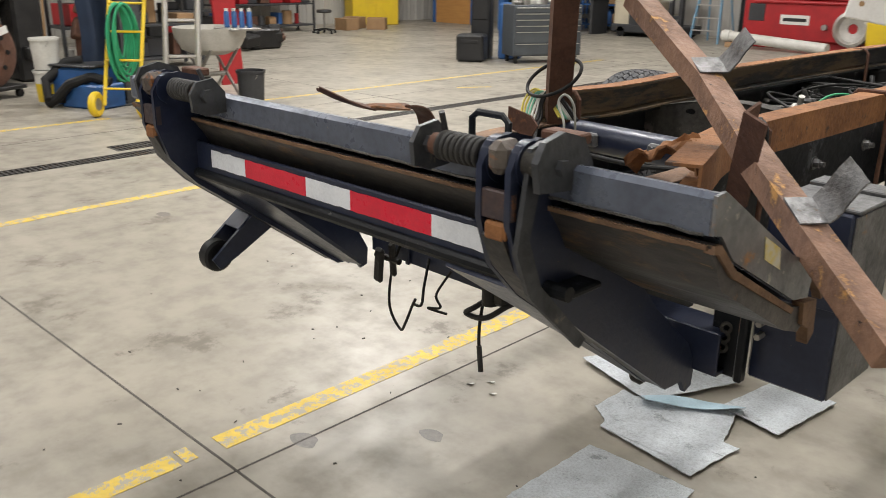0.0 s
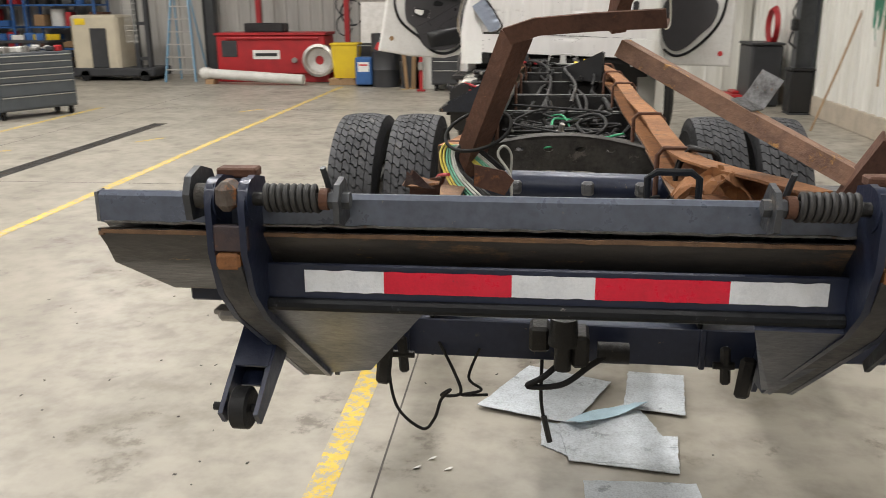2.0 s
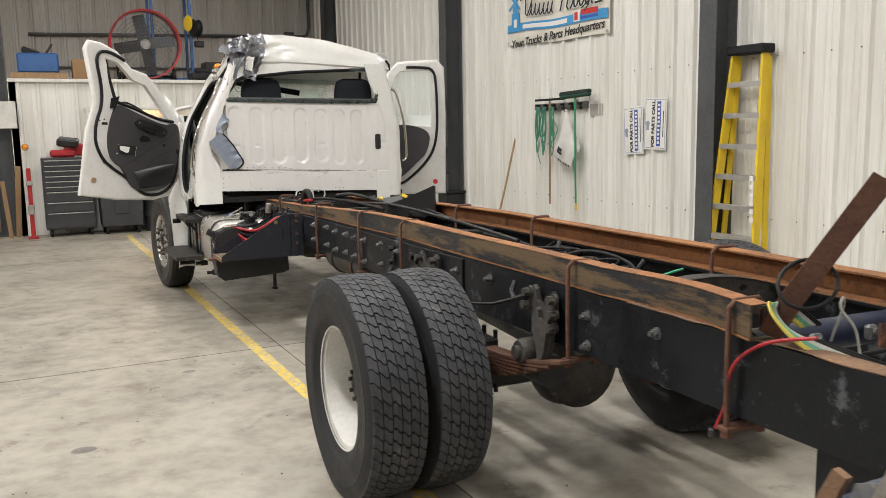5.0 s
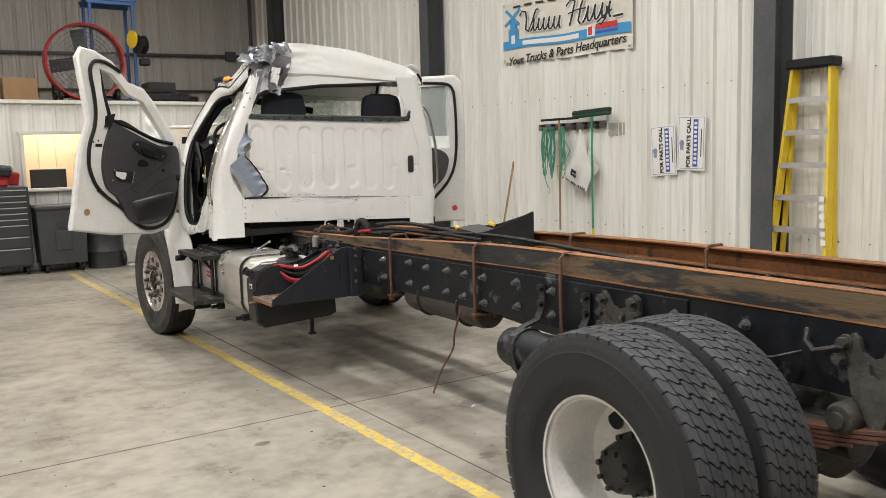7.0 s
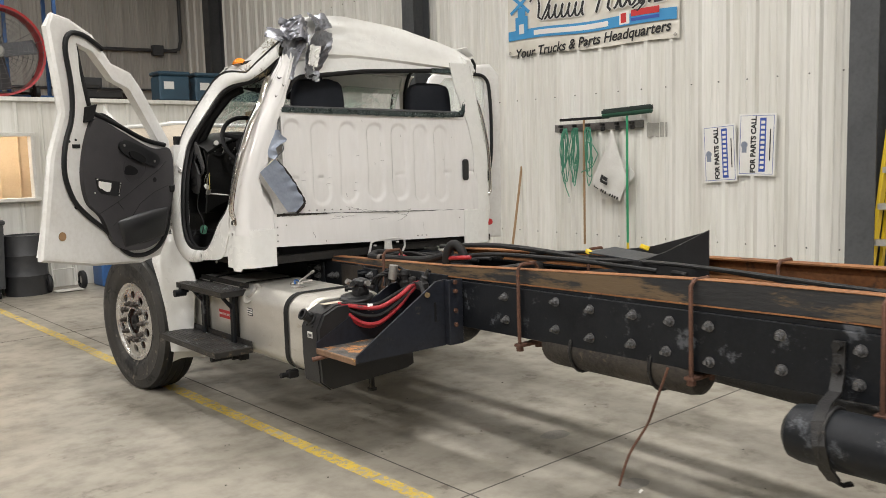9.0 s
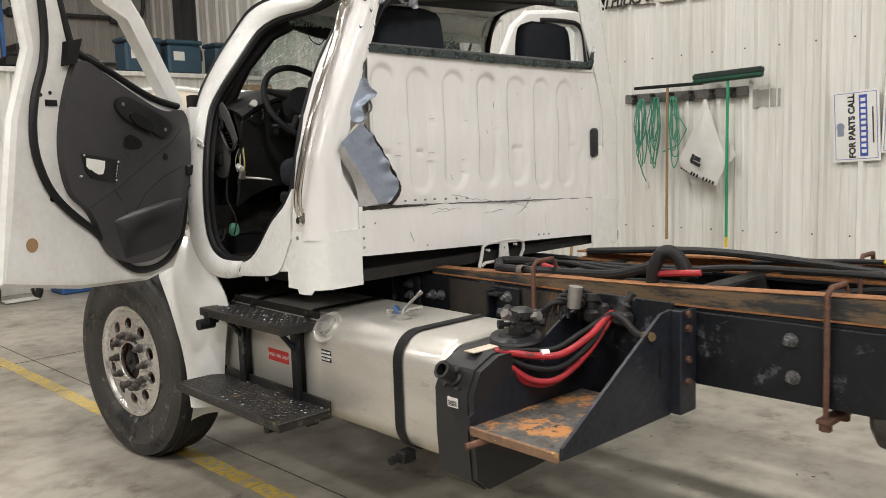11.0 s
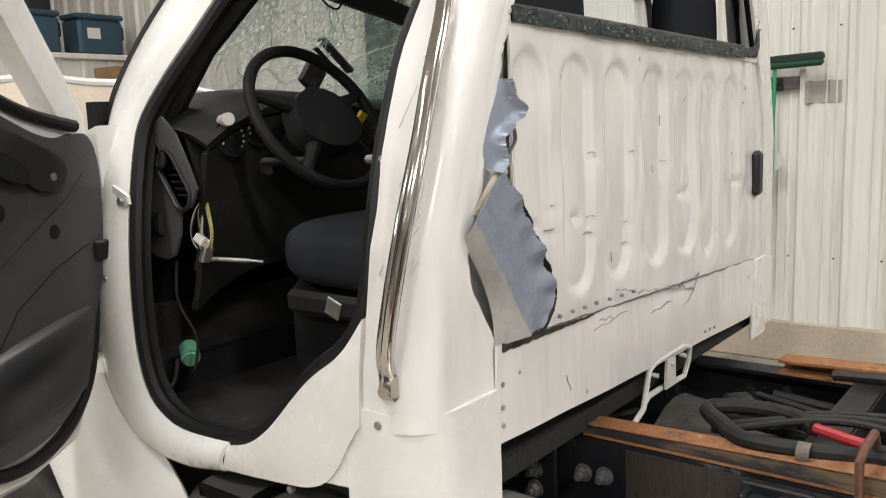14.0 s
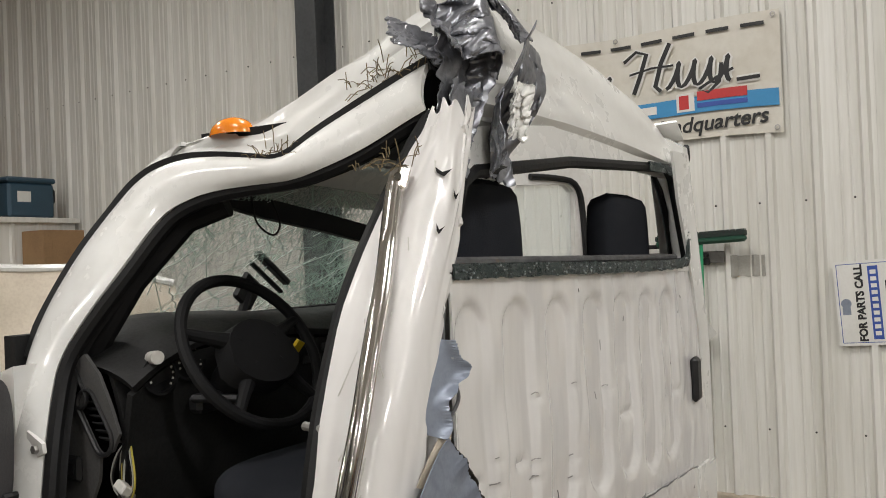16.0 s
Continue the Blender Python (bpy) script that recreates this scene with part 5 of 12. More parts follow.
    part("outer_lug", MB().plate(head, lambda a, b, t: (t, a, b), xp + s * 0.077, xp + s * 0.092).cyl((xp + s * 0.092, -0.04, 1.255), (xp + s * 0.105, -0.04, 1.255), 0.016, n=6), NUTPLATE, beam, "scuffed grey rounded lug")
    # stub post behind
    xq = xp + s * 0.027
    m = MB().box((xq, 0.06, 1.25), (0.04, 0.035, 0.07), b=0.004).plate([(0.02, 1.22), (0.02, 1.28), (0.1, 1.22)], lambda a, b, t: (t, a, b), xq + d * 0.03, xq + d * 0.042)
    part("stub_post", m, SLATE, beam)
    part("stub_cap", MB().box((xq, 0.06, 1.289), (0.09, 0.045, 0.022), b=0.004), RUSTDARK, beam, "brown rusty cap block")
    # sloping gusset
    vs = [Vector(p) for p in ((xp + s * 0.02, 0.0, 0.985), (xp + d * wide, 0.0, 0.988), (xp + d * foot, 0.53, 0.605), (xp + d * 0.02, 0.53, 0.59))]
    nn = (vs[1] - vs[0]).cross(vs[3] - vs[0]).normalized() * 0.012
    part("gusset", MB().add(vs + [v + nn for v in vs], [(0, 1, 2, 3), (7, 6, 5, 4), (0, 1, 5, 4), (1, 2, 6, 5), (2, 3, 7, 6), (3, 0, 4, 7)]), NAVY, beam, "sloping black triangular gusset")
    xs = xp + d * (foot + 0.03)
    m = MB().box((xs, 0.585, 0.6), (0.045, 0.022, 0.13), pose(0, 0, 0, 0, 6, 0), b=0.01).box((xs + d * 0.055, 0.6, 0.63), (0.03, 0.02, 0.12), pose(0, 0, 0, 0, -4, 0), b=0.008)
    m.cyl((xs - 0.03, 0.6, 0.63), (xs + d * 0.09, 0.6, 0.63), 0.012, n=8)
    part("shackle", m, GREASE, beam, "greasy shackle plates hanging below")


hinge(-0.708, -1, 0.39, 0.16)
hinge(0.613, 1, 0.225, 0.045)
# caster arm on the left end
m = MB()
p0, p1 = Vector((-0.775, 0.4, 0.93)), Vector((-0.79, 0.08, 0.71))
dv = (p1 - p0).normalized()
for off in (-0.045, 0.045):
    prof = [(-0.02, -0.06), (-0.02, 0.06), (0.34, 0.032), (0.42, 0.022), (0.42, -0.022), (0.34, -0.032)]
    m.plate(prof, lambda a, b, t, off=off: tuple(p0 + dv * a + Vector((off + t, 0, 0)) + Vector((0, -dv.z, dv.y)) * b), -0.006, 0.006)
m.plate([(0.0, -0.045), (0.0, 0.045), (0.31, 0.045), (0.31, -0.045)], lambda a, b, t: tuple(p0 + dv * a + Vector((b, 0, 0)) + Vector((0, -dv.z, dv.y)) * (0.05 - a * 0.08 + t)), 0, 0.008)
m.plate([(0.0, -0.045), (0.0, 0.045), (0.29, 0.045), (0.29, -0.045)], lambda a, b, t: tuple(p0 + dv * a + Vector((b, 0, 0)) - Vector((0, -dv.z, dv.y)) * (0.052 - a * 0.075 + t)), 0, 0.008)
part("roller_arm", m, NAVY, truck, "navy black folding roller arm")
m = MB().lathe([(0, -0.022), (0.012, -0.022), (0.045, -0.024), (0.053, -0.018), (0.053, 0.018), (0.045, 0.024), (0, 0.022)], Matrix.Translation(p1) @ pose(0, 0, 0, 0, 90, 0), 22)
m.cyl(p1 - Vector((0.075, 0, 0)), p1 + Vector((0.05, 0, 0)), 0.011, n=8)
part("roller", m, RUBBER, truck, "black rubber guide roller")
m = MB().box((-0.88, 0.36, 0.86), (0.16, 0.05, 0.015), b=0.003).box((-0.88, 0.3, 0.87), (0.09, 0.05, 0.03), b=0.01)
part("latch_tab", m, STEEL, truck)
# bumper channel low behind
m = MB().box((0.01, 0.66, 0.685), (1.39, 0.012, 0.12), b=0.003).box((0.01, 0.71, 0.739), (1.39, 0.1, 0.012)).box((0.01, 0.71, 0.631), (1.39, 0.1, 0.012))
for x in (-0.48, 0.41):
    m.box((x, 0.65, 0.685), (0.018, 0.014, 0.128), b=0.003)
part("bumper_channel", m, NAVY, truck, "navy black rear bumper channel")
m = MB().box((0.05, 0.6, 0.7), (0.05, 0.12, 0.1), b=0.01).box((-0.07, 0.62, 0.72), (0.06, 0.09, 0.08), b=0.01).cyl((0.1, 0.58, 0.69), (0.19, 0.58, 0.69), 0.032, n=14).cyl((0.0, 0.6, 0.63), (0.0, 0.6, 0.78), 0.02, n=8).cyl((0.0, 0.56, 0.72), (0.0, 0.56, 0.8), 0.045, 0.038, n=16).cyl((0.0, 0.56, 0.64), (0.0, 0.56, 0.72), 0.026, n=12)
part("coupling", m, GREASE, truck, "greasy coupling with plug sockets")
for s in (-1, 1):
    part("frame_drop", MB().box((0.4 * s, 0.86, 0.74), (0.014, 0.4, 0.24), b=0.004), BLACKSTEEL, truck)
cable("hanging_cable", [(-0.52, 0.66, 0.7), (-0.53, 0.62, 0.6), (-0.5, 0.58, 0.48), (-0.42, 0.56, 0.42), (-0.38, 0.55, 0.46), (-0.36, 0.56, 0.52), (-0.33, 0.55, 0.56), (-0.36, 0.57, 0.53), (-0.3, 0.55, 0.55), (-0.32, 0.58, 0.6), (-0.38, 0.66, 0.67)], 0.005, BLACKHOSE, label="black cable hanging in a knot")
cable("hanging_cable", [(-0.25, 0.64, 0.66), (-0.28, 0.6, 0.58), (-0.24, 0.58, 0.55), (-0.3, 0.58, 0.53), (-0.22, 0.59, 0.53)], 0.0045, BLACKHOSE)
cable("hanging_cable", [(-0.06, 0.6, 0.65), (-0.06, 0.58, 0.54), (-0.05, 0.57, 0.47)], 0.0055, BLACKHOSE, label="black cable stub hanging down")
part("cable_plug", MB().cyl((-0.05, 0.57, 0.48), (-0.03, 0.56, 0.4), 0.009, n=8), BLACKPLASTIC, truck)
cable("hanging_cable", [(0.02, 0.58, 0.68), (-0.05, 0.55, 0.62), (-0.1, 0.56, 0.58), (0.0, 0.54, 0.6), (0.08, 0.55, 0.66), (0.14, 0.56, 0.7)], 0.009, BLACKHOSE)
# torn bracket curls behind the beam
curl = resample([(-0.425, 0.7, 1.06), (-0.425, 0.7, 1.1), (-0.42, 0.68, 1.15), (-0.41, 0.64, 1.185), (-0.405, 0.58, 1.2), (-0.4, 0.5, 1.202), (-0.395, 0.42, 1.21), (-0.39, 0.34, 1.235), (-0.385, 0.28, 1.26), (-0.384, 0.225, 1.285)], 40)
wide_ = lambda u: 0.045 if u < 0.62 else 0.045 - 0.04 * (u - 0.62) / 0.38
sheet_ = lambda a, b: MB().grid(lambda u, v: curl[round(40 * (a + (b - a) * u))] + Vector(((v - 0.5) * 2 * wide_(a + (b - a) * u), 0, 0.006 * math.sin(v * 5 + u * 3))), round(40 * (b - a)), 4, 0.005)
part("torn_strip", sheet_(0.0, 0.4), RUSTDARK, truck, "curled torn steel strip")
part("torn_strip", sheet_(0.4, 0.65), RUST, truck, "flat orange rusty stretch of the torn strip")
part("torn_strip", sheet_(0.65, 1.0), RUSTDARK, truck, "thin upturned end of the torn strip")
m = MB().grid(lambda u, v: (0.32 + 0.22 * u, 0.75 + 0.12 * v + wob(u, v, 2, 3, 0.05), 1.1 + 0.07 * math.sin(3 * u) + wob(u, v, 5, 4, 0.06)), 12, 8, 0.006)
part("torn_bracket", m, RUST, truck, "torn rusty plate")
m = MB().tube([(0.18, 0.28, 1.2), (0.18, 0.28, 1.27), (0.2, 0.28, 1.285), (0.28, 0.28, 1.285), (0.3, 0.28, 1.27), (0.3, 0.28, 1.2)], 0.009, 8)
part("grab_ring", m, BLACKSTEEL, truck)

# ---- wheels ----
def tread_mesh(R, W, rows, count, deep, name):
    """Blocks between slanted wavy cross grooves; the outer rows are closed shoulders."""
    m = MB()
    da = 2 * math.pi / count
    crown = lambda u: R - 0.012 * (abs(u) / (W / 2)) ** 2.2
    slant = lambda u: da * (1.7 * u / W + 0.13 * math.sin(2 * math.pi * u / W * rows * 0.5))
    edges = [-W / 2 + W * k / rows for k in range(rows + 1)]
    for j in range(rows):
        shoulder = j in (0, rows - 1)
        u0, u1 = edges[j] + 0.002, edges[j + 1] - 0.002
        gap = 0.06 if shoulder else 0.085
        us = [u0, u0 + (u1 - u0) * 0.35, u0 + (u1 - u0) * 0.65, u1]
        for i in range(count):
            vs = []
            for rr in (-deep, 0):
                for k, u in enumerate(us):
                    jag = 0.1 * da * (-1 if k in (0, 1) else 1)
                    for e in (gap, 1 - gap):
                        a = da * (i + e) + slant(u) + jag
                        q = crown(u) + rr
                        vs.append((u, q * math.cos(a), q * math.sin(a)))
            fs = []
            for k in range(3):
                o = 2 * k
                fs += [(8 + o, 9 + o, 11 + o, 10 + o), (o, 8 + o, 10 + o, o + 2), (o + 1, o + 3, 11 + o, 9 + o)]
            fs += [(0, 1, 9, 8), (6, 14, 15, 7)]
            m.add(vs, fs)
    return mesh_of(name, m, DUSTTREAD, 0)


def carcass_mesh(R, W, rim, deep):
    h = W / 2
    m = MB().lathe([(rim, -h * 0.82), (rim + 0.03, -h * 0.95), (rim + 0.045, -h * 1.02), (rim + 0.05, -h * 1.06), (rim + 0.09, -h * 1.1), (R - 0.09, -h * 1.1), (R - 0.08, -h * 1.12), (R - 0.074, -h * 1.09), (R - 0.06, -h * 1.1), (R - 0.045, -h * 1.04), (R - 0.012 - deep, -h * 0.99), (R - deep, -h * 0.4), (R - deep, h * 0.4), (R - 0.012 - deep, h * 0.99),
                    (R - 0.045, h * 1.04), (R - 0.06, h * 1.1), (R - 0.074, h * 1.09), (R - 0.08, h * 1.12), (R - 0.09, h * 1.1), (rim + 0.09, h * 1.1), (rim + 0.05, h * 1.06), (rim + 0.045, h * 1.02), (rim + 0.03, h * 0.95), (rim, h * 0.82)], pose(0, 0, 0, 0, 90, 0), 64)
    return mesh_of("tyre", m, RUBBER, 40)


def place(name, me, parent, m, label=""):
    ob = new(name, me)
    ob.parent = parent
    ob.matrix_basis = m
    return tagged(ob, label)


RT, RW = 0.535, 0.25
rear_tread = tread_mesh(RT, RW, 6, 58, 0.015, "tread")
rear_tyre = carcass_mesh(RT, RW, 0.287, 0.014)
front_tyre = carcass_mesh(0.53, 0.25, 0.287, 0.004)
front_tyre.materials[0] = mat("dusty_steer_tyre_rubber", (0.026, 0.025, 0.024), (0.06, 0.055, 0.049), 0.5, 0.8, scale=6, fine=40, bump=0.25, spec=0.4, third=(0.012, 0.012, 0.012), third_at=0.57, third_scale=5, fleck=(0.14, 0.125, 0.1), fleck_at=0.62, fleck_scale=12)
# deep dished steel disc: outside towards -x
m = MB().lathe([(0.287, -0.105), (0.298, -0.108), (0.3, -0.1), (0.275, -0.09), (0.262, -0.04), (0.25, 0.06), (0.235, 0.1), (0.2, 0.115), (0.15, 0.125), (0.11, 0.125), (0.105, 0.14)], pose(0, 0, 0, 0, 90, 0), 48)
m.lathe([(0.287, 0.105), (0.3, 0.105), (0.3, 0.1), (0.28, 0.09), (0.262, 0.04)], pose(0, 0, 0, 0, 90, 0), 48)
dish = mesh_of("rim", m, RIMWHITE, 40)
holes_me = mesh_of("hand_hole", MB().lathe([(0, 0), (0.04, 0), (0.04, 0.003), (0, 0.003)], pose(0, 0.185, 0, 0, -90, 0) @ pose(0, 0, -0.112), 16), SEAL, 40)
m = MB().lathe([(0, -0.02), (0.075, -0.02), (0.09, 0.0), (0.1, 0.04), (0.1, 0.08), (0.122, 0.1), (0.122, 0.12)], pose(0, 0, 0, 0, 90, 0), 24)
rear_hub = mesh_of("hub", m, GREASE, 40)
hub_bolt = mesh_of("hub_bolt", MB().cyl((-0.035, 0.07, 0), (0.0, 0.07, 0), 0.011, n=6), GREASE, 40)
wheel_stud = mesh_of("wheel_stud", MB().cyl((0.075, 0.112, 0), (0.12, 0.112, 0), 0.0135, n=6), GREASE, 40)
# convex aluminium disc with hand holes
m = MB()
outer = [(0.268 * math.cos(2 * math.pi * k / 60), 0.268 * math.sin(2 * math.pi * k / 60)) for k in range(60)]
hl = []
for i in range(10):
    a = 2 * math.pi * (i + 0.5) / 10
    hl.append([((0.208 + 0.03 * math.cos(b * math.pi / 8)) * math.cos(a) - 0.034 * math.sin(b * math.pi / 8) * math.sin(a), (0.208 + 0.03 * math.cos(b * math.pi / 8)) * math.sin(a) + 0.034 * math.sin(b * math.pi / 8) * math.cos(a)) for b in range(16)])
hl.append([(0.1 * math.cos(-2 * math.pi * k / 32), 0.1 * math.sin(-2 * math.pi * k / 32)) for k in range(32)])
m.plate(outer, lambda a, b, t: (t + 0.1 * max(0, math.hypot(a, b) - 0.16), a, b), -0.115, -0.1, hl)
m.lathe([(0.1, -0.115), (0.104, -0.119), (0.112, -0.118), (0.118, -0.1149)], pose(0, 0, 0, 0, 90, 0), 40)
m.lathe([(0.262, -0.098), (0.268, -0.1045), (0.274, -0.11), (0.282, -0.118), (0.3, -0.118), (0.3, -0.1), (0.287, -0.09), (0.27, 0.0), (0.287, 0.09), (0.3, 0.1)], pose(0, 0, 0, 0, 90, 0), 60)
front_rim = mesh_of("rim", m, RIMALU, 40)
m = MB().lathe([(0, -0.128), (0.016, -0.128), (0.018, -0.118), (0.05, -0.112), (0.056, -0.085), (0.088, -0.08), (0.097, -0.06), (0.098, -0.02)], pose(0, 0, 0, 0, 90, 0), 24)
for k in range(6):
    m.cyl((-0.095, 0.072 * math.cos(k * 1.047), 0.072 * math.sin(k * 1.047)), (-0.08, 0.072 * math.cos(k * 1.047), 0.072 * math.sin(k * 1.047)), 0.009, n=6)
front_hub = mesh_of("hub", m, GREASE, 40)
m = MB().lathe([(0.022, 0.0), (0.0215, -0.012), (0.0165, -0.014), (0.016, -0.036), (0.011, -0.04), (0.01, -0.046), (0, -0.047)], pose(0, 0, 0, 0, 90, 0), 12)
nut_me = mesh_of("lug_nut", m, NUTGREY, 40)
m = MB().lathe([(0.0, 0.0), (0.24, 0.0), (0.24, 0.003), (0, 0.003)], pose(-0.06, 0, 0, 0, 90, 0), 24)
dark_disc = mesh_of("brake_drum", m, RUSTDARK, 40)

for s in (-1, 1):
    for x, out in ((1.135, True), (0.82, False)):
        flip = pose(0, 0, 0) if (s < 0) == out else pose(0, 0, 0, 0, 0, 180)
        w = place("rear_wheel", dish, truck, pose(s * x, RY + 0.034, RT - 0.004) @ flip @ pose(0, 0, 0, 17 * x * 10, 0, 0), "white steel wheel with a worn black lug tyre")
        place("tyre", rear_tyre, w, Matrix(), "worn black truck tyre")
        place("tread", rear_tread, w, Matrix())
        if out:
            place("hub", rear_hub, w, Matrix(), "greasy black hub")
            for i in range(8):
                place("hub_bolt", hub_bolt, w, pose(0, 0, 0, 45 * i, 0, 0))
            for i in range(10):
                place("wheel_stud", wheel_stud, w, pose(0, 0, 0, 36 * i, 0, 0))
            for i in range(5):
                place("hand_hole", holes_me, w, pose(0, 0, 0, 72 * i, 0, 0))
    w = place("front_wheel", front_rim, truck, pose(s * 1.193, 9.362, 0.526) @ (pose(0, 0, 0) if s < 0 else pose(0, 0, 0, 0, 0, 180)) @ pose(0, 0, 0, 0, 0, 6), "polished aluminium wheel with hand holes")
    place("tyre", front_tyre, w, Matrix(), "dirty black steer tyre")
    grooves = MB()
    for u in (-0.075, -0.025, 0.025, 0.075):
        grooves.lathe([(0.5265, u - 0.019), (0.5305, u - 0.018), (0.5305, u + 0.018), (0.5265, u + 0.019)], pose(0, 0, 0, 0, 90, 0), 64)
    part("tread", grooves, RUBBER, w)
    place("hub", front_hub, w, Matrix())
    place("brake_drum", dark_disc, w, Matrix())
    for i in range(10):
        a = 2 * math.pi * i / 10
        place("lug_nut", nut_me, w, pose(-0.113, 0.143 * math.cos(a), 0.143 * math.sin(a)))
part("front_axle", MB().box((0, FY, 0.45), (1.7, 0.1, 0.11), b=0.02), GREASE, truck)

# ---- cab ----
CB = 7.83     # rear face of the cab
side_out = [(7.9, 1.03), (7.945, 1.02), (7.98, 1.08), (8.6, 1.06), (8.84, 1.12), (8.93, 1.5), (9.02, 1.95), (8.88, 2.3), (8.74, 2.5), (8.2, 2.52), (8.0, 2.51), (7.9, 2.49), (7.84, 2.45), (7.84, 1.3)]
side_hole = [(8.44, 1.105), (8.6, 1.15), (8.7, 1.3), (8.745, 1.55), (8.88, 1.95), (8.76, 2.28), (8.64, 2.44), (8.44, 2.46), (8.2, 2.46), (8.05, 2.45), (7.96, 2.39), (7.93, 2.2), (7.93, 1.9), (7.97, 1.62), (8.01, 1.45), (8.1, 1.3), (8.25, 1.15)]


def lean(z):
    """How far the cab's sides lean in above the belt line."""
    return max(0.0, z - 1.75) * 0.24


def table(pairs):
    """Linear table look-up."""
    def fn(x):
        for (x0, y0), (x1, y1) in zip(pairs, pairs[1:]):
            if x <= x1:
                return y0 + (y1 - y0) * max(0.0, (x - x0) / (x1 - x0))
        return pairs[-1][1]
    return fn


# the crushed left side leans inwards: half width, doorway rear edge and rear corner by height
lx = table([(1.0, 1.12), (1.36, 1.12), (1.6, 1.09), (1.77, 1.035), (1.95, 0.96), (2.1, 0.88), (2.23, 0.81), (2.4, 0.74), (2.7, 0.64)])
jy = table([(1.245, 8.24), (1.347, 8.1), (1.465, 7.965), (1.63, 7.96), (1.83, 7.977), (2.03, 7.985), (2.13, 7.97), (2.234, 7.95), (2.341, 7.91), (2.45, 7.88)])
px = table([(1.25, -0.87), (1.38, -0.87), (1.5, -0.95), (1.57, -0.965), (1.67, -0.925), (1.75, -0.9), (1.85, -0.86), (2.0, -0.81), (2.1, -0.765), (2.25, -0.73), (2.4, -0.69)])


def loft(c0, c1, n, nv, bulge=0.0, thick=0.0, side=Vector((-1, 0, 0)), rough=0.0):
    """Sheet between two curves, swelling towards side."""
    A, B = resample(c0, n), resample(c1, n)
    return MB().grid(lambda u, v: A[round(u * n)].lerp(B[round(u * n)], v) + side * (bulge * math.sin(math.pi * v) ** 0.6 + (wob(A[round(u * n)].y, v, 3, 6, rough) if rough else 0)), n, nv, thick)


left_at = lambda y, z, o=0.0: (-lx(z) - o, y, z)
FRAME_OUT = [(8.42, 1.06), (8.6, 1.03), (8.78, 1.06), (8.9, 1.18), (8.92, 1.4), (8.92, 1.62), (8.965, 1.8), (8.985, 1.95), (8.95, 2.12), (8.88, 2.241), (8.8, 2.33), (8.67, 2.362), (8.537, 2.356), (8.39, 2.335), (8.28, 2.316), (8.2, 2.372), (8.082, 2.425), (7.99, 2.465), (7.9, 2.5)]
FRAME_IN = [(8.4, 1.115), (8.5, 1.11), (8.612, 1.112), (8.72, 1.17), (8.757, 1.3), (8.78, 1.475), (8.805, 1.65), (8.84, 1.79), (8.855, 1.87), (8.8, 1.98), (8.735, 2.09), (8.69, 2.18), (8.643, 2.237), (8.519, 2.272), (8.365, 2.28), (8.238, 2.282), (8.112, 2.308), (8.026, 2.338), (7.946, 2.38), (7.9, 2.4)]
SILL_IN = [(7.965, 1.465), (8.02, 1.385), (8.1, 1.335), (8.16, 1.28), (8.245, 1.19), (8.32, 1.135), (8.4, 1.115)]
SILL_OUT = [(7.975, 1.25), (8.0, 1.22), (8.06, 1.12), (8.12, 1.085), (8.2, 1.075), (8.32, 1.065), (8.42, 1.06)]
cab = part("cab", loft([left_at(*p) for p in FRAME_OUT], [left_at(*p) for p in FRAME_IN], 90, 8, 0.02, 0.012), WHITE, truck, "white cab door frame, bent in by the crash")
part("door_sill", loft([left_at(*p) for p in SILL_OUT], [left_at(*p) for p in SILL_IN], 24, 6, 0.004, 0.012), WHITE, cab, "white door sill")
# the doorway's inner return, black seal and the trim inside
RING = [left_at(*p) for p in FRAME_IN] + [left_at(y, z) for y, z in ((7.885, 2.39), (7.915, 2.34), (7.95, 2.234), (7.975, 2.1), (7.985, 2.0), (7.977, 1.83), (7.968, 1.73), (7.96, 1.63))] + [left_at(*p) for p in SILL_IN]
ring = resample(RING + [RING[0]], 120)
cen = Vector((-0.9, 8.36, 1.75))
inward = lambda p, k: Vector((p.x, p.y, p.z)) + (Vector((0, cen.y - p.y, cen.z - p.z)).normalized() * k)
part("door_return", MB().grid(lambda u, v: inward(ring[round(u * 120)], 0.008 * v) + Vector((0.034 * v, 0, 0)), 120, 3, 0.004), SEAL, cab)
part("door_seal", MB().tube([inward(p, 0.012) + Vector((0.012, 0, 0)) for p in ring[:-1]], 0.019, 8, closed=True), SEAL, cab, "black rubber door seal")
part("inner_frame", MB().grid(lambda u, v: inward(ring[round(u * 120)], 0.008 + 0.008 * v) + Vector((0.034 + 0.016 * v, 0, 0)), 120, 3, 0.006), TRIMBLACK, cab)
part("gutter_seal", MB().sweep([left_at(y, z, 0.006) for y, z in [(q.x, q.y) for q in resample([Vector((p[0], p[1], 0)) for p in [(8.975, 1.87)] + FRAME_OUT[7:]], 60)]], [(-0.012, -0.017), (0.012, -0.017), (0.012, 0.017), (-0.012, 0.017)], (1, 0, 0)), SEAL, cab, "black rubber gutter seal along the roof edge")
for s in (1,):
    rs = MB().plate(side_out, lambda a, b, t, s=s: (s * (t - lean(b)), a, b), 1.0, 1.05, [side_hole])
    part("right_side", rs, WHITE, cab, "white cab side with an open doorway")
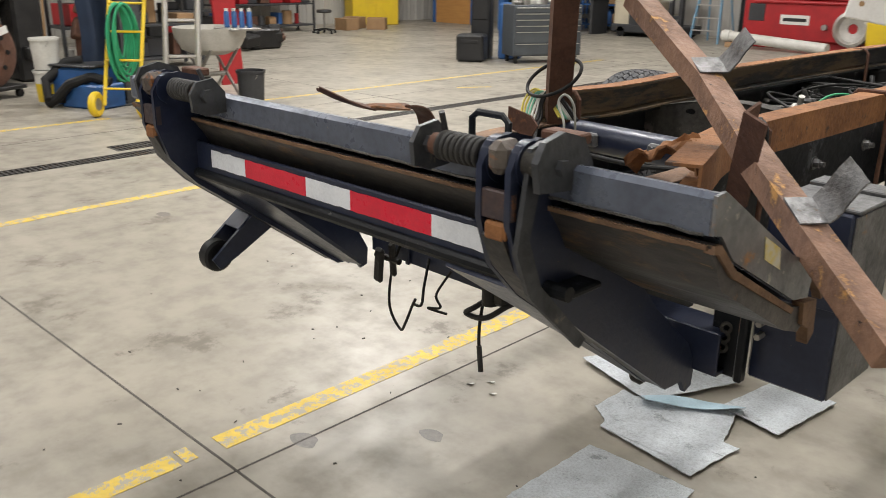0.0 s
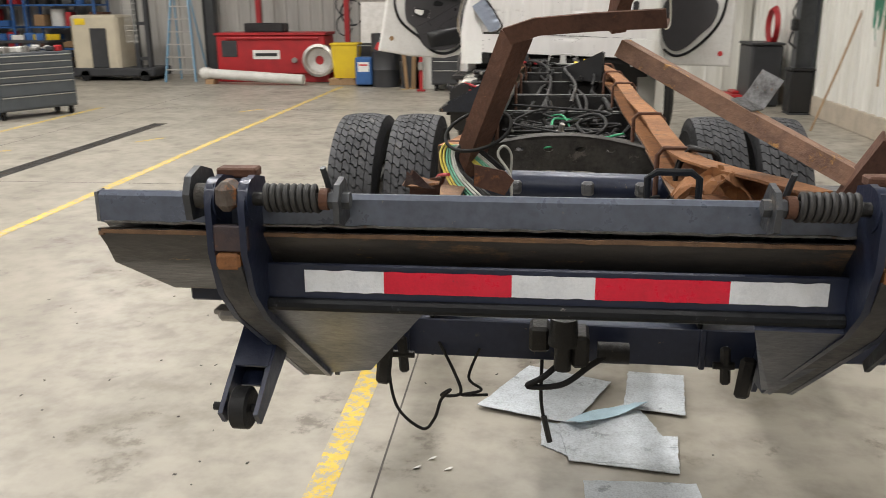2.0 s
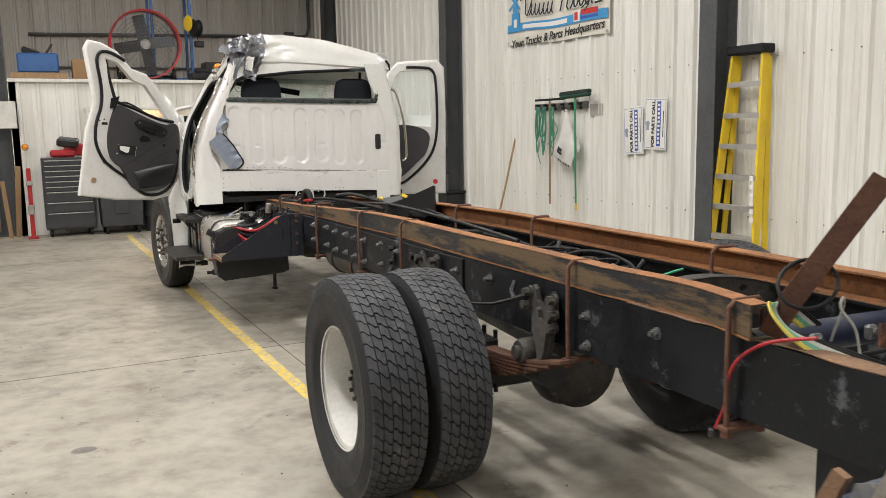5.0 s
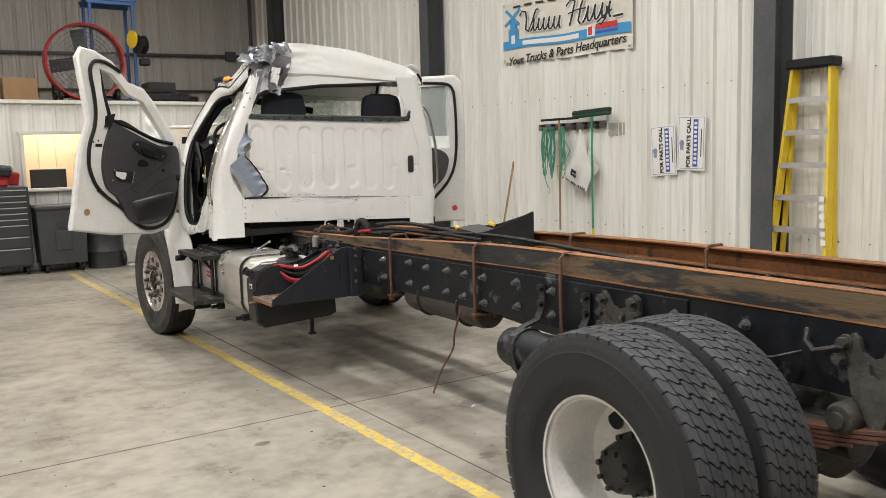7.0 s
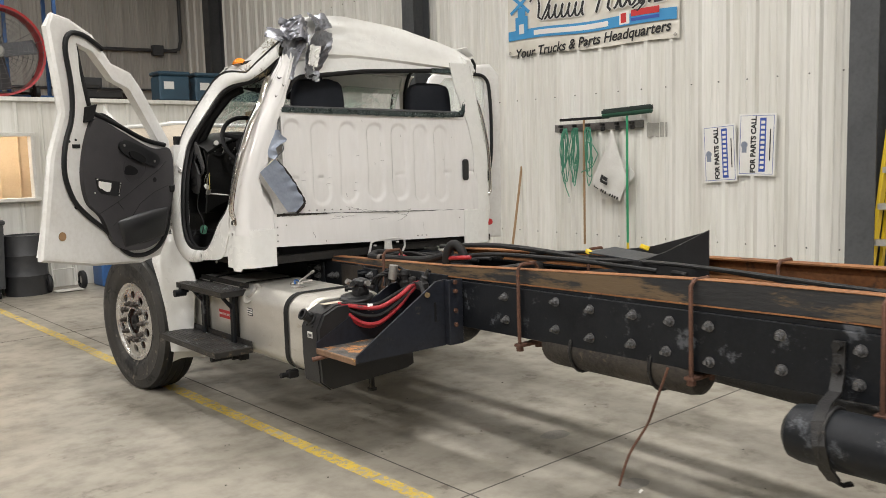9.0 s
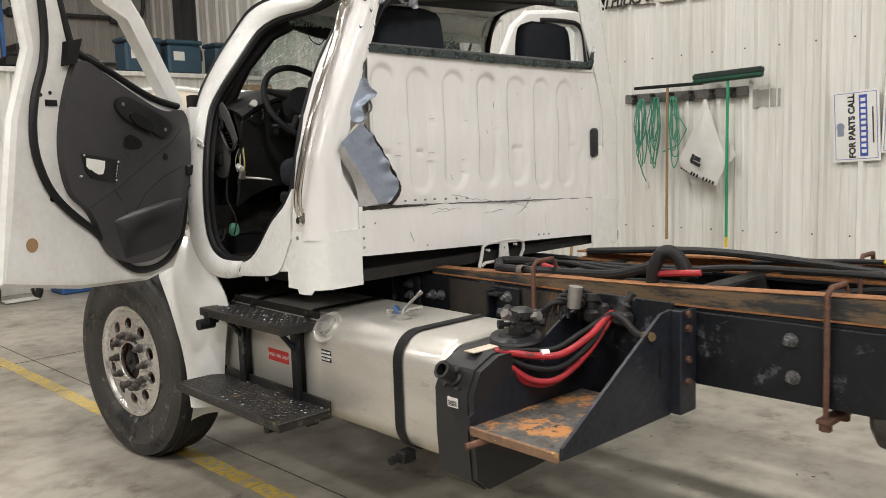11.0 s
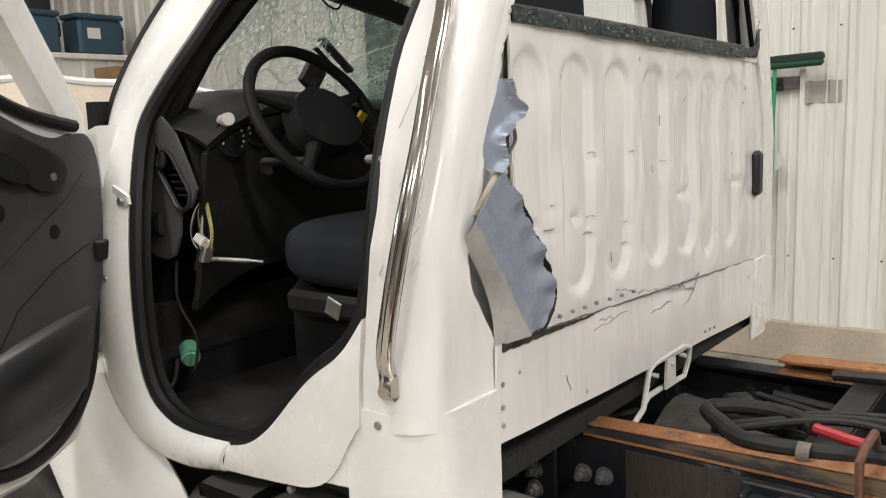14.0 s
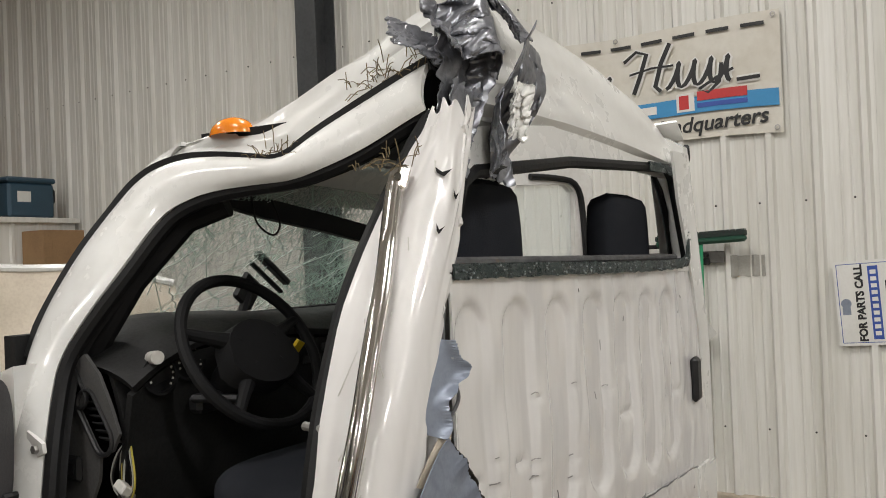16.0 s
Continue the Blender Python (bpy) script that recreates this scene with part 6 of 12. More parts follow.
# raised sill emboss and lower skirt corner
m = MB().plate([(8.02, 1.11), (8.3, 1.085), (8.3, 1.12), (8.24, 1.17), (8.14, 1.24), (8.06, 1.26), (8.02, 1.24)], lambda a, b, t: (-t, a, b), 1.122, 1.126)
part("sill_emboss", m, WHITE, cab)
for s in (-1, 1):
    def skirt(u, v, s=s):
        z = 1.04 + 0.245 * v
        a = math.pi / 2 * min(1, max(0, (u - 0.3) / 0.4))
        if u < 0.3:
            x, y = 1.125, 8.02 - (8.02 - 7.93) * u / 0.3
        elif u < 0.7:
            x, y = 1.025 + 0.1 * math.cos(a), 7.93 - 0.12 * math.sin(a)
        else:
            x, y = 1.025 - 0.145 * (u - 0.7) / 0.3, 7.81
        return (s * (x if s < 0 else x - 0.065), y, z - (0.02 if v == 0 and 0.25 < u < 0.45 else 0))
    part("skirt_corner", MB().grid(skirt, 30, 4, -0.012 * s), WHITE, cab, "white lower corner skirt")


def left_pillar(u, v):
    z = 1.25 + (2.4 - 1.25) * v
    xs, b, p = -lx(z), jy(max(z, 1.36)), px(z)
    r_ = max(0.02, min(0.075, (p - xs) * 0.75))
    if u < 0.35:
        x, y = xs, b + (CB - 0.012 + r_ - b) * u / 0.35
    elif u < 0.7:
        a = math.pi / 2 * (u - 0.35) / 0.35
        x, y = xs + r_ * (1 - math.cos(a)), CB - 0.012 + r_ * (1 - math.sin(a))
    else:
        x, y = xs + r_ + (p - xs - r_) * (u - 0.7) / 0.3, CB - 0.012
    k = max(0.0, (z - 1.95) / 0.45)
    e = min(1, u * 6)
    x += e * (wob(u * 1.6, z * 1.1, 4, 4.0, 0.004) + k * (wob(u * 1.4, z * 1.2, 9, 8, 0.009) + 0.006 * (1 - 2 * abs(noise.noise(Vector((u * 3, z * 9, 1)))))))
    y += e * (wob(u * 1.6, z, 14, 4.0, 0.004) + k * wob(u * 1.4, z * 1.2, 19, 7, 0.008))
    if v > 0.97:
        z += 0.06 * noise.noise(Vector((u * 7, 3, 1)))
    if u > 0.97:
        x += 0.014 * noise.noise(Vector((z * 22, 5, 2)))
    return (x, y, z)


part("corner_pillar", MB().grid(left_pillar, 60, 110, 0.006), WRAP, cab, "dented white rear corner pillar with scrapes", smooth=50)


def right_pillar(u, v):
    z = 1.27 + (2.42 - 1.27) * v
    a = math.pi / 2 * min(1, max(0, (u - 0.25) / 0.45))
    edge = 0.87 - 0.06 * max(0, min(1, (z - 1.95) / 0.3))
    if u < 0.25:
        x, y = 1.055, 7.99 - 0.09 * u / 0.25
    elif u < 0.7:
        x, y = 0.975 + 0.08 * math.cos(a), 7.9 - 0.08 * math.sin(a)
    else:
        x, y = 0.975 - (0.975 - edge) * (u - 0.7) / 0.3, 7.82
    return (x - lean(z), y, z)


part("corner_pillar", MB().grid(right_pillar, 30, 20, -0.01), WHITE, cab, "white rear corner pillar")
# scratches on the left pillar
rj = random.Random(4)
m = MB()
for i in range(26):
    z, y = rj.uniform(1.5, 2.3), rj.uniform(7.845, 7.93)
    m.box((-lx(z) - 0.001, y, z), (0.0025, 0.0014, rj.choice([0.01, 0.02, 0.03, 0.09])), pose(0, 0, 0, rj.uniform(-35, 35), 24, 0))
tagged(part("scrapes", m, PRINTGREY, cab), kind="stuff")


# two short tears in the crushed pillar
for z, u, L_ in ((2.268, 0.42, 0.05), (2.22, 0.62, 0.035), (2.15, 0.55, 0.02)):
    q = [Vector(left_pillar(u + du, (z + dz - 1.25) / 1.15)) + Vector((-0.0045, -0.0045, 0)) for du, dz in ((0.0, 0.0), (L_ * 1.6, -0.012), (L_ * 3.2, -0.006), (L_ * 2.0, -0.022), (L_ * 0.8, -0.014))]
    part("tear", MB().add(q, [(0, 1, 4), (1, 3, 4), (1, 2, 3)]), TRIMBLACK, cab)


# back panel with pressed ribs
def stadium(x, z, cx, w, z0, z1):
    r_ = w / 2
    dz = max(z0 + r_ - z, 0, z - (z1 - r_))
    return math.hypot(x - cx, dz) - r_


RIBS = (-0.715, -0.503, -0.279, -0.05, 0.16, 0.355, 0.546)


# short pressed-in dents across the ribs: x, z, half width
DENTS = ((-0.418, 1.737, 0.03), (-0.192, 1.73, 0.028), (0.026, 1.691, 0.03), (-0.628, 1.631, 0.03), (-0.423, 1.583, 0.03), (-0.433, 1.543, 0.035), (-0.638, 1.577, 0.035), (-0.204, 1.489, 0.03), (-0.2, 1.546, 0.03))


def backp(u, v):
    x = -0.8 + 1.7 * u
    z0 = 1.35 - 0.07 * u
    z = z0 + (2.035 - z0) * v
    d = 0.0
    for c in RIBS:
        q = stadium(x, z, c, 0.138 if c < 0.2 else 0.124, 1.42 if c < 0.3 else 1.39, 1.985 - 0.03 * (c + 0.7))
        k = 1 - min(1, max(0, (q + 0.012) / 0.024))
        d += 0.013 * k * k * (3 - 2 * k)
    d += wob(x, z, 3, 2.2, 0.016) + wob(x, z, 8, 7, 0.006)
    if x > -0.3:
        d += min(1, (x + 0.3) * 4) * 0.009 * max(0, 0.35 - 2.4 * abs(noise.noise(Vector((x * 9, z * 2.6, 4)))))
    for cx, cz, w in DENTS:
        if abs(x - cx) < w:
            d += 0.004 * max(0, 1 - abs(z - cz) / 0.011) * min(1, (w - abs(x - cx)) / 0.01)
    d += 0.01 * max(0, 1 - abs(z - 1.6) / 0.02) * (wob(x * 3, 1, 1, 3, 1) > 0.2)
    return (x, CB + d, z)


back = part("back_panel", MB().grid(backp, 172, 66, -0.006), WRAP, cab, "dented white back panel with pressed vertical ribs")
rbt = random.Random(11)
m = MB()
at_back = lambda x, z, o: (x, backp((x + 0.8) / 1.7, (z - 1.35 + 0.07 * (x + 0.8) / 1.7) / (0.685 + 0.07 * (x + 0.8) / 1.7))[1] - o, z)
for cx, cz, w in DENTS:
    for k in range(1):
        x0 = cx + rbt.uniform(-w, -w * 0.3)
        x1 = x0 + rbt.uniform(0.3, 1.0) * w
        m.tube([at_back(x0, cz + 0.012, 0.0075), at_back((x0 + x1) / 2, cz + 0.014 + rbt.uniform(-0.003, 0.003), 0.0075), at_back(x1, cz + 0.013, 0.0075)], 0.0014, 4)
for i in range(8):
    x, z = rbt.uniform(-0.7, 0.7), rbt.uniform(1.42, 2.0)
    a, q = rbt.uniform(-0.4, 0.4) + (1.57 if rbt.random() < 0.6 else 0), rbt.uniform(0.006, 0.03)
    m.tube([at_back(x, z, 0.007), at_back(x + q * math.cos(a), z + q * math.sin(a), 0.007)], 0.0012, 4)
for x0, z0, x1, z1 in ((-0.2, 1.366, -0.02, 1.345), (-0.02, 1.345, 0.22, 1.338), (0.06, 1.338, 0.19, 1.3), (0.19, 1.3, 0.23, 1.35), (-0.33, 1.4, -0.2, 1.366), (-0.1, 1.35, 0.1, 1.325)):
    m.tube([(x0 + (x1 - x0) * k / 6, CB - 0.0175, z0 + (z1 - z0) * k / 6 + rbt.uniform(-0.006, 0.006)) for k in range(7)], 0.0018, 4)
tagged(part("creases", m, SCUFF, cab), kind="stuff")


def lowp(u, v):
    x = -0.885 + 1.65 * u
    z = 1.163 - 0.062 * u + (0.215 - 0.006 * u) * v
    return (x, CB - 0.012 + wob(x, z, 2, 3, 0.008) + 0.012 * math.exp(-((x - 0.1) / 0.25) ** 2 - ((z - 1.33) / 0.04) ** 2), z)


part("lower_back_panel", MB().grid(lowp, 60, 14, -0.006), WRAP, cab, "white lower back strip with rivets")
m = MB().box((0.822, CB - 0.016, 1.158), (0.15, 0.012, 0.295), b=0.004)
part("edge_strip", m, WHITE, cab)
m = MB()
for z in (1.2, 1.24, 1.29):
    m.cyl((-0.865, CB - 0.02, z), (-0.865, CB - 0.012, z), 0.006, n=8)
for x in (-0.5, -0.46, -0.42, -0.31, 0.29, 0.33, 0.37):
    m.cyl((x, CB - 0.0205, 1.172 - 0.034 * (x + 0.5)), (x, CB - 0.012, 1.172 - 0.034 * (x + 0.5)), 0.005, n=8)
for x, z in ((-0.62, 1.385), (-0.56, 1.385), (-0.5, 1.383), (-0.44, 1.382), (-0.37, 1.378), (-0.3, 1.375), (-0.23, 1.372), (-0.8, 1.37), (-0.72, 1.372), (-0.8, 1.3), (0.7, 1.25)):
    m.cyl((x, CB - 0.02, z), (x, CB - 0.012, z), 0.005, n=8)
for x0, z0, x1, z1 in ((-0.46, 1.315, -0.27, 1.33), (-0.12, 1.29, 0.02, 1.3), (-0.43, 1.335, -0.36, 1.33), (0.1, 1.26, 0.2, 1.3), (-0.6, 1.24, -0.58, 1.2)):
    m.tube([(x0 + (x1 - x0) * k / 5, CB - 0.0185, z0 + (z1 - z0) * k / 5 + 0.004 * math.sin(k * 2.1)) for k in range(6)], 0.0014, 4)
tagged(part("rivets", m, SCUFF, cab), kind="stuff")
part("scraped_seam", MB().grid(lambda u, v: (-0.868 + 0.4 * u, CB - 0.0225, 1.36 - 0.004 * u + (0.02 * (1 - 0.8 * u)) * v + 0.004 * noise.noise(Vector((u * 22, v * 2, 4)))), 40, 3, 0.002), SOOTSHADE, cab, "blackened scraped seam")
part("seam_lip", MB().tube([(-0.86 + 1.61 * k / 40, CB - 0.016 + 0.002 * math.sin(k * 1.7), 1.377 - 0.0017 * k + 0.0012 * math.sin(k * 2.3)) for k in range(41)], 0.0028, 5), GREYPAINTLIT, cab)
part("pull_handle", MB().box((0.775, CB - 0.018, 1.615), (0.062, 0.03, 0.16), b=0.014), BLACKPLASTIC, cab, "black plastic pull handle")
m = MB().tube([(-0.19, CB + 0.0, 0.99), (-0.155, CB - 0.01, 1.02), (-0.138, CB - 0.012, 1.08), (-0.128, CB - 0.014, 1.125), (-0.1, CB - 0.016, 1.137), (0.0, CB - 0.018, 1.142), (0.1, CB - 0.018, 1.142), (0.165, CB - 0.016, 1.125), (0.172, CB - 0.01, 1.08), (0.15, CB - 0.005, 1.035), (0.08, CB, 1.035), (-0.02, CB, 1.04), (-0.1, CB, 1.04), (-0.13, CB, 1.025)], 0.0085, 8)
m.plate([(-0.01, 1.14), (0.045, 1.14), (0.055, 1.04), (-0.02, 1.04)], lambda a, b, t: (a, t, b), CB - 0.02, CB - 0.012).cyl((-0.1, CB - 0.03, 1.105), (-0.1, CB - 0.01, 1.105), 0.007, n=6).cyl((0.02, CB - 0.03, 1.11), (0.02, CB - 0.01, 1.11), 0.007, n=6).cyl((0.1, CB - 0.03, 1.115), (0.1, CB - 0.01, 1.115), 0.007, n=6)
part("rear_bracket", m, WHITEIN, cab, "white bent tube bracket with two windows")

# rear window opening frame, header and black seal
win = [(-0.8, 2.05), (0.77, 2.03), (0.79, 2.06), (0.77, 2.33), (0.73, 2.37), (-0.1, 2.33), (-0.62, 2.27), (-0.68, 2.24)]
hdr = [(-0.84, 2.03), (0.83, 2.0), (0.84, 2.42), (0.5, 2.47), (0, 2.44), (-0.55, 2.38), (-0.72, 2.35)]
part("window_surround", MB().plate(hdr, lambda a, b, t: (a, t + max(0, b - 2.03) * 0.12, b), CB - 0.004, CB + 0.03, [win]), WHITE, cab)
part("window_seal", MB().tube([(p[0], CB + max(0, p[1] - 2.03) * 0.12 + 0.002, p[1]) for p in win], 0.017, 8, closed=True), SEAL, cab, "black rubber window seal with glass crumbs")
rg = random.Random(2)
# band of shattered tinted glass left along the bottom and the far side of the opening
BAND = [(-0.79, 2.052), (-0.4, 2.046), (0.1, 2.034), (0.5, 2.028), (0.7, 2.03), (0.765, 2.055), (0.785, 2.12), (0.78, 2.24), (0.765, 2.33), (0.71, 2.362), (0.5, 2.36)]
bd = resample([(a, 0, b) for a, b in BAND], 160)
bc = Vector((0.0, 0, 2.2))


def band(u, v):
    p = bd[round(u * 160)]
    d = (bd[min(160, round(u * 160) + 1)] - bd[max(0, round(u * 160) - 1)]).normalized()
    q = p + Vector((-d.z, 0, d.x)) * ((v - 0.5) * 0.032 + 0.005 * noise.noise(Vector((u * 60, v * 3, 1))) * abs(v - 0.5) * 2)
    return (q.x, CB - 0.02 + max(0, q.z - 2.03) * 0.12 + 0.004 * noise.noise(Vector((u * 90, v * 5, 3))), q.z)


part("inner_sill", MB().box((0.0, CB + 0.05, 2.062), (1.5, 0.06, 0.02), pose(0, 0, 0, 0, 0.8, 0), b=0.006), GREYPAINTLIT, cab)
part("shattered_band", MB().grid(band, 160, 6, 0.004), SHATTER, cab, "shattered dark green glass left in the window seal")
m = MB()
for i in range(150):
    p = band(rg.random(), rg.uniform(0.05, 0.95))
    s_ = rg.uniform(0.002, 0.004)
    m.box((p[0], p[1] - 0.005, p[2]), (s_, s_, s_), pose(0, 0, 0, rg.uniform(0, 90), rg.uniform(0, 90), 0))
tagged(part("glass_crumbs", m, CRUMB, cab), kind="stuff")

# crushed roof: back face with two creases, top, and the side sheet down to the gutter
peak = table([(-0.62, 2.655), (-0.4, 2.7), (-0.2, 2.705), (0.29, 2.66), (0.6, 2.59), (0.8, 2.54), (0.98, 2.47)])


def roof_back(u, v):
    x = -0.66 + 1.6 * u
    zb = 2.355 - 0.02 * u
    zp = peak(x)
    y = CB + 0.03 + 0.085 * v ** 1.5
    z = zb + (zp - zb) * v
    step_ = 0.03 if v > 0.22 else (0.03 * (v - 0.16) / 0.06 if v > 0.16 else 0.0)
    step_ += 0.014 if v > 0.1 else 0
    k = max(0, 1 - u * 2.2)
    return (x, y - step_ + 0.03 + wob(x, v, 2, 2.5, 0.012) + k * wob(x, v, 5, 7, 0.03), z + wob(x, v, 8, 2.2, 0.01))


part("roof", MB().grid(roof_back, 70, 26, 0.006), WHITE, cab, "crushed white cab roof, creased along its back")
SIL = [(-0.77, 8.85, 2.324), (-0.742, 8.753, 2.4), (-0.735, 8.56, 2.42), (-0.72, 8.415, 2.437), (-0.715, 8.3, 2.473), (-0.695, 8.174, 2.535), (-0.685, 8.09, 2.56), (-0.67, 8.02, 2.61), (-0.655, 7.93, 2.65)]
part("roof_side", loft([left_at(y, z) for y, z in FRAME_OUT[9:]], SIL, 50, 10, 0.0, 0.006, rough=0.012), WHITE, cab, "folded white roof side above the doorway", smooth=50)
sil = resample(SIL[::-1], 40)


def roof_top(u, v):
    a = sil[round(v * 40)]
    x0, x1 = a.x, 0.95 - 0.03 * v
    x = x0 + (x1 - x0) * u
    y1 = 7.9 + 0.78 * v
    zr = peak(x) * (1 - v) + (2.42 - 0.02 * u) * v + 0.02 * math.sin(math.pi * v)
    w_ = min(1, u * 5)
    return (x, a.y + (y1 + 0.06 - a.y) * w_, (a.z + (zr - a.z) * w_) - 0.03 * w_ * (1 - w_) + wob(x, v, 1, 3, 0.02) * w_)


part("roof_top", MB().grid(roof_top, 50, 40, 0.006), WHITE, cab, smooth=50)
part("roof_right", MB().grid(lambda u, v: (0.86 + 0.08 * v, 7.87 + 0.86 * u, 2.55 - 0.02 * u - 0.06 * v), 10, 6, 0.006), WHITE, cab)
part("front_header", MB().grid(lambda u, v: (-0.76 + 1.72 * u, 8.66 + 0.12 * v, 2.41 - 0.14 * v * v + wob(u, v, 1, 4, 0.015)), 30, 6, 0.01), WHITE, cab)
part("corner_gap_seal", MB().tube([(0.9, 7.85, 2.46), (0.94, 7.86, 2.42), (0.95, 7.88, 2.36)], 0.012, 6), SEAL, cab)

# torn sheet metal at the rear left roof corner: sharp folds
def crumple(cx, cy, cz, w, h, seed, tilt, amp=0.05, taper=0.0, curl=0.0):
    def fold(a, b):
        q = 0.0
        for k, (fx, fz, am) in enumerate(((7.0, 1.6, 1.0), (3.0, 5.0, 0.5), (16.0, 9.0, 0.16))):
            n0 = noise.noise(Vector((a * fx + seed * 3.1, b * fz + seed * 1.7, k * 7.3)))
            q += am * (1 - 2.4 * abs(n0))
        return q * amp

    def fn(u, v):
        a, b = (u - 0.5) * w * (1 - taper * v), -v * h
        rag = 0.02 * noise.noise(Vector((u * 9 + seed, v * 9, 2.0)))
        p = Vector((a + rag, fold(a, b) - curl * (u - 0.5) ** 2 * 4 * w, b + rag))
        return Vector((cx, cy, cz)) + tilt @ p
    return MB().grid(fn, 44, 48, 0.0025)


tt = lambda a, b, c: Euler((radians(a), radians(b), radians(c))).to_matrix()
part("torn_metal", crumple(-0.63, 7.86, 2.665, 0.2, 0.17, 3, tt(-30, 6, -10), 0.05, 0.1), TORN, cab, "torn crumpled bare sheet metal", smooth=28)
part("torn_metal", crumple(-0.64, 7.83, 2.57, 0.19, 0.24, 22, tt(-6, 16, -22), 0.045, 0.55, 0.12), TORN, cab, "torn crumpled bare sheet metal", smooth=28)
part("torn_metal", crumple(-0.475, 7.79, 2.58, 0.17, 0.33, 12, tt(4, 14, 12), 0.05, 0.1, 0.22), TORN, cab, "torn hanging sheet metal", smooth=28)
part("torn_metal", crumple(-0.545, 7.775, 2.47, 0.07, 0.13, 31, tt(4, 10, 4), 0.012, 0.0, 0.3), WHITE, cab, smooth=40)
part("torn_metal", crumple(-0.67, 7.84, 2.45, 0.09, 0.2, 71, tt(0, 10, -8), 0.025, 0.5), TORN, cab, smooth=28)
part("torn_metal", crumple(-0.47, 7.87, 2.7, 0.16, 0.12, 51, tt(-40, -8, 10), 0.03), TORN, cab, smooth=28)
part("torn_metal", crumple(-0.74, 7.9, 2.6, 0.12, 0.1, 81, tt(-35, 20, -30), 0.03), TORN, cab, smooth=28)
# black box added for the shade in the gap behind the torn sheets
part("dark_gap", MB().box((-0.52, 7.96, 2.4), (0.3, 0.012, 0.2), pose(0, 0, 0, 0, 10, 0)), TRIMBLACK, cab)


# peeled blue-grey sheets on the back panel's left edge
def flap(line0, line1, d0, d1, curl, seed, material, label, n=140):
    """Sheet between two edges (x, z) that stand d0 and d1 proud of the back; its free edge is torn and curls."""
    A, B = resample([(a, 0, b) for a, b in line0], n), resample([(a, 0, b) for a, b in line1], n)

    def fn(u, v):
        k = round(u * n)
        p = A[k].lerp(B[k], v)
        y = CB - d0 + (d0 - d1) * v - curl * v ** 5 * (0.6 + 0.8 * noise.noise(Vector((u * 9, seed, 1)))) + 0.003 * noise.noise(Vector((u * 3, v * 1.6, seed)))
        tooth = curl * 0.5 * max(0.0, v - 0.75) * 4 * (abs(noise.noise(Vector((u * 34, seed, 5)))) + 0.5 * noise.noise(Vector((u * 80, seed, 2))))
        return (p.x + tooth, y, p.z + tooth * 0.4)
    part("peeled_strip", MB().grid(fn, n, 10, 0.0018), material, cab, label, smooth=40)


flap([(-0.84, 1.922), (-0.862, 1.881), (-0.888, 1.827), (-0.908, 1.778), (-0.9, 1.745)], [(-0.831, 1.918), (-0.813, 1.884), (-0.768, 1.856), (-0.811, 1.834), (-0.853, 1.812), (-0.86, 1.787), (-0.846, 1.758), (-0.872, 1.734)], 0.012, 0.028, 0.016, 3, BLUEGREY, "peeled blue-grey metal flap with a torn edge")
flap([(-0.985, 1.652), (-0.946, 1.587), (-0.883, 1.507), (-0.815, 1.407), (-0.8, 1.385)], [(-0.865, 1.735), (-0.81, 1.674), (-0.76, 1.608), (-0.706, 1.514), (-0.668, 1.455), (-0.69, 1.422), (-0.735, 1.386)], 0.05, 0.026, 0.02, 5, BLUEGREY, "long peeled blue-grey metal strip with a ragged edge")
flap([(-0.975, 1.61), (-0.958, 1.574), (-0.905, 1.508), (-0.884, 1.434), (-0.88, 1.372)], [(-0.985, 1.652), (-0.946, 1.587), (-0.883, 1.507), (-0.815, 1.407), (-0.8, 1.385)], 0.01, 0.05, 0.0, 9, FOLDGREY, "folded grey-white metal strip")
flap([(-0.865, 1.742), (-0.915, 1.699), (-0.95, 1.658)], [(-0.845, 1.738), (-0.855, 1.7), (-0.9, 1.64)], 0.018, 0.03, 0.0, 8, CREAM, "cream torn inner sheet")
# the long strip's shadow on the panel, painted as a narrow dark sheet
flap([(-0.862, 1.722), (-0.806, 1.664), (-0.752, 1.598), (-0.698, 1.504), (-0.66, 1.448), (-0.68, 1.415), (-0.725, 1.38)], [(-0.848, 1.73), (-0.788, 1.668), (-0.735, 1.6), (-0.684, 1.508), (-0.648, 1.452), (-0.664, 1.41), (-0.715, 1.374)], 0.012, 0.02, 0.014, 12, SOOTSHADE, "shadow beside the strip, made as a dark ragged edge")
part("panel_recess", MB().grid(lambda u, v: (px(1.385 + 0.66 * v) - 0.03 + 0.17 * u, CB + 0.012 + 0.02 * math.sin(3 * u), 1.385 + 0.66 * v), 8, 20, -0.004), WHITEIN, cab)
cable("torn_edge", [(-0.8, CB - 0.004, 2.03), (-0.82, CB - 0.004, 1.95), (-0.825, CB - 0.01, 1.88), (-0.79, CB - 0.015, 1.8), (-0.84, CB - 0.012, 1.74), (-0.78, CB - 0.012, 1.66), (-0.74, CB - 0.02, 1.54), (-0.7, CB - 0.012, 1.46), (-0.73, CB - 0.012, 1.39)], 0.004, GREYPAINTLIT, cab)
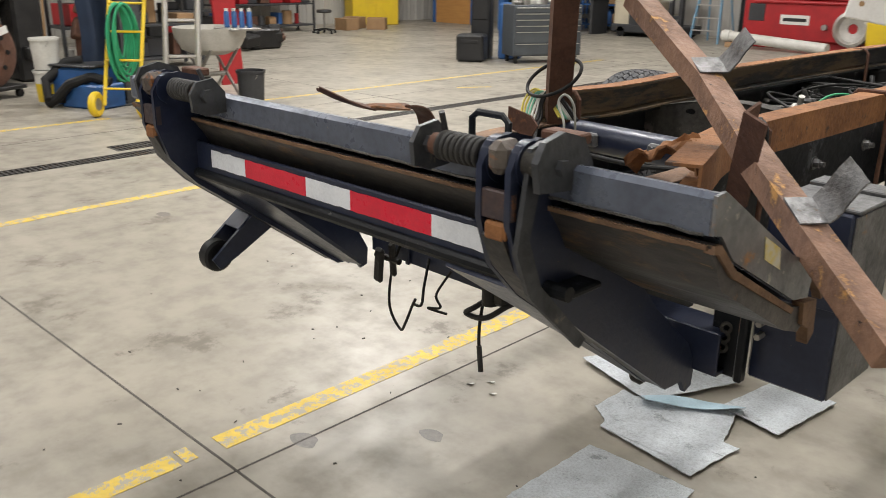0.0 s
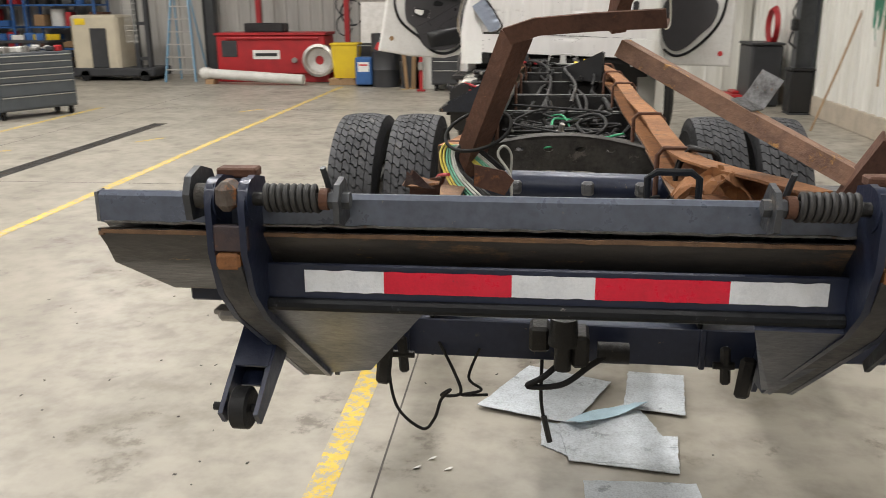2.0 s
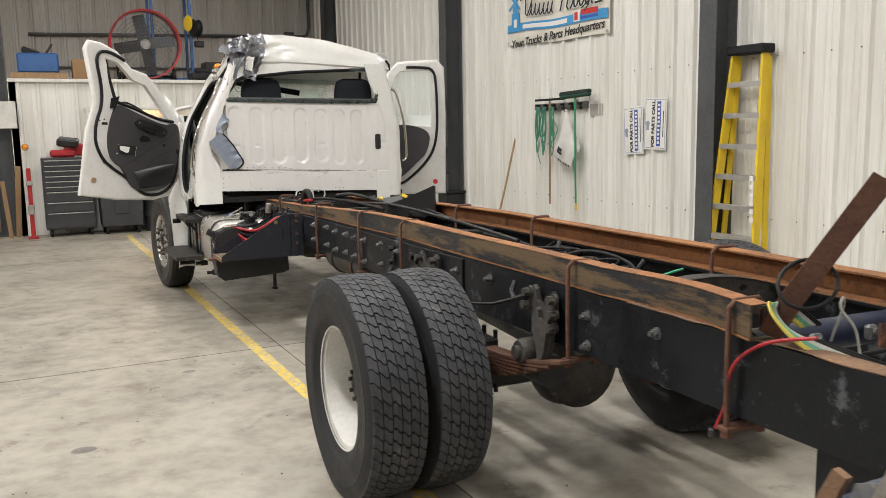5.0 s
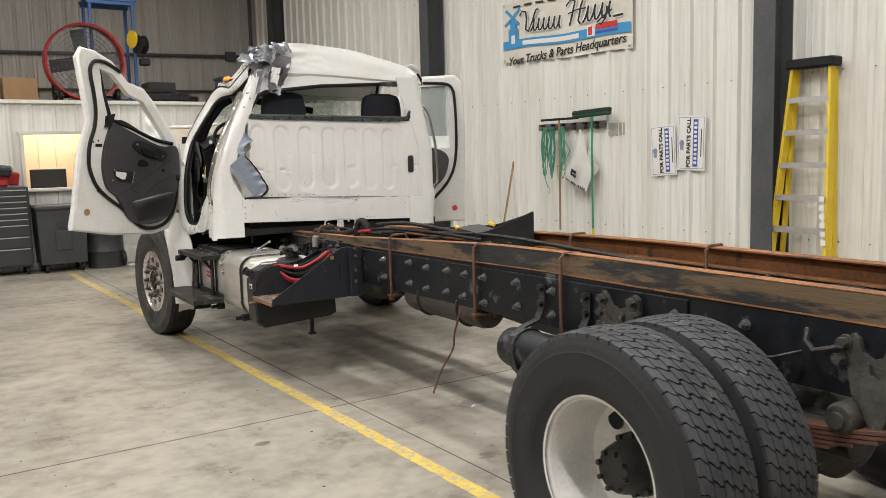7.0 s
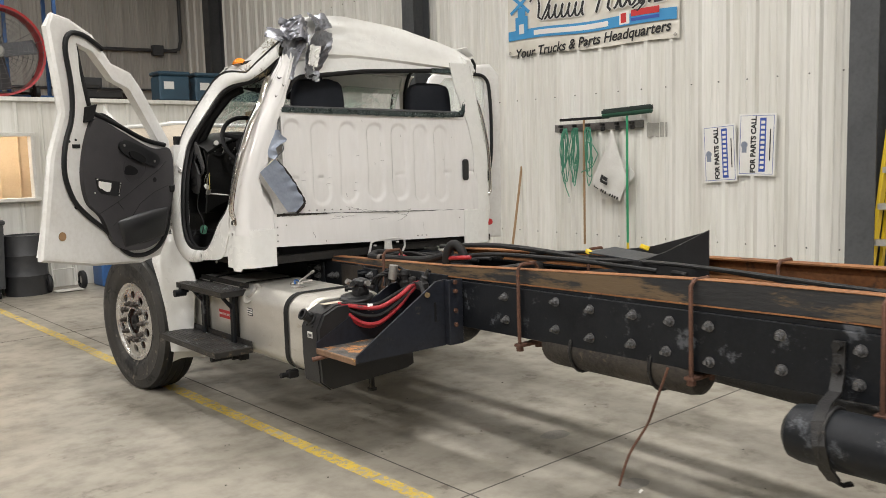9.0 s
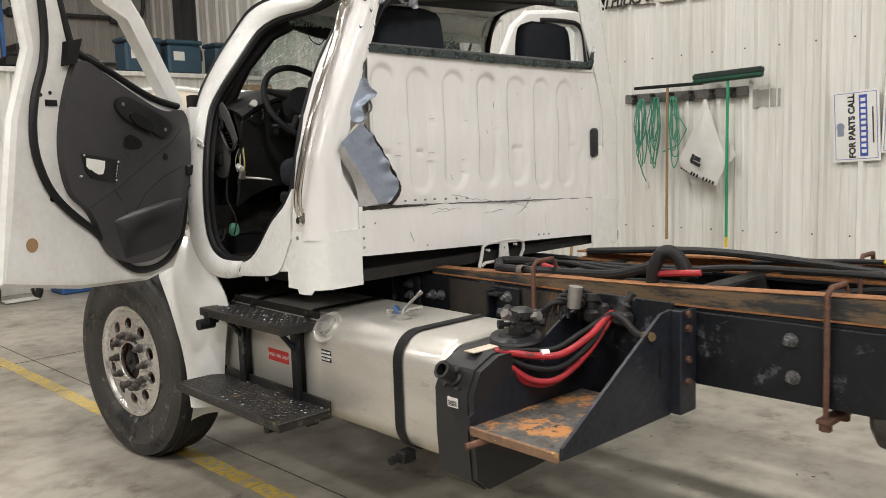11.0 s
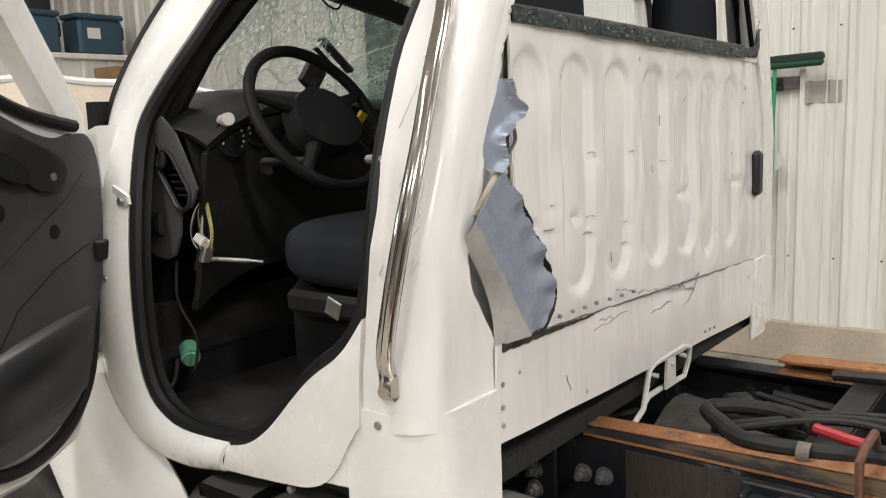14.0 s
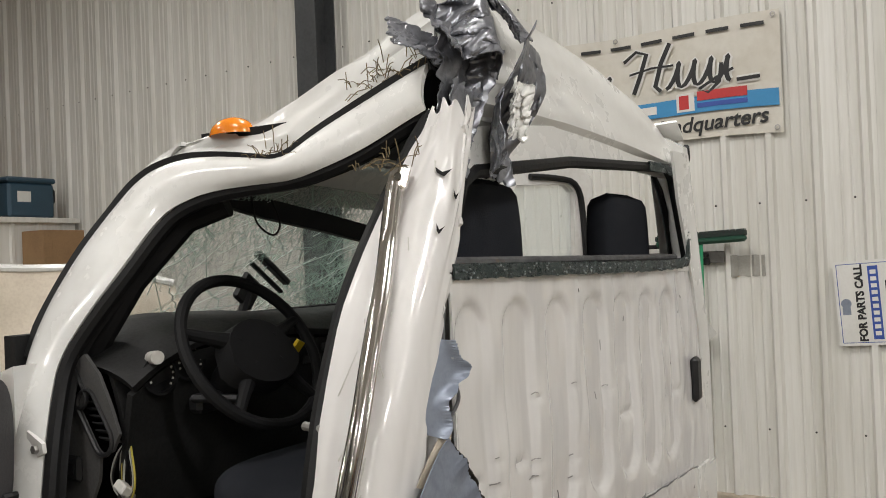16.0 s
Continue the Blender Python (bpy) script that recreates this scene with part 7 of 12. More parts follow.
# straw caught in the seams
m = MB()
for i in range(120):
    bx = rg.choice([(-0.715, 7.97, 2.5), (-0.72, 8.0, 2.48), (-0.73, 8.04, 2.46), (-0.76, 8.3, 2.34), (-0.765, 8.29, 2.33), (-0.86, 7.915, 2.27)])
    d = Vector((rg.uniform(-0.6, 0.2), rg.uniform(-0.6, 0.6), rg.uniform(-0.3, 0.8))).normalized() * rg.uniform(0.015, 0.06)
    p = Vector(bx) + Vector((rg.uniform(-0.03, 0.03), rg.uniform(-0.09, 0.09), rg.uniform(-0.01, 0.02)))
    m.tube([p, p + d * 0.5 + Vector((0, 0, 0.008)), p + d], 0.0011, 4)
tagged(part("straw", m, STRAW, cab, "dry straw caught in the crushed seam"), kind="stuff")
# marker lamp
part("marker_lamp", MB().grid(lambda u, v: (-0.73 + 0.045 * math.cos(2 * math.pi * u) * math.cos(v * math.pi / 2), 8.5 + 0.07 * math.sin(2 * math.pi * u) * math.cos(v * math.pi / 2), 2.412 + 0.045 * math.sin(v * math.pi / 2)), 20, 8), AMBER, cab, "amber roof marker lamp")

# right door seal
pts = [(1.055 - lean(b) - (0.045 if a < 8.03 else 0.0), a, b) for a, b in side_hole]
part("door_seal", MB().tube(resample(pts + [pts[0]], 60)[:-1], 0.017, 8, closed=True), SEAL, cab, "black rubber door seal")
# jamb bolts, striker, sticker
m = MB()
for y, z in ((8.03, 1.27), (8.34, 1.09), (8.2, 1.06), (7.93, 1.26)):
    m.cyl((-1.118, y, z), (-1.128, y, z), 0.009, n=8)
m.cyl((-1.03, 7.97, 1.77), (-1.02, 8.02, 1.77), 0.009, n=8)
tagged(part("body_bolts", m, STEEL, cab), kind="stuff")
part("step_sticker", MB().box((-1.1425, 8.56, 1.078), (0.004, 0.075, 0.045)), INK, cab)
part("sticker_patch", MB().box((-1.1455, 8.575, 1.08), (0.003, 0.03, 0.035)), PAPER, cab)
# stainless grab handle on the pillar
gh = [(-1.118, 7.9, 1.355), (-1.15, 7.885, 1.4), (-1.145, 7.868, 1.5), (-1.125, 7.858, 1.6), (-1.098, 7.852, 1.7), (-1.06, 7.85, 1.8), (-1.0, 7.865, 1.93), (-0.94, 7.88, 2.03), (-0.885, 7.905, 2.12), (-0.865, 7.91, 2.18), (-0.84, 7.915, 2.235)]
flute = [((0.0175 if k % 2 else 0.0152) * math.cos(k * math.pi / 10), (0.0175 if k % 2 else 0.0152) * math.sin(k * math.pi / 10)) for k in range(20)]
part("grab_handle", MB().sweep(resample(gh, 48), flute, (1, 0, 0)), CHROME, cab, "long fluted chrome grab handle", smooth=60)
part("handle_foot", MB().box((-1.122, 7.9, 1.345), (0.022, 0.05, 0.06), b=0.01).cyl((-1.14, 7.9, 1.335), (-1.128, 7.9, 1.335), 0.014, n=8), CHROME, cab)
part("handle_foot", MB().box((-0.83, 7.915, 2.245), (0.03, 0.05, 0.065), pose(0, 0, 0, 0, 25, 0), b=0.012).cyl((-0.851, 7.9, 2.25), (-0.835, 7.915, 2.25), 0.008, n=8), CHROME, cab)
cable("grab_handle", [(1.1, 7.93, 1.4), (1.15, 7.94, 1.46), (1.13, 7.94, 1.8), (1.06, 7.95, 2.1), (1.0, 7.96, 2.17)], 0.013, CHROME, cab, label="slim grab handle")

# inside of the cab
part("cab_floor", MB().box((0, 8.45, 1.07), (2.1, 1.2, 0.05)).box((0, 8.95, 1.2), (2.05, 0.05, 0.3)), CARPET, cab, "dirty dark cab floor")
part("fire_wall", MB().box((0, 9.02, 1.5), (2.06, 0.05, 0.85)), TRIMBLACK, cab)
part("inner_back_wall", MB().box((0.06, 7.92, 1.5), (1.72, 0.03, 0.82)), TRIMBLACK, cab)
part("headliner", MB().box((0.04, 8.3, 2.425), (1.55, 0.62, 0.02), pose(0, 0, 0, 1, -1, 0)), TRIMBLACK, cab)
dtop = table([(-0.93, 1.835), (-0.86, 1.88), (-0.75, 1.925), (-0.65, 1.935), (-0.4, 1.925), (-0.2, 1.905), (1.0, 1.89)])
dash = MB().grid(lambda u, v: (-0.93 + 1.9 * u, 9.0 - 0.34 * v - 0.03 * math.exp(-((u - 0.2) / 0.14) ** 2) * v, dtop(-0.93 + 1.9 * u) - 0.05 * v ** 4), 50, 12, 0.02)
dash.grid(lambda u, v: (-0.93 + 1.9 * u, 8.69 - 0.035 * math.exp(-((u - 0.2) / 0.14) ** 2) + 0.03 * math.sin(math.pi * v) + 0.1 * v ** 3, dtop(-0.93 + 1.9 * u) - 0.055 - 0.42 * v), 50, 12, 0.02)
da = part("dashboard", dash, DUSTTRIM, cab, "dusty black dashboard")
for x, z, rr in ((-0.85, 1.815, 0.046), (-0.76, 1.838, 0.046), (-0.66, 1.85, 0.034), (-0.58, 1.85, 0.034)):
    gg = part("gauge", MB().lathe([(rr, 0), (rr * 1.1, 0.014), (rr * 0.94, 0.014), (rr * 0.9, 0.002), (0, 0.002)], pose(x, 8.672, z, 82, 0, -6), 22), TRIMBLACK, da, "round gauge with white ticks")
    m = MB()
    for i in range(11):
        a = -0.7 + i * 0.42
        m.box((x + rr * 0.76 * math.cos(a), 8.655, z + rr * 0.76 * math.sin(a)), (0.0055, 0.002, 0.0055), pose(0, 0, 0, 0, -math.degrees(a), 0))
    part("ticks", m, PLASTIC_WHITE, gg)
part("ignition_knob", MB().cyl((-0.86, 8.68, 1.86), (-0.88, 8.63, 1.865), 0.017, n=12), PLASTIC_WHITE, da)
for x, z in ((-0.3, 1.86), (-0.3, 1.79), (-0.22, 1.82), (-0.42, 1.8)):
    part("dash_switch", MB().box((x, 8.672, z), (0.05, 0.02, 0.028), b=0.004), BLACKPLASTIC, da)
m = MB().lathe([(0.045, -0.01), (0.05, 0.0), (0.05, 0.02), (0.04, 0.02), (0.038, 0.0)], pose(-0.12, 8.665, 1.87, 80, 0, 0), 20)
for k in range(5):
    m.box((-0.12, 8.66, 1.845 + 0.0125 * k), (0.075, 0.006, 0.004))
part("round_vent", m, BLACKPLASTIC, da, "round black air vent")
m = MB().box((-0.72, 8.64, 1.73), (0.1, 0.05, 0.05), b=0.012).box((-0.76, 8.56, 1.75), (0.04, 0.14, 0.02), pose(0, 0, 0, 0, 0, 20), b=0.008)
part("column_stalk", m, BLACKPLASTIC, da)
def oval(cy, cz, dy, dz, half):
    """Slot outline round the line through (cy, cz) with half axis (dy, dz) and a half width."""
    L_ = math.hypot(dy, dz)
    ey, ez = dy / L_, dz / L_
    return [(cy + ey * (L_ - half) * (1 if math.cos(a) > 0 else -1) + half * (math.cos(a) * ey - math.sin(a) * ez), cz + ez * (L_ - half) * (1 if math.cos(a) > 0 else -1) + half * (math.cos(a) * ez + math.sin(a) * ey)) for a in [2 * math.pi * (k + 0.5) / 24 for k in range(24)]]


panel_out = [(8.8, 1.878), (8.745, 1.83), (8.7, 1.75), (8.672, 1.69), (8.7, 1.645), (8.75, 1.625), (8.757, 1.57), (8.79, 1.51), (8.825, 1.497), (8.88, 1.505), (8.925, 1.535), (8.9, 1.64), (8.93, 1.74), (8.9, 1.83)]
sp_ = part("side_panel", MB().plate(panel_out, lambda a, b, t: (-t, a, b), 0.957, 0.966, [oval(8.765, 1.712, 0.05, 0.068, 0.036), oval(8.84, 1.795, 0.03, 0.045, 0.024)]), mat("scuffed_charcoal_panel_plastic", (0.085, 0.083, 0.082), (0.06, 0.058, 0.058), 0.5, 0.7, scale=6, fine=120, bump=0.1), da, "charcoal dash end panel with a vent")
for cy, cz, dy, dz, hw in ((8.765, 1.712, 0.052, 0.07, 0.038), (8.84, 1.795, 0.032, 0.047, 0.026)):
    part("vent_rim", MB().tube([(-0.967, a, b) for a, b in oval(cy, cz, dy, dz, hw)], 0.0065, 7, closed=True), BLACKPLASTIC, sp_, "black vent rim")
for k in range(6):
    part("vent_slat", MB().box((-0.945, 8.735 + 0.0125 * k, 1.668 + 0.0175 * k), (0.02, 0.07, 0.004), pose(0, 0, 0, 0, 30, 0)), BLACKPLASTIC, sp_)
part("square_switch", MB().box((-0.972, 8.848, 1.592), (0.02, 0.062, 0.066), b=0.014), BLACKPLASTIC, sp_)
part("switch_face", MB().box((-0.983, 8.848, 1.592), (0.006, 0.034, 0.036), b=0.004), SEAL, sp_)
part("knee_trim", MB().grid(lambda u, v: (-0.93 + 0.5 * u, 8.76 - 0.05 * math.sin(math.pi * v), 1.83 - 0.36 * v), 12, 8, 0.015), DUSTTRIM, da)
for i, mt in enumerate((YELLOWWIRE, WHITEWIRE, BLACKHOSE, WHITEWIRE, YELLOWWIRE, WHITEWIRE, BLACKHOSE, WHITEWIRE)):
    d = -0.042 + 0.012 * i
    cable("loose_wire", [(-0.91, 8.71, 1.665), (-0.925, 8.71 + d * 0.7, 1.63), (-0.935 + 0.006 * (i % 3), 8.71 + d * 1.2, 1.575), (-0.93, 8.71 + d * 0.8, 1.535), (-0.92, 8.715, 1.515)], 0.0026, mt, da, n=5)
part("connector", MB().box((-0.94, 8.70, 1.552), (0.03, 0.045, 0.024), pose(0, 0, 0, 20, 30, 0), b=0.004), PLASTIC_WHITE, da)
part("connector", MB().box((-0.93, 8.684, 1.547), (0.012, 0.012, 0.016), pose(0, 0, 0, 20, 30, 0), b=0.004), AMBER, da)
cable("loose_wire", [(-0.98, 8.76, 1.5), (-1.0, 8.74, 1.4), (-0.98, 8.7, 1.3), (-1.0, 8.69, 1.22)], 0.004, BLACKHOSE, da, n=5)
cable("loose_wire", [(-1.03, 8.72, 1.25), (-1.06, 8.7, 1.2), (-1.12, 8.69, 1.16), (-1.13, 8.68, 1.1)], 0.005, BLACKHOSE, da, n=5)
part("connector", MB().box((-0.93, 8.7, 1.515), (0.03, 0.02, 0.045), pose(0, 0, 0, 15, 10, 0), b=0.004), STEEL, da)
part("connector", MB().cyl((-0.93, 8.815, 1.245), (-0.955, 8.77, 1.228), 0.026, n=14).cyl((-0.955, 8.77, 1.228), (-0.96, 8.762, 1.225), 0.02, n=14), TEALWIRE, da, "pale green round connector")
part("connector", MB().box((-1.13, 8.68, 1.08), (0.03, 0.025, 0.05), b=0.004), BLACKPLASTIC, da)
part("parking_lever", MB().cyl((-0.93, 8.715, 1.503), (-0.845, 8.63, 1.49), 0.006, n=6).cyl((-0.845, 8.63, 1.49), (-0.82, 8.605, 1.485), 0.004, n=6), STEEL, da)
# steering wheel
sw = Matrix.Translation((-0.658, 8.53, 1.861)) @ pose(0, 0, 0, 58.9, 0, 0.5)
m = MB().tube([sw @ Vector((0.214 * math.cos(k * math.pi / 24), 0.214 * math.sin(k * math.pi / 24), 0)) for k in range(48)], 0.016, 10, closed=True)
wheel_ = part("steering_wheel", m, TRIMBLACK, cab, "black four-spoke steering wheel")
m = MB()
for a in (20, 160, 230, 310):
    p = Vector((0.22 * math.cos(radians(a)), 0.22 * math.sin(radians(a)), 0))
    q = Vector((0.06 * math.cos(radians(a)), 0.06 * math.sin(radians(a)), 0.01))
    part("spoke", MB().tube([sw @ p, sw @ p.lerp(q, 0.4), sw @ q], 0.018, 10, radii=[0.014, 0.016, 0.028]), TRIMBLACK, wheel_)
t_ = [Vector((0.13 * math.cos(k * math.pi / 10) * (1.0 if math.sin(k * math.pi / 10) < 0 else 0.9), 0.1 * math.sin(k * math.pi / 10) - 0.02, 0)) for k in range(20)]
m.add([sw @ (v + Vector((0, 0, -0.02))) for v in t_] + [sw @ (v * 0.92 + Vector((0, 0, 0.035))) for v in t_], [(k, (k + 1) % 20, 20 + (k + 1) % 20, 20 + k) for k in range(20)] + [tuple(range(20, 40)), tuple(range(19, -1, -1))])
part("hub_pad", m, TRIMBLACK, wheel_, smooth=70)
part("yellow_tag", MB().box(tuple(sw @ Vector((0.13, -0.02, 0.03))), (0.03, 0.01, 0.03), pose(0, 0, 0, 30, 20, 10)), YELLOW, wheel_)
part("column", MB().cyl(tuple(sw @ Vector((0, 0, -0.02))), (-0.62, 8.85, 1.6), 0.05, n=12), TRIMBLACK, wheel_)
m = MB().box((-0.235, 8.9, 2.04), (0.17, 0.02, 0.012), pose(0, 0, 0, 0, 38, 0), b=0.004).box((-0.205, 8.9, 2.07), (0.17, 0.03, 0.02), pose(0, 0, 0, 0, 38, 0), b=0.004).box((-0.3, 8.92, 2.0), (0.09, 0.02, 0.1), pose(0, 0, 0, 0, 38, 0), b=0.008).tube([(-0.3, 8.92, 1.99), (-0.33, 8.92, 1.93), (-0.33, 8.92, 1.9)], 0.016, 8)
part("tablet_mount", m, BLACKPLASTIC, cab, "black tablet mount on the dash")
# seats
for x, xc in ((-0.405, -0.58), (0.575, 0.5)):
    m = MB().grid(lambda u, v, x=x: (x + (u - 0.5) * 0.5 * (1 - 0.1 * v), 8.12 - 0.1 * v - 0.03 * math.cos((u - 0.5) * 3), 1.45 + 0.62 * v), 10, 12, -0.13)
    seat = part("seat", m, FABRIC, cab, "black fabric truck seat")
    def hr(u, v, x=x):
        a = 2 * math.pi * u
        r_ = 0.205 * (1 - 0.22 * v ** 4)
        c = math.copysign(abs(math.cos(a)) ** 0.5, math.cos(a))
        s_ = math.copysign(abs(math.sin(a)) ** 0.5, math.sin(a))
        k = 1 if v < 0.85 else math.sqrt(max(0, 1 - ((v - 0.85) / 0.15) ** 2))
        return (x + r_ * c * (0.6 + 0.4 * k), 8.0 + 0.055 * s_ * k, 1.98 + 0.3 * v)
    part("headrest", MB().grid(hr, 28, 14), FABRIC, seat)
    def pad_(u, v, x=xc):
        th, ph = 2 * math.pi * u, math.pi * (v - 0.5)
        q = lambda k, e: math.copysign(abs(k) ** e, k)
        return (x + 0.29 * q(math.cos(th), 0.4) * q(math.cos(ph), 0.4), 8.27 + 0.27 * q(math.sin(th), 0.45) * q(math.cos(ph), 0.45), 1.51 + 0.085 * q(math.sin(ph), 0.6) + 0.015 * math.sin(th))
    m = MB().grid(pad_, 36, 18)
    part("cushion", m, FABRIC, seat)
    part("seat_base", MB().box((xc, 8.34, 1.26), (0.44, 0.42, 0.36), b=0.03), TRIMBLACK, seat)
    part("side_cover", MB().box((xc - 0.27, 8.33, 1.4), (0.03, 0.3, 0.06), b=0.02), DUSTTRIM, seat)
    part("side_plate", MB().box((xc - 0.288, 8.3, 1.4), (0.006, 0.05, 0.045), pose(0, 0, 0, 20, 0, 0), b=0.003), STEEL, seat)

# windscreen, hood, fenders
def ws(u, v):
    x = -0.95 + 1.9 * u
    return (x * (1 - 0.17 * v), 9.06 - 0.42 * v + 0.05 * math.cos((u - 0.5) * 3) + wob(u, v, 1, 3, 0.03), 1.87 + (0.47 - 0.05 * u) * v + wob(u, v, 5, 3, 0.02))


wsob = part("windscreen", MB().grid(ws, 30, 16, 0.004), CRACK, cab, "shattered milky green windscreen")
wsob.visible_shadow = False
rws = random.Random(5)
m = MB()
for i in range(70):
    u0, v0 = rws.uniform(0.1, 0.95), rws.uniform(0.05, 0.9)
    a, q = rws.choice((0.7, 0.8, 2.2, 1.2, 0.5, rws.uniform(0, 3.1))) + rws.uniform(-0.15, 0.15), rws.uniform(0.05, 0.3) if i > 14 else rws.uniform(0.3, 0.6)
    pts = [(u0 + q * math.cos(a) * k / 5 * 0.5 + rws.uniform(-0.004, 0.004), v0 + q * math.sin(a) * k / 5 + rws.uniform(-0.01, 0.01)) for k in range(6)]
    pts = [ws(*p) for p in pts if 0.02 < p[0] < 0.98 and 0.02 < p[1] < 0.98]
    if len(pts) > 2:
        m.tube([(x, y - 0.006, z) for x, y, z in pts], rws.uniform(0.0008, 0.002), 4)
tagged(part("crack_web", m, CRACKLINE, wsob, "white crack lines across the glass"), kind="stuff")
part("sun_visor_bar", MB().sweep([(-0.62, 8.74, 2.3), (-0.4, 8.75, 2.255), (-0.1, 8.75, 2.21), (0.2, 8.75, 2.16)], [(-0.015, -0.03), (0.015, -0.03), (0.015, 0.03), (-0.015, 0.03)], (0, 1, 0)), TRIMBLACK, cab, "fallen black header trim bar")
cable("header_cord", [(-0.52, 8.66, 2.28), (-0.54, 8.62, 2.2), (-0.5, 8.6, 2.165), (-0.45, 8.62, 2.2), (-0.44, 8.66, 2.27)], 0.003, BLACKHOSE, cab)
for s in (1,):
    part("a_pillar", MB().tube([(s * 1.0, 9.05, 1.87), (s * 0.97, 8.96, 2.15), (s * 0.93, 8.84, 2.35), (s * 0.9, 8.76, 2.46)], 0.03, 10), WHITE, cab)
    part("pillar_trim", MB().tube([(s * 0.97, 9.02, 1.87), (s * 0.93, 8.94, 2.14), (s * 0.88, 8.8, 2.38)], 0.03, 10), TRIMBLACK, cab)
part("pillar_trim", MB().tube([(-0.9, 8.86, 1.87), (-0.84, 8.76, 2.05), (-0.75, 8.66, 2.2), (-0.7, 8.56, 2.24)], 0.03, 10), TRIMBLACK, cab)
for s in (-1, 1):
    # cowl side
    m = MB().plate([(8.9, 1.05), (9.0, 1.05), (9.06, 1.3), (9.04, 1.7), (8.97, 1.84), (8.9, 1.86)], lambda a, b, t: (s * t, a, b), 1.0, 1.09)
    part("cowl_side", m, WHITE, cab)


def hood(u, v):
    a = (u - 0.5) * 2
    z = 0.95 + 1.16 * v - 0.1 * abs(a) ** 4 * v
    y = 10.75 + 0.5 * v - 0.4 * abs(a) ** 2.6 * (0.5 + 0.5 * v)
    return (a * (1.02 - 0.04 * v), y + wob(a, v * 2, 2, 2.5, 0.05), z + wob(a, v * 2, 7, 2.2, 0.05))


hood_ob = part("hood", MB().grid(hood, 44, 30, 0.012), CREAM, truck, "cream inside of the tipped white hood, cracked")
part("hood_lip", MB().tube([Vector(hood(k / 30, 1.0)) for k in range(31)], 0.022, 8), WHITE, hood_ob)
m = MB().grid(lambda u, v: (-1.05 + 0.22 * u, 10.5 - 0.1 * u + wob(u, v, 4, 4, 0.06), 1.75 + 0.5 * v * (1 - 0.7 * u) + wob(u, v, 2, 5, 0.06)), 12, 12, 0.006)
part("hood_shard", m, WHITE, hood_ob, "broken white hood corner")
part("cowl", MB().grid(lambda u, v: (-0.97 + 1.94 * u, 9.0 + 0.14 * v, 1.86 - 0.1 * v ** 2), 20, 6, 0.012), BLACKPLASTIC, truck)
part("engine_block", MB().box((0, 9.75, 1.2), (0.7, 1.0, 0.6), b=0.08).box((0.1, 9.6, 1.55), (0.4, 0.7, 0.2), b=0.05), GREASE, truck, "dark greasy engine under the cowl")
part("radiator_block", MB().box((0, 10.5, 1.05), (1.0, 0.12, 0.85), b=0.02), GREASE, truck)
leg_front = table([(0.37, 8.78), (0.571, 8.806), (0.678, 8.838), (0.865, 8.938), (1.042, 9.063), (1.2, 9.2), (1.3, 9.3)])
leg_rear = table([(0.37, 8.68), (0.561, 8.653), (0.69, 8.629), (0.805, 8.597), (0.893, 8.574), (0.96, 8.611), (1.004, 8.651), (1.104, 8.756), (1.2, 8.86), (1.3, 8.95)])
for s in (-1, 1):
    def fend(u, v, s=s):
        # arc over the front wheel from the rear foot to the front
        a = radians(-22 + 205 * u)
        R_ = 0.62
        y = FY - R_ * math.cos(a) * 1.04
        z = 0.5 + R_ * math.sin(a) * 0.98
        if u < 0.12:
            y = FY - R_ * 1.04 + 0.05 * (0.12 - u) / 0.12 - 0.1 * (u / 0.12) * (1 - u / 0.12)
        x = 0.93 + 0.27 * v ** 0.6
        return (s * x, y - 0.03 * (1 - v), z + 0.02 * math.sin(v * math.pi))
    part("front_fender", MB().grid(fend, 44, 10, 0.01 * s), WHITE, truck, "glossy white front wing")
    # rear leg of the fender that reaches down behind the wheel
    def leg(u, v, s=s):
        z = 0.375 + 0.84 * v
        y0, y1 = leg_rear(z), leg_front(z)
        return (s * (1.12 + 0.13 * math.sin(u * math.pi / 2) - 0.05 * max(0, v - 0.75) * 4 * u), y0 + (y1 - y0) * u, z - 0.02 * u * (v > 0.99))
    part("fender_leg", MB().grid(leg, 18, 24, 0.01 * s), WHITE, truck, "white wing panel behind the wheel")
    part("wheel_well", MB().box((s * 0.85, FY, 1.2), (0.3, 1.2, 0.05), b=0.02).box((s * 0.75, 8.92, 0.95), (0.6, 0.03, 0.5)), BLACKPLASTIC, truck)

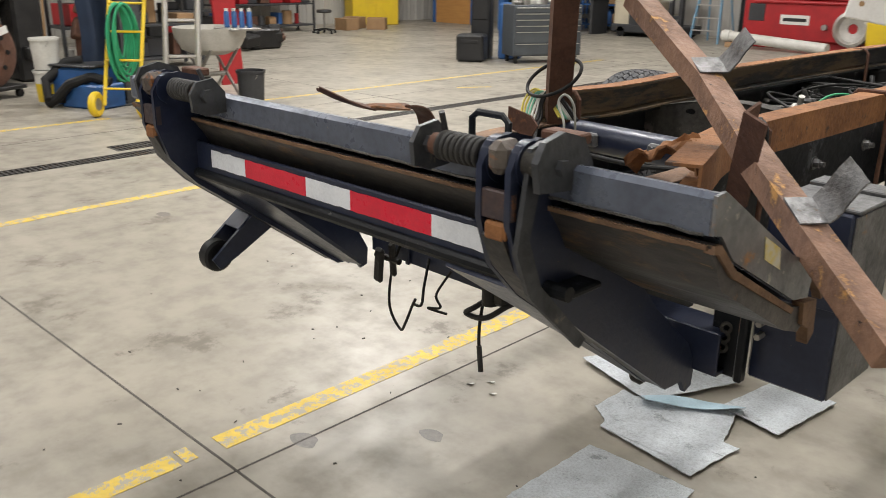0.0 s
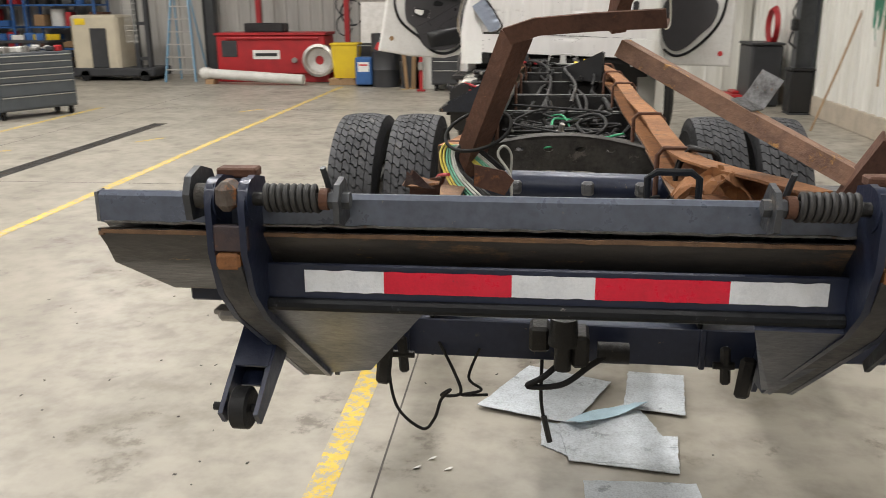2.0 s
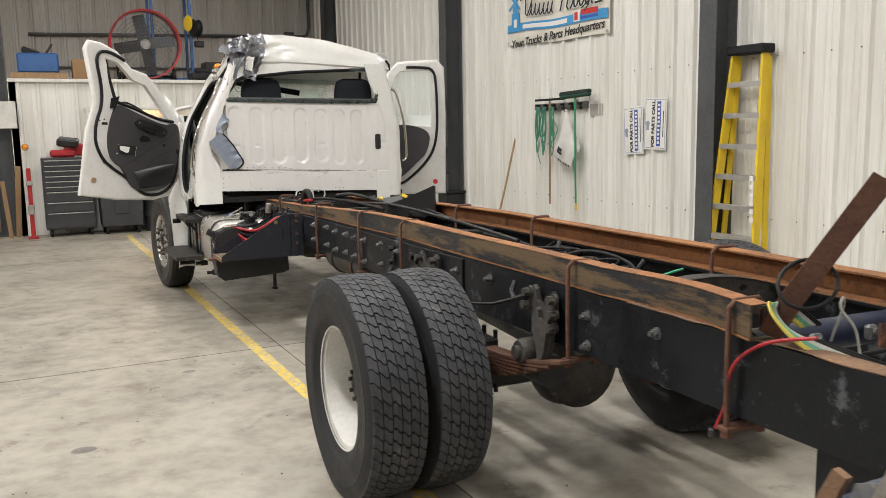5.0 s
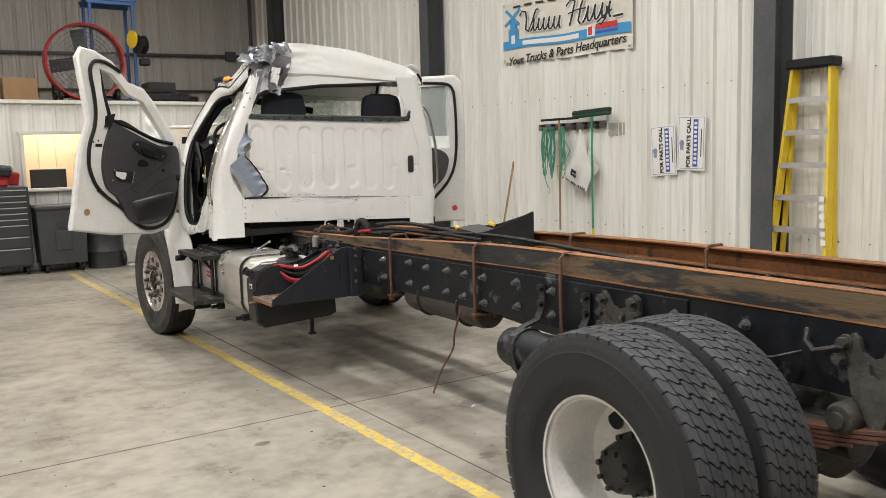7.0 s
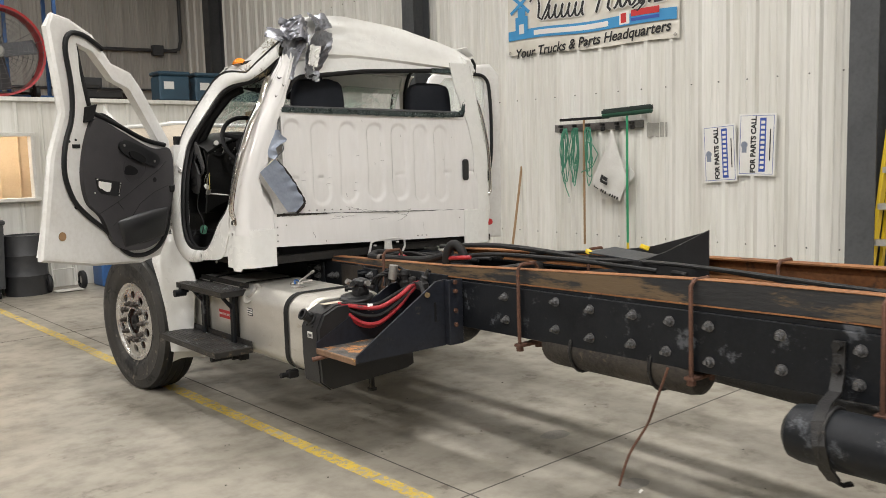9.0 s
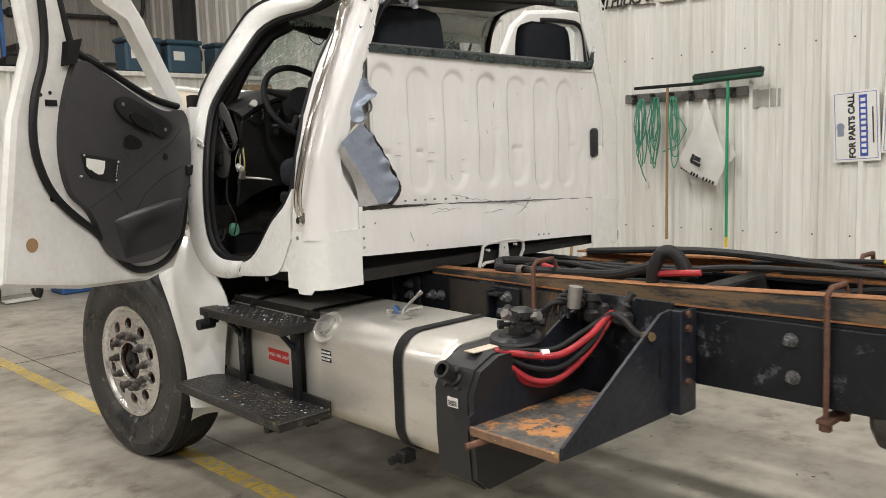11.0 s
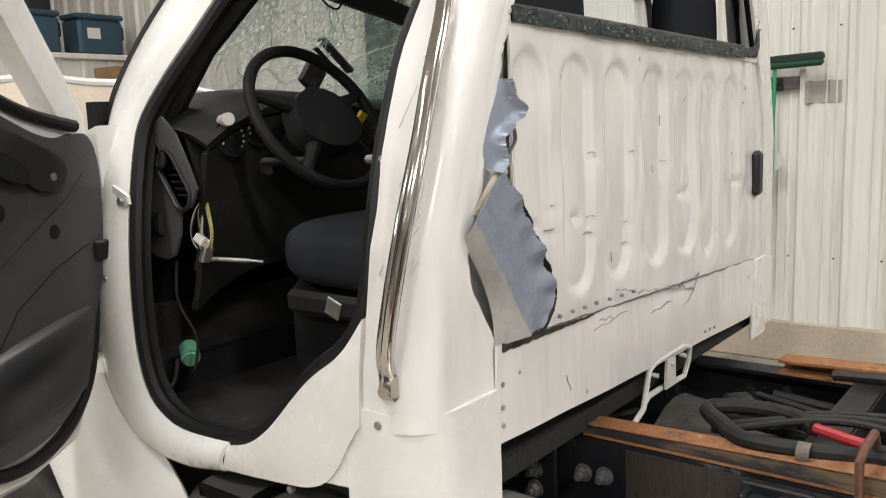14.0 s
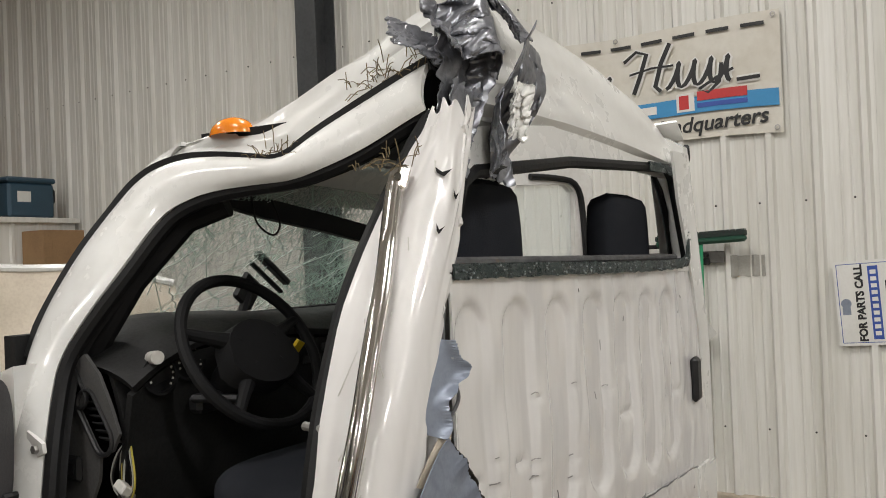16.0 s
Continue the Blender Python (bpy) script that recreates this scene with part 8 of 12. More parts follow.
# ---- doors ----
def make_door(h, dr, nn, outline, hole, seal, trim, damaged):
    P = lambda a, b, t: (h[0] + dr[0] * a + nn[0] * t, h[1] + dr[1] * a + nn[1] * t, b)
    d = part("door", MB().plate(outline, P, -0.06, 0.0, [hole]), WHITEIN, truck, "open white door with a black inner seal")
    part("outer_skin", MB().plate([p for p in outline if p[1] < 2.1], P, -0.075, -0.062), WHITE, d)
    for lp in (outline,):
        pts = [P(a, b, -0.03) for a, b in lp]
        part("edge_roll", MB().tube(pts, 0.03, 8, closed=True), WHITEIN, d)
    out = []
    for i in range(len(seal) - 1):
        p, q = Vector(P(*seal[i], 0.012)), Vector(P(*seal[i + 1], 0.012))
        out += [p.lerp(q, k / 5) for k in range(5)]
    out = [sum((out[min(max(i + k, 0), len(out) - 1)] for k in range(-4, 5)), Vector()) / 9 for i in range(len(out))]
    part("seal", MB().tube(out, 0.016, 8), SEAL, d, "black rubber door seal")
    for _ in range(3):
        trim = [q for a, b in zip(trim, trim[1:] + trim[:1]) for q in ((a[0] * 0.75 + b[0] * 0.25, a[1] * 0.75 + b[1] * 0.25), (a[0] * 0.25 + b[0] * 0.75, a[1] * 0.25 + b[1] * 0.75))]
    tr = part("inner_trim", MB().plate(trim, P, 0.0, 0.034), TRIMGREY, d, "dark grey plastic door trim panel")
    return d, tr, P


h = (-1.17, 8.88)
dl, tl, P = make_door(h, (-0.893, -0.451), (0.451, -0.893),
    [(0.0, 1.25), (0.1, 1.1), (0.28, 1.07), (0.7, 1.1), (1.09, 1.17), (1.03, 1.4), (0.96, 1.78), (0.85, 2.06), (0.92, 2.58), (0.88, 2.64), (0.76, 2.62), (0.6, 2.55), (0.45, 2.38), (0.28, 2.33), (0.2, 2.24), (-0.05, 1.88), (-0.06, 1.5)],
    [(0.66, 2.07), (0.73, 2.5), (0.6, 2.46), (0.44, 2.29), (0.3, 2.24), (0.03, 1.86), (0.36, 1.96)],
    [(0.5, 2.46), (0.62, 2.54), (0.74, 2.575), (0.84, 2.54), (0.83, 2.4), (0.77, 2.08), (0.86, 1.95), (0.92, 1.75), (0.9, 1.58), (0.8, 1.42), (0.64, 1.34), (0.54, 1.24), (0.46, 1.13), (0.34, 1.09), (0.2, 1.1), (0.08, 1.16), (0.0, 1.3), (-0.02, 1.55), (-0.03, 1.84)],
    [(0.65, 2.05), (0.5, 1.98), (0.3, 1.89), (0.12, 1.82), (-0.06, 1.86), (-0.04, 1.5), (0.02, 1.4), (0.06, 1.25), (0.16, 1.17), (0.27, 1.14), (0.4, 1.138), (0.49, 1.16), (0.57, 1.22), (0.62, 1.34), (0.66, 1.41), (0.735, 1.46), (0.77, 1.53), (0.785, 1.66), (0.76, 1.8), (0.71, 1.94)], True)
m = MB()
for ln_ in (((0.663, 1.414), (0.505, 1.479), (0.447, 1.506)), ((0.505, 1.479), (0.46, 1.429)), ((0.564, 1.323), (0.528, 1.344)), ((0.443, 1.381), (0.424, 1.346)), ((0.447, 1.506), (0.368, 1.549), (0.22, 1.625), (0.101, 1.684), (0.022, 1.743)), ((0.4, 1.36), (0.3, 1.46), (0.16, 1.53), (0.02, 1.57))):
    m.tube([P(a, b, 0.0335) for a, b in ln_], 0.0024, 5)
tagged(part("trim_cracks", m, SEAL, tl), kind="stuff")
def pocket(u, v):
    a = 0.525 - 0.5 * u - 0.05 * v * (1 - u) + 0.06 * v * u
    z = 1.35 + 0.07 * u + 0.05 * u * (1 - u) + (1.165 + 0.05 * u * u - 1.35 - 0.07 * u) * v
    e = (math.sin(math.pi * min(1, max(0, u))) * math.sin(math.pi * v)) ** 0.4
    return P(a, z, 0.03 + 0.045 * e + 0.012 * e * math.sin(5 * v + 2 * u))
part("door_pocket", MB().grid(pocket, 40, 28), BLACKPLASTIC, tl, "black moulded map pocket")
ang = math.degrees(math.atan2(-0.451, -0.893)) + 180


def rounded(pts, times=2):
    for _ in range(times):
        pts = [q for a, b in zip(pts, pts[1:] + pts[:1]) for q in ((a[0] * 0.75 + b[0] * 0.25, a[1] * 0.75 + b[1] * 0.25), (a[0] * 0.25 + b[0] * 0.75, a[1] * 0.25 + b[1] * 0.75))]
    return pts


pod = rounded([(0.475, 1.862), (0.425, 1.9), (0.275, 1.85), (0.09, 1.78), (0.115, 1.715), (0.205, 1.71), (0.26, 1.75), (0.403, 1.778), (0.468, 1.825)])
part("handle_pod", MB().plate(pod, P, 0.03, 0.05), BLACKPLASTIC, tl, "black plastic handle pod")
part("release_lever", MB().plate(rounded([(0.39, 1.83), (0.25, 1.78), (0.25, 1.735), (0.3, 1.74), (0.4, 1.785)]), P, 0.045, 0.062), TRIMBLACK, tl, "black release lever")
for a, b in ((0.43, 1.855), (0.155, 1.745)):
    part("trim_screw", MB().cyl(P(a, b, 0.045), P(a, b, 0.053), 0.009, n=10), STEEL, tl)
dish_ = rounded([(0.425, 1.77), (0.44, 1.66), (0.385, 1.6), (0.315, 1.598), (0.228, 1.65), (0.2, 1.72), (0.26, 1.76)])
dish_in = [((a - 0.33) * 0.86 + 0.335, (b - 1.68) * 0.86 + 1.685) for a, b in dish_]
part("pull_dish", MB().plate(dish_, P, 0.03, 0.0365, [dish_in]), TRIMGREY, tl, "moulded rim of the pull dish")
part("pull_recess", MB().plate(rounded([(0.404, 1.733), (0.305, 1.695), (0.315, 1.658), (0.384, 1.652), (0.443, 1.665)]), P, 0.03, 0.038), SEAL, tl, "deep black pull recess")
part("trim_plug", MB().cyl(P(0.149, 1.616, 0.03), P(0.149, 1.616, 0.036), 0.017, n=16), SEAL, tl)
sp = part("switch_plate", MB().plate([(0.685, 1.644), (0.466, 1.61), (0.491, 1.514), (0.64, 1.538), (0.672, 1.57)], P, 0.03, 0.039), BLACKPLASTIC, tl, "black switch plate with a torn white label")
part("torn_label", MB().plate([(0.664, 1.624), (0.61, 1.617), (0.556, 1.608), (0.561, 1.58), (0.574, 1.553), (0.6, 1.552), (0.625, 1.563), (0.64, 1.575), (0.65, 1.574), (0.667, 1.59)], P, 0.037, 0.0405), PAPER, sp, "torn dirty white label")
m = MB()
for a, b in ((0.675, 1.636), (0.476, 1.603), (0.496, 1.524), (0.7, 1.55)):
    m.cyl(P(a, b, 0.034), P(a, b, 0.042), 0.005, n=8)
for k in range(9):
    m.box(P(0.481 + 0.0018 * k, 1.588 - 0.006 * k, 0.0395), (0.004, 0.002, 0.004))
tagged(part("plate_marks", m, PLASTIC_WHITE, sp), kind="stuff")
m = MB()
for a, b, rr in ((0.825, 1.465, 0.014), (0.84, 1.88, 0.008), (0.79, 1.89, 0.008), (0.52, 1.93, 0.014), (0.08, 1.6, 0.014)):
    q0, q1 = P(a, b, 0.0), P(a, b, 0.032 if a < 0.6 else 0.003)
    m.cyl(q0, q1, rr, n=12)
m.box(P(0.79, 1.85, 0.002), (0.06, 0.006, 0.025), pose(0, 0, 0, 0, 0, ang))
tagged(part("holes_and_plugs", m, SEAL, dl), kind="stuff")
part("round_plug", MB().cyl(P(0.95, 1.29, 0.0), P(0.95, 1.29, 0.004), 0.028, n=18), CARDBOARD, dl, "tan round body plug")
cable("run_channel", [P(0.66, 2.1, 0.0), P(0.7, 2.3, -0.01), P(0.72, 2.48, -0.02)], 0.018, SEAL, dl)
cable("sill_strip", [P(0.66, 2.07, 0.01), P(0.45, 2.0, 0.0), P(0.2, 1.9, 0.005), P(0.0, 1.86, 0.01)], 0.016, SEAL, dl)
cable("bent_runner", [P(0.62, 2.05, -0.02), P(0.5, 2.06, -0.05), P(0.36, 2.0, -0.06), P(0.26, 1.93, -0.04)], 0.01, SEAL, dl)
part("mirror_corner", MB().plate([(0.7, 2.1), (0.62, 2.12), (0.66, 2.02), (0.72, 2.0)], P, 0.0, 0.03), TRIMBLACK, dl)
for z, y in ((1.668, 8.812), (1.471, 8.85), (1.364, 8.88), (1.285, 8.89)):
    part("hinge", MB().plate([(y + 0.04, z + 0.04), (y - 0.022, z + 0.014), (y - 0.026, z - 0.008), (y + 0.04, z - 0.04)], lambda a, b, t: (-t, a, b), lx(z) + 0.012, lx(z) + 0.022), WHITEIN, dl)
    part("hinge_bolt", MB().cyl((-lx(z) - 0.02, y, z), (-lx(z) - 0.032, y, z), 0.0105, n=6), STEEL, dl)
part("check_strap", MB().box((-1.13, 8.85, 1.547), (0.06, 0.022, 0.05), b=0.006), SEAL, dl)
hR = (1.15, 9.02)
dR, tR, PR = make_door(hR, (0.919, -0.394), (-0.394, -0.919),
    [(0.0, 1.2), (0.1, 0.98), (0.86, 0.97), (0.87, 1.9), (0.86, 2.46), (0.8, 2.53), (0.34, 2.51), (0.24, 2.42), (0.02, 1.9)],
    [(0.08, 1.82), (0.72, 1.76), (0.74, 2.4), (0.7, 2.44), (0.36, 2.43), (0.3, 2.36)],
    [(0.35, 2.47), (0.74, 2.475), (0.79, 2.42), (0.8, 1.9), (0.79, 1.6), (0.72, 1.42), (0.6, 1.28), (0.45, 1.14), (0.3, 1.05), (0.15, 1.06), (0.05, 1.2)],
    [(0.72, 1.76), (0.08, 1.82), (0.04, 1.4), (0.1, 1.18), (0.24, 1.1), (0.38, 1.18), (0.52, 1.32), (0.68, 1.46)], False)
gp = part("window_glass", MB().plate([(0.08, 1.82), (0.72, 1.76), (0.74, 2.4), (0.7, 2.44), (0.36, 2.43), (0.3, 2.36)], PR, -0.034, -0.029), GLASS, dR, "clear door glass")
gp.visible_shadow = False
part("reflector", MB().cyl(PR(0.76, 1.1, 0.0), PR(0.76, 1.1, 0.006), 0.03, n=18), INKRED, dR, "round red reflector")

# ---- fuel tank, steps, battery tray ----
def rsec(w, hh, r_, n=6):
    pts = []
    for cx, cz, a0 in ((w / 2 - r_, hh / 2 - r_, 0), (-w / 2 + r_, hh / 2 - r_, 90), (-w / 2 + r_, -hh / 2 + r_, 180), (w / 2 - r_, -hh / 2 + r_, 270)):
        for k in range(n + 1):
            a = radians(a0 + 90 * k / n)
            pts.append((cx + r_ * math.cos(a), cz + r_ * math.sin(a)))
    return pts


TXC, TZC, TW, TH = -0.81, 0.69, 0.55, 0.46
m = MB()
sec = rsec(TW, TH, 0.11, 8)
n = len(sec)
ys = [(7.1, 0.94), (7.11, 0.98), (7.13, 1.0), (7.85, 1.0), (7.86, 0.996), (7.87, 1.0), (8.68, 1.0), (8.7, 0.97)]
vs = [(TXC + p[0] * k, y, TZC + p[1] * k) for y, k in ys for p in sec]
fs = [(j * n + i, j * n + (i + 1) % n, (j + 1) * n + (i + 1) % n, (j + 1) * n + i) for j in range(len(ys) - 1) for i in range(n)]
fs += [tuple(range(n))[::-1], tuple(range((len(ys) - 1) * n, len(ys) * n))]
ft = part("fuel_tank", m.add(vs, fs), TANKALU, truck, "brushed aluminium fuel tank with black straps")
for y in (7.345, 8.0, 8.46):
    m = MB()
    s2 = rsec(TW + 0.014, TH + 0.014, 0.115, 8)
    vs = [(TXC + p[0], yy, TZC + p[1]) for yy in (y - 0.026, y + 0.026) for p in s2]
    m.add(vs, [(i, (i + 1) % n, n + (i + 1) % n, n + i) for i in range(n)])
    m.box((TXC - TW / 2 + 0.02, y, 0.44), (0.07, 0.05, 0.05), b=0.008).cyl((TXC - TW / 2 - 0.06, y, 0.44), (TXC - TW / 2 + 0.05, y, 0.44), 0.016, n=8)
    part("strap", m, SEAL, ft, "black rubber-lined strap")
m = MB().lathe([(0.078, -0.006), (0.076, 0.003), (0.071, 0.004), (0.066, 0.001), (0.05, -0.002), (0.03, -0.002)], pose(TXC - 0.242, 7.85, TZC + 0.186, 0, -50, 0), 32)
part("filler_dish", m, TANKALU, ft, "bright round filler dish")
m = MB().lathe([(0.044, -0.004), (0.045, 0.016), (0.042, 0.024), (0.036, 0.026), (0, 0.027)], pose(TXC - 0.238, 7.85, TZC + 0.19, 0, -50, 0), 24).box((TXC - 0.256, 7.85, TZC + 0.206), (0.008, 0.06, 0.01), pose(0, 0, 0, 0, -52, 20), b=0.003)
part("filler_cap", m, FILLER, ft, "round aluminium filler cap")
m = MB().lathe([(0.045, 0), (0.045, 0.008), (0.03, 0.013), (0.018, 0.02), (0, 0.02)], pose(-0.872, 7.572, TZC + TH / 2), 20)
m.tube([(-0.872, 7.572, 0.93), (-0.85, 7.578, 0.958), (-0.8, 7.588, 0.98), (-0.745, 7.598, 1.004)], 0.0065, 7).cyl((-0.757, 7.596, 0.998), (-0.735, 7.6, 1.008), 0.01, n=8)
m.tube([(-0.868, 7.576, 0.93), (-0.84, 7.57, 0.95), (-0.79, 7.55, 0.955)], 0.006, 7).cyl((-0.8, 7.553, 0.954), (-0.78, 7.547, 0.956), 0.0095, n=8)
part("sender", m, STEEL, ft, "dull brass-grey sender with two pipes")
cable("sender_wire", [(-0.88, 7.585, 0.94), (-0.86, 7.63, 0.957), (-0.82, 7.66, 0.95), (-0.79, 7.68, 0.93)], 0.006, BLUEPAINT, ft)
part("vent_stub", MB().lathe([(0, 0), (0.02, 0), (0.022, 0.012), (0.012, 0.02), (0, 0.02)], pose(-0.83, 7.7, TZC + TH / 2), 12), STEEL, ft)
lb = part("red_label", MB().box((TXC - TW / 2 - 0.0015, 8.2, 0.70), (0.003, 0.165, 0.055)), INKRED, ft, "red fuel label with white lettering")
words("DIESEL FUEL ONLY", 0.021, PAPER, pose(TXC - TW / 2 - 0.0035, 8.2, 0.70, 90, 0, -90), ft)
part("black_label", MB().box((TXC - TW / 2 - 0.0015, 7.82, 0.762), (0.003, 0.068, 0.05)), INK, ft, "black fuel label with white lettering")
for k, line_ in enumerate(("ULTRA LOW", "SULFUR DIESEL", "FUEL ONLY")):
    words(line_, 0.0115, PAPER, pose(TXC - TW / 2 - 0.0035, 7.82, 0.777 - 0.015 * k, 90, 0, -90), ft, bold=0.0004)


def step(x0, x1, y0, y1, z, name, label):
    m = MB().box(((x0 + x1) / 2, (y0 + y1) / 2, z), (x1 - x0, y1 - y0, 0.014), b=0.003)
    m.box((x0 + 0.006, (y0 + y1) / 2, z - 0.014), (0.008, y1 - y0, 0.036), b=0.003).box(((x0 + x1) / 2, y0 + 0.004, z - 0.014), (x1 - x0, 0.008, 0.036), b=0.003).box(((x0 + x1) / 2, y1 - 0.004, z - 0.014), (x1 - x0, 0.008, 0.036), b=0.003)
    st = part("step", m, STEPDIRT, truck, label)
    part("back_lip", MB().box((x1 - 0.006, (y0 + y1) / 2, z + 0.018), (0.012, y1 - y0, 0.05), b=0.003), STEPDIRT, st)
    k = MB()
    nx, ny = 9, int((y1 - y0) / 0.026)
    for i in range(nx):
        for j in range(ny):
            k.box((x0 + 0.025 + (x1 - x0 - 0.05) * i / (nx - 1), y0 + 0.03 + (y1 - y0 - 0.06) * j / (ny - 1), z + 0.006), (0.014, 0.006, 0.006), pose(0, 0, 0, 0, 0, 45 if (i + j) % 2 else -45), b=0.002)
    tagged(part("tread_studs", k, STEPDIRT, st), kind="stuff")
    k = MB()
    rs_ = random.Random(int(z * 1000))
    for i in range(36):
        q = rs_.choice([0.003, 0.004, 0.005, 0.006, 0.009])
        k.box((rs_.uniform(x0 + 0.02, x1 - 0.02), rs_.uniform(y0 + 0.02, y1 - 0.02), z + 0.0095), (q, q * 1.3, 0.004), pose(0, 0, 0, 0, 0, rs_.uniform(0, 90)), b=0.001)
    tagged(part("grit", k, CRUMB, st, "glass grit"), kind="stuff")
    return st


s1_ = step(-1.23, -1.03, 7.93, 8.66, 0.885, "step", "upper black chequered entry step, chipped")
s2_ = step(-1.36, -1.1, 7.78, 8.7, 0.535, "step", "lower black chequered entry step with rust")
for y in (8.0, 8.46):
    part("step_bracket", MB().box((-1.122, y, 0.7), (0.02, 0.05, 0.36), b=0.004).tube([(-1.12, y, 0.76), (-1.19, y, 0.85)], 0.012, 6), BLACKSTEEL, s1_)
part("step_foot", MB().cyl((-1.27, 8.6, 0.82), (-1.19, 8.6, 0.82), 0.026, n=12).box((-1.2, 8.6, 0.85), (0.06, 0.05, 0.06), b=0.006), BLACKSTEEL, s1_)
part("step_foot", MB().cyl((-1.3, 7.98, 0.46), (-1.16, 7.98, 0.46), 0.02, n=10).box((-1.2, 7.98, 0.49), (0.05, 0.05, 0.07), b=0.006), BLACKSTEEL, s2_)
# black plastic fluid tank behind the fuel tank
m = MB()
prof = [(-1.12, 0.47), (-1.13, 0.62), (-1.13, 0.78), (-1.09, 0.86), (-1.0, 0.9), (-0.72, 0.9), (-0.68, 0.84), (-0.62, 0.66), (-0.48, 0.65), (-0.47, 0.47), (-0.52, 0.45), (-1.06, 0.42)]
m.plate(prof, lambda a, b, t: (a, t, b), 6.93, 7.09)
m.plate([(p[0] * 0.985 - 0.012, p[1] * 0.97 + 0.02) for p in prof], lambda a, b, t: (a, t, b), 6.905, 6.932)
fluid = part("fluid_tank", m, BLACKPLASTIC, truck, "black moulded plastic fluid tank")
m = MB().lathe([(0.036, 0), (0.036, 0.02), (0.028, 0.024), (0.028, 0.07), (0.033, 0.075), (0.033, 0.085), (0.022, 0.085), (0.022, 0.04), (0, 0.04)], pose(-1.1, 7.01, 0.82, 0, -58, 0), 20)
for a in range(4):
    m.cyl((-1.115 + 0.02 * math.cos(a * 1.57), 7.01 + 0.045 * math.sin(a * 1.57 + 0.78), 0.82 + 0.045 * math.cos(a * 1.57 + 0.78)), (-1.13, 7.01 + 0.045 * math.sin(a * 1.57 + 0.78), 0.83 + 0.045 * math.cos(a * 1.57 + 0.78)), 0.009, n=6)
part("filler_neck", m, BLACKPLASTIC, fluid, "open black filler neck")
part("yellow_label", MB().box((-0.98, 7.0, 0.902), (0.13, 0.05, 0.003)), CREAM, fluid)
part("white_label", MB().box((-1.132, 7.0, 0.74), (0.003, 0.05, 0.035)), PAPER, fluid)
m = MB()
for i in range(7):
    m.box((-1.134, 6.982 + 0.006 * i, 0.737), (0.001, 0.003, 0.02))
tagged(part("label_bars", m, INK, fluid), kind="stuff")
part("header_flange", MB().lathe([(0, 0), (0.095, 0), (0.1, 0.012), (0.095, 0.022), (0.07, 0.026), (0.065, 0.03), (0, 0.03)], pose(-0.82, 6.98, 0.905, 4, -6, 0), 28), BLACKPLASTIC, fluid)
hd = part("header_unit", MB().lathe([(0, 0), (0.05, 0), (0.052, 0.03), (0.04, 0.04), (0.04, 0.06), (0.047, 0.065), (0.045, 0.09), (0.02, 0.1), (0, 0.1)], pose(-0.8, 6.97, 0.93, 6, 0, 0), 18), BLACKPLASTIC, fluid, "black sender unit with hose fittings")
rh = random.Random(9)
for i in range(12):
    a = i * 0.52
    p0 = Vector((-0.8 + 0.04 * math.cos(a), 6.97 + 0.04 * math.sin(a), 0.96 + 0.05 * rh.random()))
    p1 = p0 + Vector((0.05 * math.cos(a), 0.05 * math.sin(a), rh.uniform(-0.01, 0.04)))
    part("fitting", MB().cyl(p0, p1, rh.uniform(0.009, 0.016), n=8).cyl(p0.lerp(p1, 0.6), p1, 0.018, n=6), BLACKPLASTIC if i % 3 else STEEL, hd)
for i in range(5):
    cable("small_hose", [(-0.76 + 0.02 * i, 6.93 - 0.02 * i, 0.98), (-0.74 + 0.03 * i, 6.88, 1.04 + 0.012 * i), (-0.66 + 0.02 * i, 6.86 - 0.02 * i, 1.03), (-0.55, 6.84 + 0.05 * i, 0.95)], 0.008, BLACKHOSE, hd)
part("valve_can", MB().cyl((-0.66, 6.84, 1.02), (-0.655, 6.83, 1.1), 0.026, n=14), STEEL, fluid, "bare metal valve can")
part("header_valve", MB().lathe([(0, 0), (0.03, 0), (0.032, 0.03), (0.022, 0.04), (0.022, 0.07), (0.03, 0.075), (0.026, 0.1), (0, 0.1)], pose(-0.6, 6.8, 0.97), 14).box((-0.57, 6.78, 1.0), (0.05, 0.05, 0.06), b=0.01), GREASE, fluid)
part("header_valve", MB().lathe([(0, 0), (0.024, 0), (0.026, 0.05), (0.016, 0.06), (0.016, 0.1), (0, 0.1)], pose(-0.54, 6.72, 0.98, 20, 20, 0), 12).box((-0.55, 6.7, 0.98), (0.06, 0.07, 0.05), b=0.012), GREASE, fluid)
# cast mounting brackets on the rail behind the tanks
for y, top, low_ in ((7.38, 1.005, 0.8), (8.02, 1.0, 0.84)):
    m = MB().box((-0.452, y - 0.012, (top + low_) / 2 - 0.02), (0.014, 0.16, top - low_ + 0.06), b=0.004).box((-0.48, y + 0.05, (top + low_) / 2), (0.06, 0.014, top - low_), b=0.004).box((-0.48, y + 0.02, top - 0.02), (0.055, 0.06, 0.014), b=0.004)
    bk = part("tank_bracket", m, BLACKSTEEL, truck, "black cast tank bracket bolted on the rail")
    for dz in (0.03, 0.085, 0.14):
        bo = new("bolt", BOLT)
        bo.parent = bk
        bo.matrix_basis = pose(-0.459, y - 0.03, top - dz, 20, 0, 180)
for y, z in ((7.8, 0.93), (7.86, 0.925), (7.05, 0.9)):
    bo = new("bolt", BOLT)
    bo.parent = truck
    bo.matrix_basis = pose(-0.43, y, z, 40, 0, 180)
